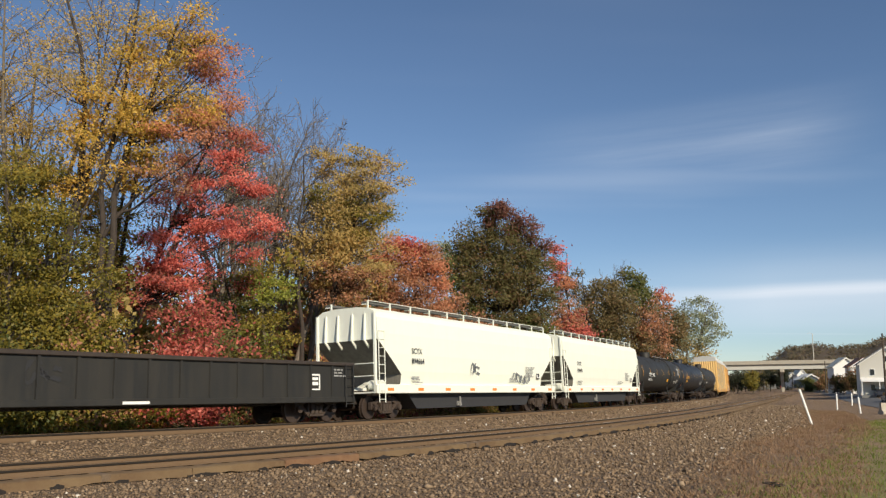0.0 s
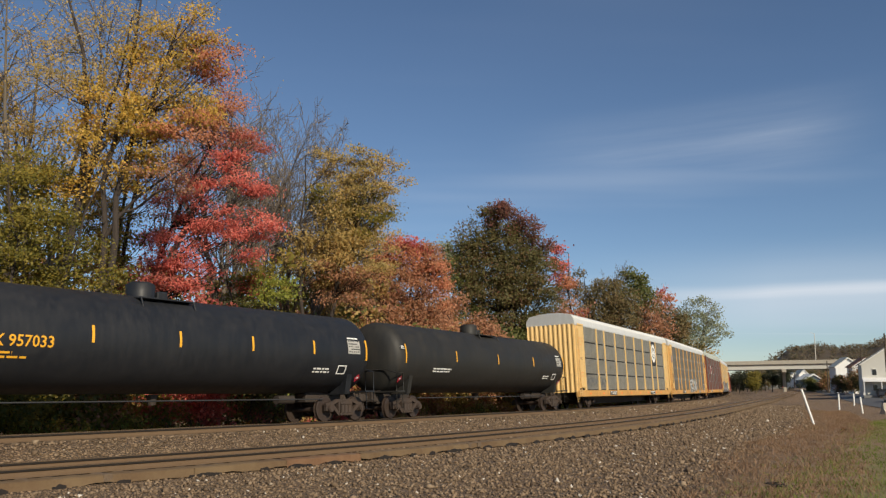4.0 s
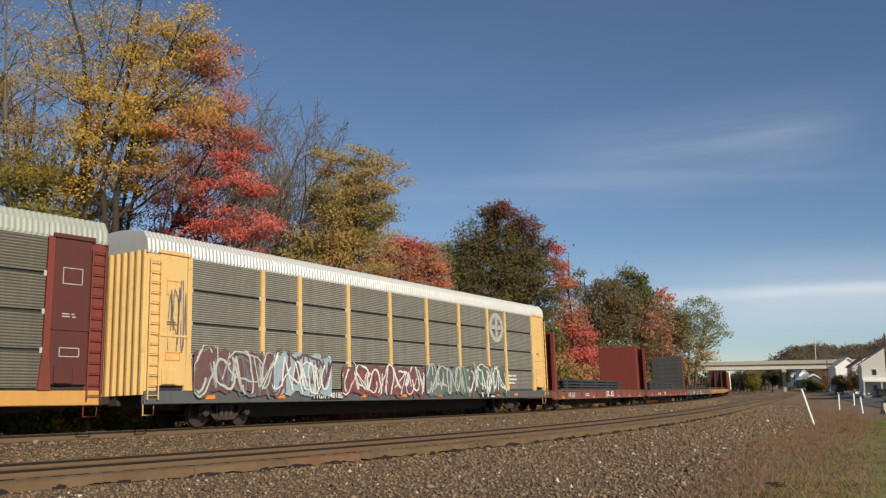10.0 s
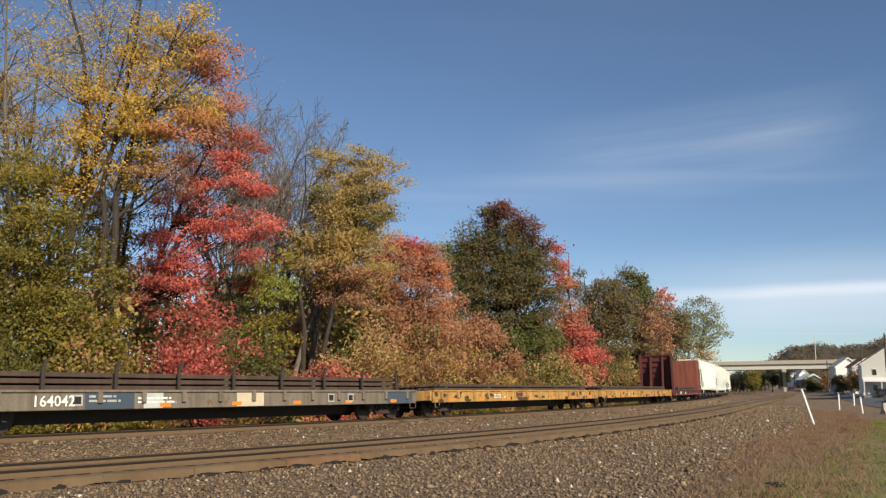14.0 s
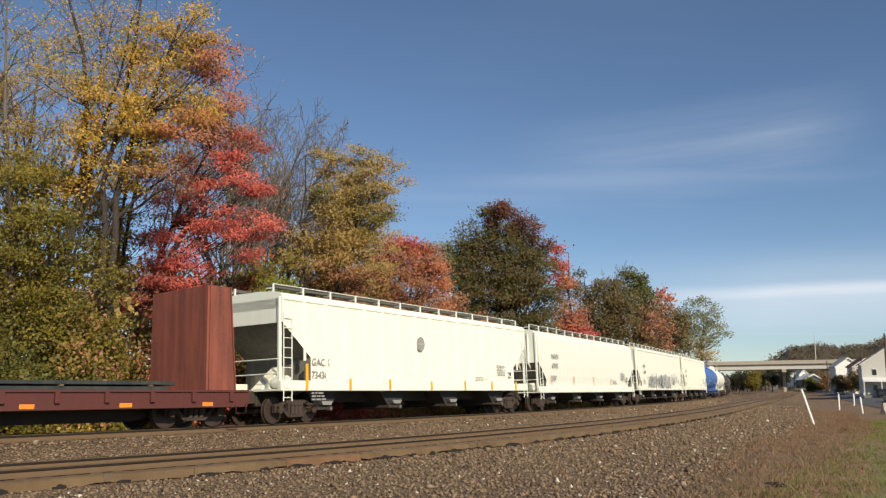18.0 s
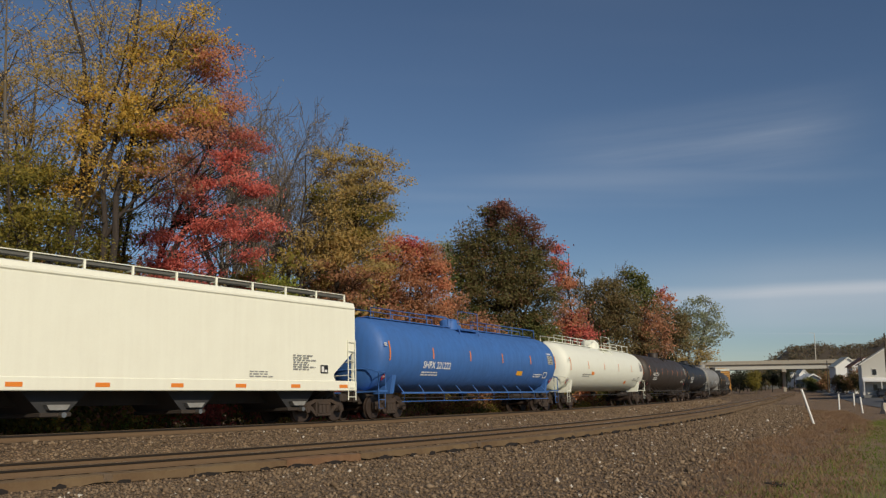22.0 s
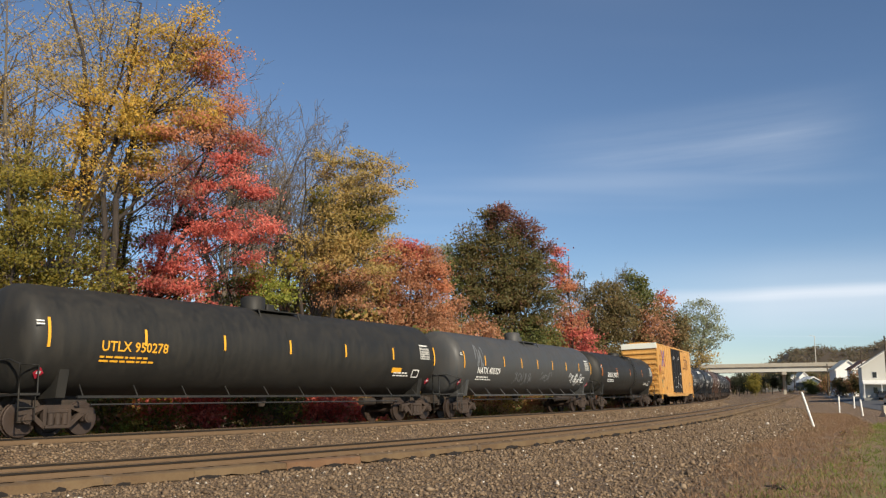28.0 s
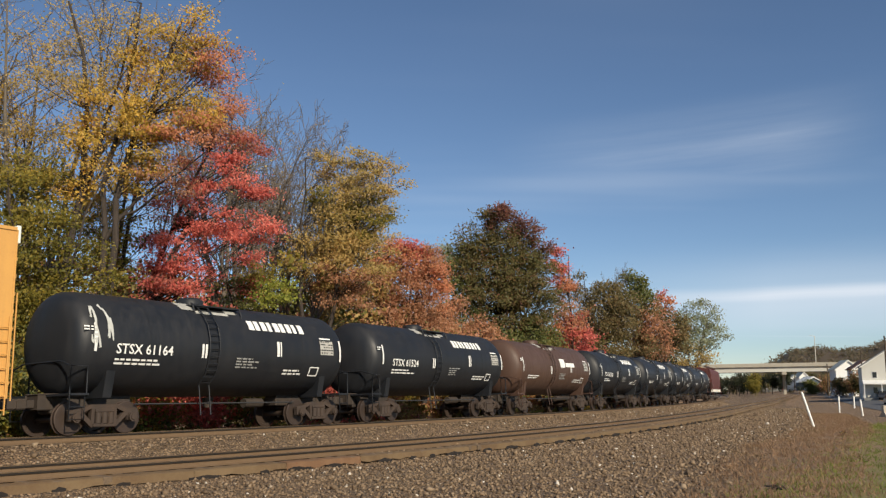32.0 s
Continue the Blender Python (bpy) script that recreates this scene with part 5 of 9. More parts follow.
def back_woods():
    """The closed wood behind the first trees: trunks and leaf clumps, too many to count."""
    nr = np.random.default_rng(9)
    tones = ["leaf_tan", "leaf_rust", "leaf_olive", "leaf_green", "leaf_orange"]
    stems = Form()
    clumps = {k: [] for k in tones}
    for i in range(470):
        s = -8 + 268 * nr.random() ** 1.15
        d = -nr.uniform(12, 40) - 0.03 * max(0, s)
        x, y, _ = spot(s, d)
        h = nr.uniform(5.5, 10.0) + (2.5 if s > 110 else 0) + (2.0 if s < 40 else 0)
        if 25 < s < 110:
            h = nr.uniform(7.0, 11.5)
        if s > 110 and d > -18:
            h *= 0.8
        z = ground_at(x, y)
        stems.tube([(x, y, z - 0.2), (x + nr.normal(0, 0.2), y + nr.normal(0, 0.2), z + h * 0.5), (x + nr.normal(0, 0.4), y + nr.normal(0, 0.4), z + h * 0.95)], [0.12, 0.08, 0.02], 4, cap=False)
        c = np.array([x, y, z + h * 0.55]) + nr.normal(0, 1, (14, 3)) * np.array([1.3, 1.3, h * 0.20])
        clumps[tones[int(nr.integers(0, 5))]].append(leaf_cloud(nr, c, 470, 0.40, (0.55, 0.55, 0.34), 0.75))
    me = stems.mesh("wood_stems")
    me.materials.append(M["bark_dark"])
    tagged(new("wood_stems", me), "grey trunks of the closed wood behind the shrubs", "woods", kind="stuff")
    for k, v in clumps.items():
        if v:
            tagged(new("wood_leaves", soup("wood_leaves", np.concatenate(v).reshape(-1, 3), 4, M[k])), "autumn leaves of the closed wood behind the shrubs", "woods", kind="stuff")


back_woods()


def leaf_litter():
    """Low growth, fallen leaves and brush on the bank beyond the far track."""
    nr = np.random.default_rng(10)
    n = 30000
    s = -25 + 150 * nr.random(n) ** 1.4
    d = -nr.uniform(3.0, 9.0, n)
    x, y, _ = spot(s, d)
    c = np.stack([x, y, ground_z(s, d) + 0.06 + np.abs(nr.normal(0, 0.16, n)) * (d < -3.4)], -1)
    P = leaf_cloud(nr, c, n, 0.11, (0.05, 0.05, 0.03))
    k = n // 2
    for i, tone in enumerate(("leaf_olive", "leaf_rust")):
        tagged(new("undergrowth", soup("undergrowth", P[i * k:(i + 1) * k].reshape(-1, 3), 4, M[tone])), "low weeds and fallen leaves on the bank", "undergrowth", kind="stuff")


leaf_litter()


# ---------------------------------------------------------------- distance: hill, bridge, village
def far_hill():
    nr = np.random.default_rng(21)
    f = Form()
    rings = []
    for d, k in ((620, 0.0), (700, 0.55), (790, 0.9), (880, 1.0), (1100, 0.8)):
        ring = []
        for i in range(60):
            px = 1228 + i * 14
            x, y = sight(px, d)
            top = 24 + 20 * float(ease(np.array(px), 1310, 1405)) + 8 * float(ease(np.array(px), 1430, 1600)) + 2.2 * math.sin(px * 0.045) + 1.5 * math.sin(px * 0.11)
            edge = float(ease(np.array(px), 1305, 1335))
            ring.append((x, y, -2 + (top * k + nr.normal(0, 0.4)) * edge))
        rings.append(ring)
    f.skin(rings, closed=False)
    hill = part("hill_slope", f, M["leaf_hill"])
    tagged(hill, "distant wooded ridge in brown autumn colours", "hill", kind="structure")
    # rounded crowns standing all over the slope
    clumps = []
    for i in range(1000):
        q = nr.uniform(0.3, 3.0)
        a, k = int(q), nr.uniform(0, 58.99)
        c, u, v = int(k), q - int(q), k - int(k)
        lo = np.array(rings[a][c]) * (1 - v) + np.array(rings[a][c + 1]) * v
        hi = np.array(rings[a + 1][c]) * (1 - v) + np.array(rings[a + 1][c + 1]) * v
        at = lo * (1 - u) + hi * u
        if at[2] < 1:
            continue
        r = nr.uniform(1.6, 3.4)
        clumps.append(leaf_cloud(nr, at[None] + nr.normal(0, 1, (8, 3)) * np.array([r, r, r * 0.45]) + np.array([0, 0, 1.2]), 40, 1.5, (0.9, 0.9, 0.6)))
    P = np.concatenate(clumps)
    tagged(new("hill_woods", soup("hill_woods", P.reshape(-1, 3), 4, M["leaf_hill"])), "brown autumn trees covering the distant ridge", "woods", kind="stuff")


far_hill()


def bridge():
    b = thing("road_bridge", "pale concrete road bridge over the railway on slim piers", "bridge", at=pose(96.6, 240, -0.3, 0, -1.1, -21))
    part("deck", Form().box(-75, 60, -5, 6, 8.0, 8.45, 0.05), M["concrete"], b)
    for yy in (-5.3, 5.9):
        part("parapet", Form().box(-75, 60, yy, yy + 0.35, 8.3, 9.35, 0.05), M["concrete"], b)
    for i, yy in enumerate((-4.6, -1.5, 1.8, 5.0)):
        # front girder pale, inner ones dark: the deck's shade is in their colour
        part("girder", Form().box(-75, 60, yy - 0.2, yy + 0.2, 7.0, 8.0).box(-75, 60, yy - 0.3, yy + 0.3, 6.95, 7.05), M["girder"] if i == 0 else M["dark"], b)
    for px in (-40.0, 0.0, 25.0):
        for yy in (0.8, 2.8, 4.8):
            part("pier", Form().box(px - 0.42, px + 0.42, yy - 0.45, yy + 0.45, -1.2, 6.2, 0.06), M["concrete"], b)
        part("pier_cap", Form().box(px - 0.6, px + 0.6, -4.9, 6.2, 6.1, 6.95, 0.08), M["concrete"], b)
    lamp = thing("street_lamp", "tall thin street lamp mast on the bridge", "street lamp", at=pose(106.6, 240 + 2.0, 8.45))
    part("mast", Form().tube([(0, 0, 0), (0, 0, 8.6)], [0.14, 0.08], 8), M["girder"], lamp)
    part("arm", Form().tube([(0, 0, 8.5), (-0.7, 0, 8.75), (-1.4, 0, 8.7)], 0.05, 6), M["girder"], lamp)
    # the wooded bank and brush seen through the openings, their shade in the darkest leaf tone
    nr = np.random.default_rng(31)
    for tone, px, w, h, d in (("leaf_olive", 1325, 4, 7, 262), ("leaf_pine", 1355, 10, 7.5, 270), ("leaf_pine", 1298, 8, 7.5, 275), ("leaf_pine", 1376, 8, 7.5, 266), ("leaf_green", 1422, 2.4, 4.0, 250)):
        x, y2 = sight(px, d)
        g = thing("roadside_tree", "small tree beyond the bridge", "tree", "trees beyond the bridge", at=pose(x, y2, ground_at(x, y2)))
        part("trunk", Form().tube([(0, 0, -0.2), (0.1, 0, h * 0.5), (0, 0.1, h * 0.9)], [0.15, 0.1, 0.03], 6), M["bark_dark"], g)
        c = np.array([0, 0, h * 0.55]) + nr.normal(0, 1, (24, 3)) * np.array([w * 0.22, 1.0, h * 0.22])
        part("crown", soup("crown", leaf_cloud(nr, c, 3500, 0.4, (0.6, 0.6, 0.5)).reshape(-1, 3), 4, M["leaf_" + tone[5:]]), None, g)


bridge()


def beyond():
    """Belt of trees closing the valley beyond the bridge, leaf tones darkened for shade."""
    nr = np.random.default_rng(41)
    stems = Form()
    P = {"dark": [], "pine": [], "hill": []}
    for i in range(46):
        px = 1225 + i * 6.2
        x, y = sight(px, nr.uniform(330, 400))
        h = nr.uniform(6.5, 9.5)
        z = ground_at(x, y)
        stems.tube([(x, y, z - 0.3), (x, y, z + h * 0.7)], [0.2, 0.08], 5, cap=False)
        c = np.array([x, y, z + h * 0.5]) + nr.normal(0, 1, (14, 3)) * np.array([1.6, 1.6, h * 0.22])
        P[("pine", "dark", "pine", "hill")[int(nr.integers(0, 4))]].append(leaf_cloud(nr, c, 600, 0.7, (0.7, 0.7, 0.6)))
    me = stems.mesh("valley_stems")
    me.materials.append(M["bark_dark"])
    tagged(new("valley_stems", me), "trunks of the tree belt beyond the bridge", "woods", kind="stuff")
    for k, v in P.items():
        tagged(new("valley_woods", soup("valley_woods", np.concatenate(v).reshape(-1, 3), 4, M["leaf_" + k])), "dark belt of trees beyond the bridge", "woods", kind="stuff")


beyond()


def house(label, px, depth, w, deep, eave, ridge, wall, turn=0.0, windows=1, door=True, storeys=2, roof="shingle", porch=False):
    """A gabled house, its gable turned to fit the camera's view; origin at the middle of its front."""
    x, y = sight(px, depth)
    z = ground_at(x, y)
    ob = thing("house", label, "house", "houses by the street", at=pose(x, y, z, 0, 0, turn))
    part("wall", Form().prism([(-w / 2, -0.3), (w / 2, -0.3), (w / 2, eave), (0, ridge), (-w / 2, eave)], "y", 0, deep), M[wall], ob)
    k = (ridge - eave) / (w / 2)
    for sgn in (-1, 1):
        part("roof", Form().prism([(0, ridge + 0.05), (sgn * (w / 2 + 0.35), eave - 0.35 * k + 0.05), (sgn * (w / 2 + 0.35), eave - 0.35 * k + 0.25), (0, ridge + 0.27)], "y", -0.35, deep + 0.35), M[roof], ob)
        part("barge_board", Form().prism([(0, ridge - 0.12), (sgn * (w / 2 + 0.36), eave - 0.36 * k - 0.12), (sgn * (w / 2 + 0.36), eave - 0.36 * k + 0.06), (0, ridge + 0.06)], "y", -0.40, -0.36), M["siding"], ob)
    for st in range(storeys):
        for i in range(windows):
            wx = (i + 0.5) / windows * w * 0.8 - w * 0.4
            wz = 0.9 + st * 2.7
            if wz + 1.3 > eave + (0.6 if abs(wx) < w * 0.25 else -0.2):
                continue
            win = part("window", Form().box(wx - 0.42, wx + 0.42, -0.05, 0.02, wz, wz + 1.2, 0.02), M["siding"], ob)
            part("pane", Form().box(wx - 0.34, wx + 0.34, -0.07, -0.05, wz + 0.08, wz + 1.12), M["glass"], win)
    if ridge - eave > 2.2:
        win = part("window", Form().box(-0.4, 0.4, -0.05, 0.02, eave + 0.3, eave + 1.4, 0.02), M["siding"], ob)
        part("pane", Form().box(-0.32, 0.32, -0.07, -0.05, eave + 0.38, eave + 1.32), M["glass"], win)
    if door:
        part("door", Form().box(w * 0.18, w * 0.18 + 0.95, -0.06, 0.02, 0.0, 2.05, 0.02), M["mark_red"], ob)
    if porch:
        part("porch_roof", Form().prism([(0.0, 3.25), (-1.9, 2.72), (-1.9, 2.5), (0.0, 2.6)], "x", -w / 2, w / 2), M["siding"], ob)
        for i in range(4):
            x = (i / 3 - 0.5) * (w - 0.3)
            part("porch_post", Form().box(x - 0.07, x + 0.07, -1.85, -1.71, -0.2, 2.55), M["siding"], ob)
        part("porch_floor", Form().box(-w / 2, w / 2, -1.9, -0.01, -0.3, 0.15), M["shingle"], ob)
    return ob


house("white two-storey gabled house with pale grey roof by the street", 1488.5, 214, 6.0, 5.5, 6.2, 8.4, "siding", -9, roof="roof_pale")
house("white gabled house with dark red-brown roof by the street", 1518, 186, 5.2, 5.0, 5.7, 7.5, "siding", -13, roof="roof_red")
house("pale grey gabled house with white trim and porch by the street", 1558.5, 150, 8.6, 10.0, 5.7, 8.6, "siding2", -23, 3, porch=True)
house("low slate-coloured building with white roof beyond the bridge", 1427, 300, 6.4, 9.0, 3.6, 5.4, "dullblue", -5, roof="siding")
house("small white house beyond the bridge", 1394, 322, 4.0, 7.0, 3.8, 5.6, "siding", -5, roof="roof_pale")
house("narrow white house beyond the bridge", 1411, 318, 3.4, 6.0, 4.6, 6.4, "siding", -5, roof="roof_pale")
house("small grey building beyond the bridge", 1362, 360, 12.0, 8.0, 4.2, 6.0, "shingle", -20, 3)


def street():
    f = Form()
    rings = []
    way = [(1660, 84), (1585, 104), (1535, 128), (1500, 155), (1470, 195), (1445, 250), (1425, 330)]
    for i, (px, dep) in enumerate(way):
        x, y = sight(px, dep)
        rings.append([(x + o * 0.9, y + o * 0.42, ground_at(x + o * 0.9, y + o * 0.42) + 0.04) for o in (-4.0, -1.5, 1.5, 4.0)])
    f.skin(rings, closed=False)
    tagged(part("street", f, M["asphalt"]), "grey asphalt street running beside the railway", "road", kind="structure")


street()


def car(label, px, depth, paint_, turn, length=4.6):
    x, y = sight(px, depth)
    ob = thing("parked_car", label, "car", "cars by the street", at=pose(x, y, ground_at(x, y) + 0.04, 0, 0, turn))
    w, L = 0.88, length / 2
    part("body", Form().prism([(-L, 0.35), (-L + 0.1, 0.25), (L - 0.1, 0.25), (L, 0.4), (L, 0.72), (L - 0.9, 0.9), (-L + 0.7, 0.92), (-L, 0.8)], "y", -w, w), M[paint_], ob)
    part("cabin", Form().prism([(-L + 0.5, 0.9), (L - 1.1, 0.9), (L - 1.75, 1.42), (-L + 1.1, 1.44)], "y", -w + 0.1, w - 0.1), M["glass"], ob)
    for sx in (-1, 1):
        for sy in (-1, 1):
            wh = part("wheel", Form().tube([(sx * (L - 0.85), sy * (w - 0.2), 0.31), (sx * (L - 0.85), sy * (w + 0.01), 0.31)], 0.31, 16), M["rubber"], ob)
            part("rim", Form().tube([(sx * (L - 0.85), sy * (w - 0.02), 0.31), (sx * (L - 0.85), sy * (w + 0.02), 0.31)], 0.18, 12), M["silvercar"], wh)
    return ob


car("dark red car parked by the street", 1512, 196, "redcar", 65, 4.2)
car("silver car parked by the street", 1560, 130, "silvercar", 70)
car("dark car parked by the street", 1545, 150, "darkcar", 70)
car("dark van parked by the street", 1470, 200, "darkcar", 70)
car("white car parked by the street", 1455, 235, "siding", 70)


for k, (px, dep, h, w, a, b) in enumerate(((1450, 228, 5.6, 4.0, "leaf_dark", "leaf_rust"), (1470, 196, 4.6, 3.2, "leaf_dark", "leaf_rust"), (1482, 186, 4.0, 3.6, "leaf_pine", "leaf_dark"), (1497, 182, 5.4, 3.6, "leaf_dark", "leaf_rust"), (1506, 178, 4.2, 3.0, "leaf_dark", "leaf_pine"), (1440, 250, 2.6, 4.0, "leaf_pine", "leaf_dark"))):
    hx, hy = sight(px, dep)
    shrub("street_bush", "dark rusty bush before the houses" if b == "leaf_rust" else "dark green bush before the houses", hx, hy, h, w, a, 2200, 0.34, 600 + k, b, 0.4, "bushes before the houses")
# dark undergrowth closing the gap between the woods and the bridge
for k, (px, dep, h, w, a, b) in enumerate(((1058, 118, 8.0, 7.0, "leaf_dark", "leaf_tan"), (1092, 128, 8.5, 7.5, "leaf_pine", "leaf_tan"), (1124, 136, 8.5, 7.0, "leaf_pine", "leaf_dark"), (1150, 150, 8.5, 7.0, "leaf_pine", "leaf_green"), (1176, 160, 8.0, 6.0, "leaf_dark", "leaf_tan"), (1108, 150, 10.0, 9.0, "leaf_tan", "leaf_dark"), (1192, 172, 8.0, 6.0, "leaf_pine", "leaf_tan"), (1206, 184, 7.5, 5.5, "leaf_dark", "leaf_tan"), (1218, 196, 7.0, 5.0, "leaf_pine", "leaf_dark"))):
    hx, hy = sight(px, dep)
    shrub("tall_shrub", "tall dark green bush behind the railway line", hx, hy, h, w, a, 5200, 0.34, 660 + k, b, 0.35)
shrub("dead_weed", "dark dead weed clump on the dry verge", 7.96, 20.57, 0.11, 0.16, "leaf_dark", 60, 0.035, 640, "leaf_rust", 0.4, "weeds on the verge")
shrub("dead_weed", "brown dead weed clump on the dry verge", 21.7, 46.5, 0.25, 0.35, "leaf_tan", 90, 0.06, 641, "leaf_rust", 0.4, "weeds on the verge")


def bollard(name, label, x, y, h, r, lean=(0, 0)):
    z = ground_at(x, y)
    ob = thing(name, label, "post", "white posts beside the line", at=pose(x, y, z))
    top = (lean[0], lean[1], h)
    part("shaft", Form().tube([(0, 0, -0.3), (0, 0, 0), tuple(c * 0.97 for c in top), top], [r, r, r, r * 0.8], 10), M["post"], ob)
    return ob


bollard("marker_post", "white marker post leaning to one side at the bed's edge", 24.2, 55.8, 2.25, 0.075, (-0.60, 0.2))
bollard("marker_post", "short upright white post in the grass", 43.9, 94.5, 1.75, 0.085)
bollard("marker_post", "short upright white post in the grass", 56.9, 118.0, 1.65, 0.10)
bollard("marker_post", "white post in the grass leaning slightly", 40.3, 82.0, 1.55, 0.085, (-0.14, 0))
block = thing("concrete_block", "grey concrete barrier block on the grass", "barrier", at=pose(42.3, 80.5, ground_at(42.3, 80.5), 0, 0, 20))
part("block", Form().prism([(-0.35, -0.1), (0.35, -0.1), (0.30, 0.25), (0.14, 0.45), (0.12, 1.05), (-0.12, 1.05), (-0.14, 0.45), (-0.30, 0.25)], "x", -1.1, 1.1), M["concrete"], block)

for px, depth, top in ((1555, 118, 9.9), (1512, 172, 9.3), (1452, 215, 8.0), (1394, 320, 9.5)):
    x, y = sight(px, depth)
    pole_ = thing("utility_pole", "dark wooden utility pole by the street", "pole", "utility poles", at=pose(x, y, ground_at(x, y)))
    part("shaft", Form().tube([(0, 0, -0.3), (0, 0, top)], [0.17, 0.11], 8), M["pole"], pole_)
    part("crossarm", Form().box(-1.1, 1.1, -0.06, 0.06, top - 1.1, top - 0.95), M["pole"], pole_)
# ---------------------------------------------------------------- the freight train
# each wagon: x along the line (its front end at -x), y < 0 the side that the viewer sees, z = 0 on the rail's top
SHARED = {}


def shared(key, make, mat):
    if key not in SHARED:
        SHARED[key] = make().mesh(key)
        SHARED[key].materials.append(M[mat])
    return SHARED[key]


def wheel_form(r):
    f = Form()
    prof = [(-0.068, 0.08), (-0.07, r - 0.09), (-0.068, r - 0.03), (-0.06, r), (0.045, r - 0.006), (0.05, r + 0.025), (0.07, r + 0.025), (0.07, r - 0.07), (0.03, r - 0.10), (0.03, 0.14), (0.07, 0.12), (0.07, 0.08)]
    n = 24
    f.skin([[(q * math.cos(k * 2 * math.pi / n), y, q * math.sin(k * 2 * math.pi / n)) for k in range(n)] for y, q in prof], smooth=False)
    return f.tube([(0, -0.16, 0), (0, 0.2, 0)], 0.085, 10)


def side_frame_form():
    """Cast side frame: top bar, dropped middle, spring group and pedestal ends."""
    f = Form().prism([(-1.08, 0.66), (-0.70, 0.72), (-0.42, 0.82), (0.42, 0.82), (0.70, 0.72), (1.08, 0.66), (1.08, 0.54), (0.72, 0.58), (0.42, 0.70), (-0.42, 0.70), (-0.72, 0.58), (-1.08, 0.54)], "y", -0.07, 0.07)
    for g in (-1, 1):
        f.box(min(g * 0.76, g * 1.08), max(g * 0.76, g * 1.08), -0.068, 0.068, 0.38, 0.56)
        f.prism([(g * 0.80, 0.56), (g * 0.64, 0.60), (g * 0.30, 0.28), (g * 0.36, 0.18)], "y", -0.066, 0.066)
        f.box(min(g * 0.30, g * 0.40), max(g * 0.30, g * 0.40), -0.075, 0.075, 0.22, 0.74)
    for k in (-0.2, 0.0, 0.2):
        f.tube([(k, -0.09, 0.30), (k, -0.09, 0.60)], 0.085, 8)
    for k in (-0.89, 0.89):
        f.tube([(k, -0.17, 0.46), (k, 0.02, 0.46)], 0.13, 12)
        f.tube([(k, -0.19, 0.46), (k, -0.16, 0.46)], 0.085, 10)
    return f.box(-0.36, 0.36, -0.15, 0.1, 0.20, 0.30, 0.02).box(-0.30, 0.30, -0.13, 0.1, 0.60, 0.70, 0.02)


def truck(parent, x, r=0.457):
    ob = part("truck", shared("truck_bolster", lambda: Form().box(-0.22, 0.22, -1.1, 1.1, 0.46, 0.70, 0.03).box(-0.9, 0.9, -0.08, 0.08, 0.30, 0.40), "truck"), None, parent, at=pose(x, 0, 0))
    sf = shared("side_frame", side_frame_form, "truck")
    part("side_frame", sf, None, ob, at=pose(0, -1.0, 0))
    part("side_frame", sf, None, ob, at=pose(0, 1.0, 0, 0, 0, 180))
    wm = shared("wheel_%d" % round(r * 1000), lambda: wheel_form(r), "wheel")
    for sx in (-0.89, 0.89):
        part("axle", shared("axle", lambda: Form().tube([(0, -0.7, 0), (0, 0.7, 0)], 0.085, 8), "wheel"), None, ob, at=pose(sx, 0, r))
        for sy in (-1, 1):
            part("wheel", wm, None, ob, at=pose(sx, sy * 0.7525, r, 0, 0, 0 if sy < 0 else 180))
    return ob


def coupler(parent, L, mat="steel", low=0.0):
    for sgn in (-1, 1):
        part("coupler", shared("coupler", lambda: Form().box(-0.75, 0.0, -0.09, 0.09, 0.76, 0.98, 0.02).box(-0.02, 0.28, -0.17, 0.17, 0.72, 1.02, 0.04).box(0.16, 0.32, -0.16, -0.03, 0.74, 1.00, 0.03).box(-0.95, -0.6, -0.32, 0.32, 0.60, 1.10, 0.03), "steel"), None, parent, at=pose(sgn * (L / 2 - 0.30), 0, 0, 0, 0, 0 if sgn > 0 else 180))


def ladder(parent, x, y, z0, z1, mat, width=0.42, along="x", step=0.34):
    """Ladder: two stiles and rungs; along: the way in which the rungs run."""
    f = Form()
    a = width / 2
    for k in (-a, a):
        p = (x + k, y) if along == "x" else (x, y + k)
        f.tube([(p[0], p[1], z0), (p[0], p[1], z1)], 0.022, 5)
    z = z0 + 0.12
    while z < z1:
        f.tube([(x - a, y, z), (x + a, y, z)] if along == "x" else [(x, y - a, z), (x, y + a, z)], 0.016, 4)
        z += step
    return part("ladder", f, M[mat], parent)


FONT_CACHE = {}


def lettering(parent, text, x, z, size, y, mat, tank=None, squeeze=1.0, name="lettering", bold=0.018):
    """Painted letters on the near side: on a flat side at y, or on a round shell (axis height, radius)."""
    key = (text, size, squeeze, bold)
    if key not in FONT_CACHE:
        cu = bpy.data.curves.new("letters", "FONT")
        cu.body, cu.size, cu.align_x, cu.resolution_u, cu.offset = text, size * 1.4, "LEFT", 2, bold * size
        ob = bpy.data.objects.new("letters", cu)
        scene.collection.objects.link(ob)
        me = bpy.data.meshes.new_from_object(ob)
        bpy.data.objects.remove(ob)
        FONT_CACHE[key] = [((v.co.x * squeeze, v.co.y)) for v in me.vertices], [tuple(q.vertices) for q in me.polygons]
    pts, faces = FONT_CACHE[key]
    return decal(parent, [(x + a, z + b) for a, b in pts], faces, y, mat, tank, name)


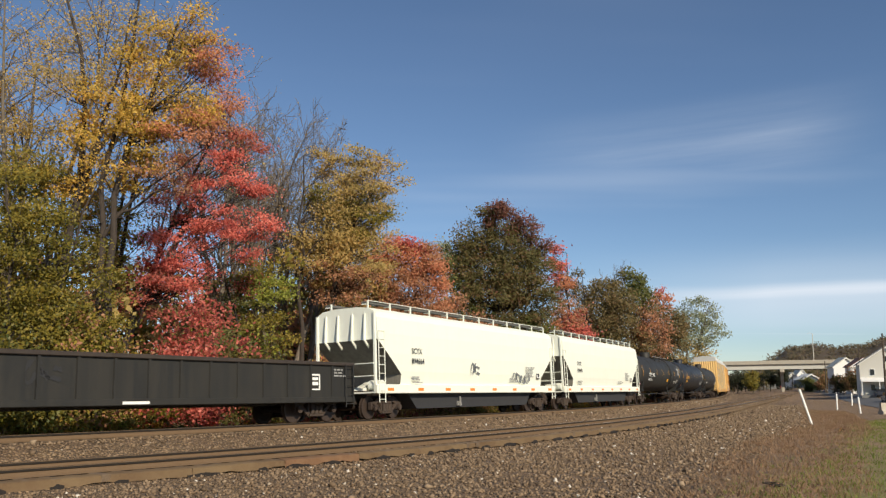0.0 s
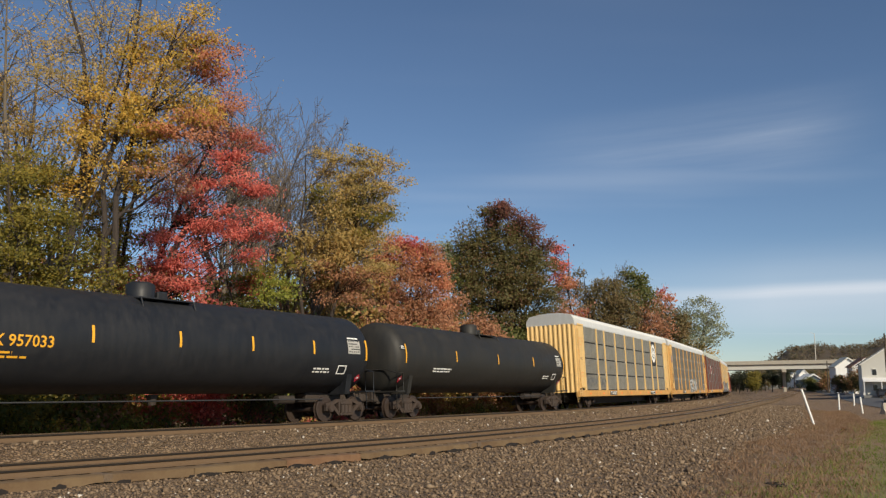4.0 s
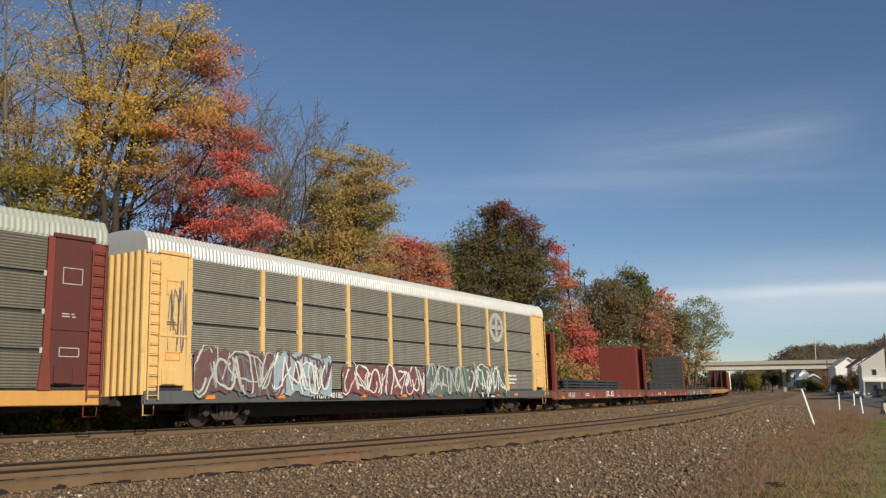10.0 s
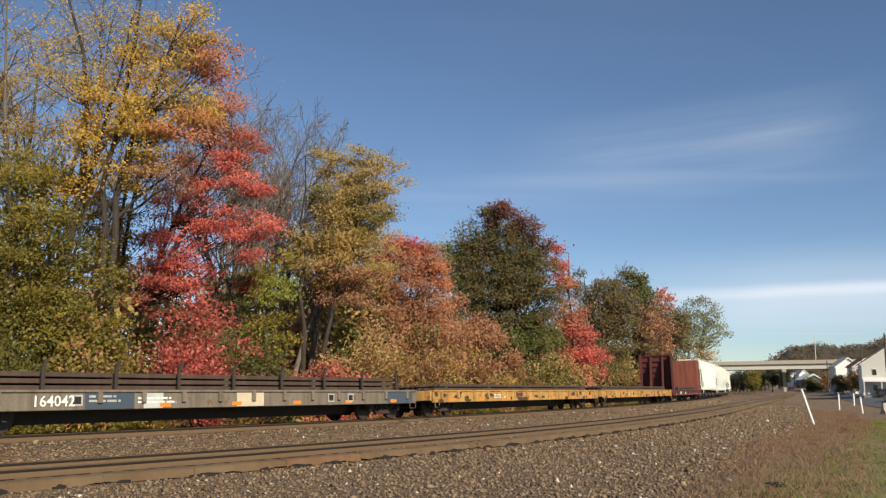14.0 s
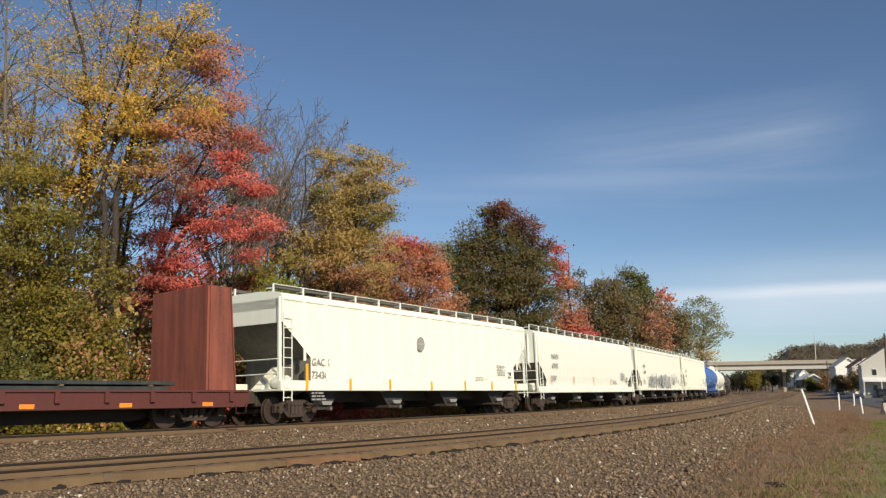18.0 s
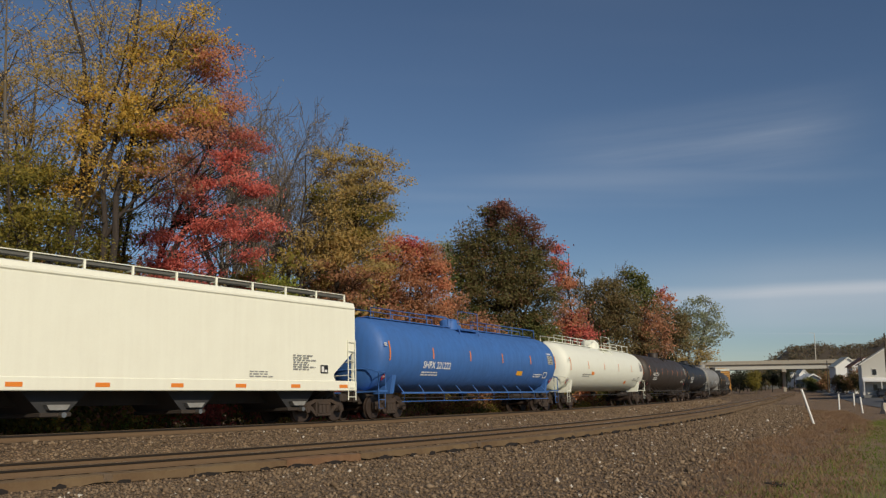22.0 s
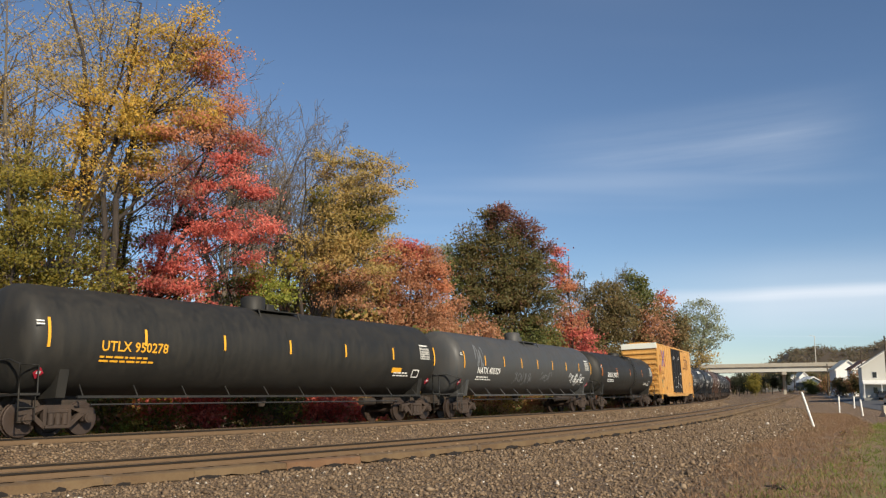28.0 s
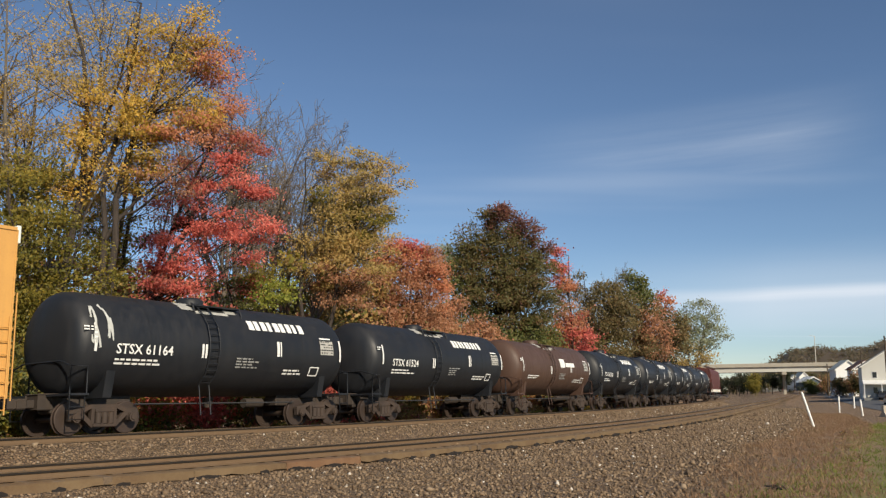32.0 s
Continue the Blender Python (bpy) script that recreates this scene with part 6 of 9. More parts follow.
def decal(parent, pts, faces, y, mat, tank=None, name="marking"):
    if tank:
        zc, r = tank
        v = []
        for a, b in pts:
            w = max(-0.98, min(0.98, (b - zc) / r))
            v.append((a, -math.sqrt(1 - w * w) * (r + 0.014), zc + w * (r + 0.014)))
    else:
        v = [(a, y - 0.008, b) for a, b in pts]
    return part(name, Form().add(v, faces), M[mat], parent)


def bars(parent, rects, y, mat, tank=None, name="marking"):
    """Plain painted patches: (x0, x1, z0, z1)."""
    if len(rects) > 1 and name in ("emblem", "emblem_cross", "placard", "reflector", "name_bar", "number_board"):
        for r in rects:
            bars(parent, [r], y, mat, tank, name)
        return None
    pts, faces = [], []
    for x0, x1, z0, z1 in rects:
        k = max(1, int((z1 - z0) / 0.12)) if tank else 1
        n = len(pts)
        for i in range(k + 1):
            z = z0 + (z1 - z0) * i / k
            pts += [(x0, z), (x1, z)]
        faces += [(n + 2 * i, n + 2 * i + 1, n + 2 * i + 3, n + 2 * i + 2) for i in range(k)]
    return decal(parent, pts, faces, y, mat, tank, name)


def small_print(parent, x, z, w, rows, y, mat, tank=None, seed=1, h=0.055):
    """Lines of writing too small to read."""
    rng = random.Random(seed)
    r = []
    for i in range(rows):
        xx = x
        end = x + w * rng.uniform(0.6, 1.0)
        while xx < end:
            k = rng.uniform(0.10, 0.30)
            r.append((xx, min(end, xx + k), z - i * h * 2.0 - h, z - i * h * 2.0))
            xx += k + 0.05
    return bars(parent, r, y, mat, tank)


def scrawl(parent, x0, x1, z0, z1, mat, seed, width=0.06, y=-1.6, tank=None, loops=10, name="graffiti"):
    """Spray-painted loops and strokes."""
    rng = random.Random(seed)
    pts, faces = [], []
    for k in range(loops):
        cx = x0 + (x1 - x0) * (k + 0.5) / loops
        w, h = (x1 - x0) / loops * rng.uniform(0.4, 0.75), (z1 - z0) * rng.uniform(0.28, 0.5)
        cz = (z0 + z1) / 2 + rng.uniform(-0.12, 0.12) * (z1 - z0)
        a0, sweep = rng.uniform(0, 6.28), rng.uniform(2.6, 6.5)
        turn = rng.choice((-1, 1))
        path = []
        m = 14
        for i in range(m + 1):
            a = a0 + turn * sweep * i / m
            q = 1 + 0.35 * math.sin(2 * a + k)
            path.append((cx + math.cos(a) * w * q, cz + math.sin(a) * h * q))
        if k % 2:
            # an angular stroke that darts up and down
            knots = [(cx + rng.uniform(-1.1, 1.1) * w, cz + (h * rng.uniform(0.5, 1.0) * (1 if j % 2 else -1))) for j in range(rng.choice((3, 4)))]
            path = []
            for i in range(m + 1):
                u = i / m * (len(knots) - 1)
                j = min(int(u), len(knots) - 2)
                v = u - j
                v = v * v * (3 - 2 * v)
                path.append((knots[j][0] * (1 - v) + knots[j + 1][0] * v, knots[j][1] * (1 - v) + knots[j + 1][1] * v))
        n = len(pts)
        for i, p in enumerate(path):
            e, b = path[min(i + 1, m)], path[max(i - 1, 0)]
            d = math.hypot(e[0] - b[0], e[1] - b[1]) or 1
            nx, nz = -(e[1] - b[1]) / d, (e[0] - b[0]) / d
            ww = width * rng.uniform(0.35, 0.6)
            for sg in (-1, 1):
                pts.append((min(x1, max(x0, p[0] + nx * ww * sg)), min(z1, max(z0, p[1] + nz * ww * sg))))
        faces += [(n + 2 * i, n + 2 * i + 1, n + 2 * i + 3, n + 2 * i + 2) for i in range(m)]
    return tagged(decal(parent, pts, faces, y, mat, tank, name), kind="stuff")


def blobs(parent, x0, x1, z0, z1, mat, seed, n, y, name="graffiti"):
    """Filled, swollen letter shapes side by side."""
    rng = random.Random(seed)
    pts, faces = [], []
    w = (x1 - x0) / n
    for k in range(n):
        cx = x0 + w * (k + 0.5)
        m = 14
        i0 = len(pts)
        cz = (z0 + z1) / 2
        for i in range(m):
            a = 2 * math.pi * i / m
            q = 1 / max(abs(math.cos(a)), abs(math.sin(a))) ** 0.7 * rng.uniform(0.72, 1.05)
            pts.append((min(x1, max(x0, cx + math.cos(a) * w * 0.80 * q + 0.12 * math.sin(a))), min(z1, max(z0, cz + math.sin(a) * (z1 - z0) * 0.46 * q))))
        faces.append(tuple(range(i0, i0 + m)))
    # neighbours overlap: each shape lies a little in front of the one before
    for k in range(n):
        part(name, Form().add([(a, y - 0.006 - 0.0006 * k, b) for a, b in pts[k * 14:k * 14 + 14]], [tuple(range(14))]), M[mat], parent)


def mural(parent, x0, x1, z0, z1, fill, line, light, seed, n, y=-1.60):
    """A painted word too wild to read: filled shapes, dark outlines, light strokes."""
    blobs(parent, x0, x1, z0, z1, fill, seed, n, y)
    scrawl(parent, x0, x1, z0, z1, line, seed + 1, 0.10, y - 0.016, None, n)
    scrawl(parent, x0 + 0.1, x1 - 0.1, z0 + 0.1, z1 - 0.1, line, seed + 2, 0.07, y - 0.019, None, int(n * 2.2))
    scrawl(parent, x0 + 0.1, x1 - 0.1, z0 + 0.15, z1 - 0.1, light, seed + 3, 0.08, y - 0.023, None, int(n * 1.8))
    scrawl(parent, x0, x1, z0 + 0.02, z1, light, seed + 5, 0.055, y - 0.026, None, int(n * 1.2))


def disc(parent, x, z, r, y, mat, inner=0.0, n=28, name="emblem"):
    pts, faces = [], []
    for k in range(n):
        a = 2 * math.pi * k / n
        pts += [(x + math.cos(a) * r, z + math.sin(a) * r), (x + math.cos(a) * inner, z + math.sin(a) * inner)]
    faces = [(2 * k, 2 * k + 1, (2 * k + 3) % (2 * n), (2 * k + 2) % (2 * n)) for k in range(n)]
    if inner == 0:
        faces = [tuple(2 * k for k in range(n))]
    return decal(parent, pts, faces, y, mat, None, name)


# ---------------------------------------------------------------- tank wagons
def tank_car(label, L, mat, r=1.50, zc=2.56, marks="mark_white", stripes="mark_yellow", number="", bulk=0, rail_top=False, side_walk=False, dome=0.0, seed=1, band=False, side_ladder=None, nx=0.16, short=False, num_mat=None, num_size=0.30, stripe_n=6, platform_mat=None, num_z=-0.32):
    car_ = thing("tank_car", label, "tank car", "wagons of the train")
    half = L / 2 - 0.74
    n = 40
    rings = []
    head = [(0.0, 1.0), (0.25, 0.985), (0.42, 0.93), (0.56, 0.82), (0.68, 0.62), (0.75, 0.36), (0.78, 0.02)]
    xs = [(-half + 0.75 - d, k) for d, k in reversed(head)] + [(half - 0.75 + d, k) for d, k in head]
    for x, k in xs:
        rings.append([(x, -math.cos(a) * r * k, zc + math.sin(a) * r * k) for a in [2 * math.pi * i / n for i in range(n)]])
    shell = part("tank_shell", Form().skin(rings, cap=True), M[mat], car_)
    for k in range(1, 6):
        x = -half + 0.9 + k * (2 * half - 1.8) / 6
        part("weld_band", Form().skin([[(x + dx, -math.cos(a) * (r + 0.006), zc + math.sin(a) * (r + 0.006)) for a in [2 * math.pi * i / n for i in range(n)]] for dx in (-0.035, 0.035)]), M[mat], shell)
    # manway, its platform and grabs
    pm = platform_mat or mat
    dz = zc + r
    part("manway", Form().tube([(dome - 0.35, 0, dz - 0.15), (dome - 0.35, 0, dz + (0.12 if short else 0.38)), (dome - 0.35, 0, dz + (0.20 if short else 0.46))], [0.42, 0.45, 0.32], 20), M[pm], car_)
    if not short:
        part("valve_housing", Form().box(dome + 0.15, dome + 0.55, -0.22, 0.22, dz - 0.08, dz + 0.22, 0.04), M[pm], car_)
    plat = part("platform", Form().box(dome - 1.0, dome + 1.0, -0.95, -0.48, dz - 0.16, dz - 0.12).box(dome - 1.0, dome + 1.0, 0.48, 0.95, dz - 0.16, dz - 0.12), M[pm], car_)
    for x in (dome - 0.98, dome + 0.98):
        part("bracket", Form().tube([(x, -0.92, dz - 0.14), (x, -1.05, dz - 0.45)], 0.03, 5), M[pm], plat)
    if rail_top:
        f = Form()
        for y in (-0.45, 0.45):
            f.tube([(-half + 0.9, y, dz + 0.10), (-half + 0.9, y, dz + 0.42), (dome - 1.2, y, dz + 0.42), (dome - 1.2, y, dz + 0.05)], 0.024, 5)
            f.tube([(dome + 1.1, y, dz + 0.10), (dome + 1.1, y, dz + 0.42), (half - 0.9, y, dz + 0.42), (half - 0.9, y, dz + 0.05)], 0.024, 5)
            for i in range(12):
                x = -half + 0.9 + i * (2 * half - 1.8) / 11
                f.tube([(x, y, dz - 0.06), (x, y, dz + 0.42)], 0.018, 4)
            f.tube([(dome - 1.0, y * 2, dz - 0.1), (dome - 1.0, y * 2, dz + 0.75), (dome + 1.0, y * 2, dz + 0.75), (dome + 1.0, y * 2, dz - 0.1)], 0.024, 5)
        part("top_railing", f, M[pm], car_)
        part("running_board", Form().box(-half + 0.9, half - 0.9, -0.28, 0.28, dz + 0.02, dz + 0.06), M[pm], car_)
    # stub sills, bolsters, end platforms with grab irons
    for sgn in (-1, 1):
        part("stub_sill", Form().box(sgn * (L / 2 - 3.4), sgn * (L / 2 - 0.55), -0.30, 0.30, 0.72, 1.12, 0.03), M["steel"], car_)
        part("saddle", Form().prism([(-1.15, 1.0), (1.15, 1.0), (1.30, 1.75), (0.9, 1.32), (0, 1.15), (-0.9, 1.32), (-1.30, 1.75)], "x", sgn * (L / 2 - 2.05) - 0.14, sgn * (L / 2 - 2.05) + 0.14), M[mat], car_)
        e = sgn * (L / 2 - 0.75)
        plat = part("end_platform", Form().box(min(e, e - sgn * 0.55), max(e, e - sgn * 0.55), -1.45, 1.45, 1.06, 1.12), M[pm], car_)
        f = Form()
        for y in (-1.4, 1.4):
            f.tube([(e, y, 1.1), (e, y, 1.85), (e - sgn * 0.5, y, 1.85), (e - sgn * 0.5, y, 1.1)], 0.024, 5)
            f.tube([(e, y, 1.1), (e, y, 0.42), (e - sgn * 0.45, y, 0.42), (e - sgn * 0.45, y, 1.1)], 0.022, 5)
            f.tube([(e, y, 0.75), (e - sgn * 0.45, y, 0.75)], 0.018, 4)
        f.tube([(e, -1.4, 1.85), (e, -0.9, 2.0), (e, 0.9, 2.0), (e, 1.4, 1.85)], 0.024, 5)
        part("end_railing", f, M[pm], plat)
    # brake gear below
    part("brake_rod", Form().tube([(-half + 2.4, -0.9, 0.82), (half - 2.4, -0.9, 0.82)], 0.025, 5), M["dark"], car_)
    part("brake_cylinder", Form().tube([(half - 4.4, -0.5, 0.82), (half - 3.6, -0.5, 0.82)], 0.16, 10), M["steel"], car_)
    part("outlet", Form().tube([(0.2, 0, zc - r - 0.02), (0.2, 0, zc - r - 0.35)], [0.2, 0.12], 10), M["steel"], car_)
    if side_walk:
        f = Form().box(-half + 1.6, half - 1.6, -1.50, -1.44, 0.98, 1.05)
        if mat in ("blue", "brownblack"):
            f.tube([(-half + 1.6, -1.46, 0.66), (half - 1.6, -1.46, 0.66)], 0.02, 5)
        for i in range(10):
            x = -half + 1.8 + i * (2 * half - 3.6) / 9
            f.tube([(x, -1.46, 0.66 if mat in ("blue", "brownblack") else 0.96), (x, -1.46, 1.0), (x + 0.1, -1.1, 1.35)], 0.022, 4)
        part("side_rail", f, M[pm], car_)
    if side_ladder is not None:
        f = Form()
        for k in (-0.2, 0.2):
            f.tube([(side_ladder + k, -math.sin(a) * (r + 0.09), zc - math.cos(a) * (r + 0.09)) for a in [0.75 + 0.25 * i for i in range(9)]], 0.025, 5)
        for i in range(14):
            a = 0.8 + i * 0.145
            f.tube([(side_ladder - 0.2, -math.sin(a) * (r + 0.09), zc - math.cos(a) * (r + 0.09)), (side_ladder + 0.2, -math.sin(a) * (r + 0.09), zc - math.cos(a) * (r + 0.09))], 0.017, 4)
        f.tube([(side_ladder - 0.2, -r * 0.72, zc - r * 0.78), (side_ladder - 0.2, -1.2, 0.45)], 0.025, 5)
        f.tube([(side_ladder + 0.2, -r * 0.72, zc - r * 0.78), (side_ladder + 0.2, -1.2, 0.45)], 0.025, 5)
        part("ladder", f, M[pm], car_)
    # reflectors and writing
    T = (zc, r)
    if stripes:
        for i in range(stripe_n):
            x = -half + 0.62 + i * (2 * half - 1.2) / (stripe_n - 1)
            hh = 0.78 if i in (0, stripe_n - 1) else 0.48
            bars(car_, [(x, x + 0.085, zc - 0.05 - hh / 2 + 0.15, zc - 0.05 + hh / 2 + 0.15)], 0, stripes, T, "reflector")
    if number:
        lettering(car_, number, -half + nx * 2 * half, zc + num_z, num_size, 0, num_mat or marks, T)
    small_print(car_, -half + nx * 2 * half, zc + num_z - 0.14, 1.9, 2, 0, num_mat or marks, T, seed)
    small_print(car_, half - 3.4, zc - 0.62, 1.2, 2, 0, marks, T, seed + 3)
    bars(car_, [(half - 1.62, half - 0.92, zc - 0.06, zc + 0.44)], 0, "mark_worn" if marks == "mark_white" else "mark_grey", T, "data_panel")
    bars(car_, [(half - 1.57 + 0.13 * j, half - 1.50 + 0.13 * j + 0.04 * (i % 2), zc - 0.01 + i * 0.10, zc + 0.035 + i * 0.10) for i in range(5) for j in range(5) if (i * 3 + j * 2 + seed) % 7], 0, "mark_black" if marks == "mark_white" else "mark_worn", (zc, r + 0.004), "panel_print")
    bars(car_, [(half - 1.6, half - 1.0, zc + 0.50, zc + 0.55)], 0, marks, T, "panel_title")
    small_print(car_, -half + 0.30, zc + 0.40, 0.30, 2, 0, marks, T, seed + 6, 0.04)
    bars(car_, [(half - 2.1, half - 1.62, zc - 0.82, zc - 0.78), (half - 2.1, half - 1.62, zc - 0.54, zc - 0.50), (half - 2.1, half - 2.05, zc - 0.8, zc - 0.5), (half - 1.67, half - 1.62, zc - 0.8, zc - 0.5)], 0, marks, T, "placard")
    if not short:
        for px_, pz_ in ((half - 0.75, zc - 0.95), (-half + 0.6, zc - 0.95)):
            q = 0.15
            decal(car_, [(px_ - q, pz_), (px_, pz_ - q), (px_ + q, pz_), (px_, pz_ + q)], [(0, 1, 2, 3)], 0, "signal_red", (zc, r), "hazard_placard")
            decal(car_, [(px_ - 0.06, pz_ - 0.02), (px_ + 0.06, pz_ - 0.02), (px_ + 0.06, pz_ + 0.05), (px_ - 0.06, pz_ + 0.05)], [(0, 1, 2, 3)], 0, "mark_white", (zc, r + 0.004), "placard_print")
    for x in (-L / 2 + 2.05, L / 2 - 2.05):
        truck(car_, x)
    coupler(car_, L)
    return car_


# ---------------------------------------------------------------- covered hoppers
def hopper_car(label, L, mat, top=4.45, sill=1.02, number="", ribs=0, gates=4, gate_mat="lightgrey", end_mat=None, cut=1.55, cutz=2.75, sill_mat=None, marks="mark_black", stripes=None, rounded=True, seed=1, sill_stripes=True, nz=3.15, num_size=0.30, num_x=None, bottom_stripes=()):
    car_ = thing("covered_hopper", label, "hopper car", "wagons of the train")
    b = L / 2 - 0.78
    w = 1.58
    if rounded:
        prof = [(1.46, sill + 0.34), (1.54, 1.9), (w, 2.6), (w, 3.4), (1.54, top - 0.42), (1.40, top - 0.16), (1.15, top - 0.02), (0.6, top + 0.05), (0, top + 0.07)]
    else:
        prof = [(1.56, sill + 0.02), (1.56, 2.6), (1.56, top - 0.22), (1.50, top - 0.08), (1.2, top), (0.6, top + 0.05), (0, top + 0.07)]
    py, pz = [p[0] for p in prof], [p[1] for p in prof]
    low = cutz - cut * 0.78
    side_z = sorted(set(z for z in pz[:-4] if z < top - 0.3) | {cutz, low, low - 0.002})
    prof = [(float(np.interp(z, pz, py)), z) for z in side_z] + [p for p in prof if p[1] >= top - 0.3]
    cross = [(-y, z) for y, z in prof] + [(y, z) for y, z in reversed(prof[:-1])]

    def reach(z):
        """Half length of the shell at a height: the lower corners are cut away for the end platforms."""
        if z >= cutz:
            return b - 0.06
        return b - 0.06 - cut * min(1.0, (cutz - z) / (cutz - low))

    cols = []
    f = Form()
    m = 24
    for i in range(m + 1):
        t = -1 + 2 * i / m
        cols.append([(t * reach(z), y, z) for y, z in cross])
    f.skin(cols, closed=False, smooth=False)
    n = len(prof)
    body = part("hopper_body", f, M[mat], car_)
    for c in (cols[0], cols[-1]):
        f = Form()
        # end sheets between the two sides, level by level
        k = len(c)
        lower, upper = [], []
        for q in range(n - 1):
            if q + 1 < k - 2 - q:
                (upper if c[q][2] >= cutz - 0.01 else lower).append((q, q + 1, k - 2 - q, k - 1 - q))
        def sheet(faces):
            used = sorted({i for q in faces for i in q})
            return Form().add([c[i] for i in used], [tuple(used.index(i) for i in q) for q in faces])

        # lower slope coloured dark to stand for the shade it lies in
        part("end_slope", sheet(lower), M["slope_shade"], car_, "sloping end sheet darkened for its shade")
        part("end_bulkhead", sheet(upper), M[end_mat or mat], car_, "upright end sheet above the slope")
        if rounded:
            # stiffeners standing on the end sheet and running down onto the slope
            g = 1 if c[0][0] > 0 else -1
            xe = g * (b - 0.06)
            for y in (-0.98, -0.36, 0.36, 0.98):
                part("end_stiffener", Form().prism([(xe, top - 0.22), (xe + g * 0.05, top - 0.22), (xe + g * 0.13, cutz - 0.02), (xe - g * 0.22, cutz - 0.34), (xe - g * 0.24, cutz - 0.22)], "y", y - 0.025, y + 0.025), M[mat], car_)
    for sgn in (-1, 1):
        e = sgn * (b - 0.06 - cut)
        part("slope_sheet", Form().prism([(e + sgn * 0.02, sill + 0.1), (e + sgn * cut * 0.75, sill + 0.1), (e + sgn * 0.02, low - 0.25)], "y", -0.25, 0.25), M[mat], car_)
        part("air_tank", Form().tube([(e + sgn * 0.55, -0.95, sill + 0.35), (e + sgn * 0.55, -0.35, sill + 0.35)], 0.22, 12), M[end_mat or mat], car_)
    # end frames: corner posts, end sheet, platform
    em = end_mat or mat
    for sgn in (-1, 1):
        e = sgn * b
        for y in (-1.44, 1.44):
            part("corner_post", Form().box(min(e, e - sgn * 0.12), max(e, e - sgn * 0.12), y - 0.05, y + 0.05, sill, top - 0.2, 0.01), M[em], car_)
        if not rounded:
            part("end_sheet", Form().box(min(e - sgn * 0.10, e - sgn * 0.06), max(e - sgn * 0.10, e - sgn * 0.06), -1.40, 1.40, cutz + (top - cutz) * 0.45, top - 0.25), M[em], car_)
        part("end_platform", Form().box(min(e, e - sgn * 1.0), max(e, e - sgn * 1.0), -1.5, 1.5, sill + 0.02, sill + 0.08), M[em], car_)
        part("bolster", Form().prism([(-1.35, sill + 0.05), (1.35, sill + 0.05), (0.4, 0.72), (-0.4, 0.72)], "x", sgn * (L / 2 - 2.1) - 0.2, sgn * (L / 2 - 2.1) + 0.2), M["steel"], car_)
        f = Form()
        for z in (1.7, 2.2):
            f.tube([(e, -1.4, z), (e, 1.4, z)], 0.022, 5)
        part("grab_iron", f, M[em], car_)
        ladder(car_, e - sgn * 0.30, -1.60, sill - 0.35, cutz + 0.35, em)
    # side sill
    for sy in (-1, 1):
        y0, y1 = (-1.58, -1.44) if sy < 0 else (1.44, 1.58)
        part("side_sill", Form().box(-b, b, y0, y1, sill, sill + 0.36, 0.02), M[sill_mat or mat], car_)
    part("centre_sill", Form().box(-L / 2 + 0.6, L / 2 - 0.6, -0.28, 0.28, 0.72, 1.15), M["steel"], car_)
    # roof walk
    f, boards = Form(), Form()
    for y in (-0.92, 0.92):
        for q in (-0.12, -0.04, 0.04, 0.12):
            boards.box(-b + 0.1, b - 0.1, y + q - 0.012, y + q + 0.012, top + 0.17, top + 0.27)
        k = int(2 * b / 1.5)
        for i in range(k + 1):
            x = -b + 0.12 + i * (2 * b - 0.24) / k
            f.box(x - 0.014, x + 0.014, y - 0.16, y + 0.14, top + 0.13, top + 0.17).box(x - 0.032, x + 0.032, y - 0.19, y - 0.14, top - 0.12, top + 0.29)
    f.tube([(-b + 0.1, -1.10, top + 0.29), (b - 0.1, -1.10, top + 0.29)], 0.016, 5)
    walkway = part("roof_walk", f, M[em], car_, "roof walkway on brackets")
    part("grating", boards, M["walkgrey"], walkway, "dark steel grating")
    for i in range(4):
        x = -b * 0.72 + i * b * 0.48
        part("roof_hatch", Form().box(x - 1.1, x + 1.1, -0.3, 0.3, top + 0.05, top + 0.17, 0.03), M[em], car_)
    if ribs:
        for i in range(1, ribs):
            x = -b + i * 2 * b / ribs
            lo = sill + 0.36 if abs(x) < b - cut - 0.1 else cutz - (b - 0.15 - abs(x)) / cut * (cutz - sill - 0.36) + 0.1
            if lo < top - 0.4:
                part("side_post", Form().box(x - 0.05, x + 0.05, -1.625, -1.545, max(lo, sill + 0.3), top - 0.2, 0.015), M[mat], body)
    # outlet gates
    if gates:
        for i in range(gates):
            x = (i - (gates - 1) / 2) * (2 * b - 5.6) / max(1, gates - 1)
            g = part("hopper_outlet", Form().prism([(x - 1.05, sill + 0.1), (x + 1.05, sill + 0.1), (x + 0.38, 0.52), (x - 0.38, 0.52)], "y", -1.1, 1.1), M["dark"], car_)
            part("outlet_gate", Form().box(x - 0.45, x + 0.45, -1.2, 1.2, 0.42, 0.54, 0.02), M["steel"], g)
            part("gate_bracket", Form().prism([(x - 0.34, 0.74), (x + 0.34, 0.74), (x + 0.24, 0.60), (x - 0.24, 0.60)], "y", -1.30, -1.12), M[gate_mat], g)
            part("gate_capstan", Form().tube([(x + 0.12, -1.38, 0.47), (x + 0.12, -1.15, 0.47)], 0.075, 10), M["tread"], g)
    else:
        # belly given the dark tone so its colour carries the shade below the sill
        part("hopper_belly", Form().prism([(-b + 2.6, sill + 0.1), (b - 2.6, sill + 0.1), (b - 3.4, 0.36), (-b + 3.4, 0.36)], "y", -1.25, 1.25), M["dark"], car_)
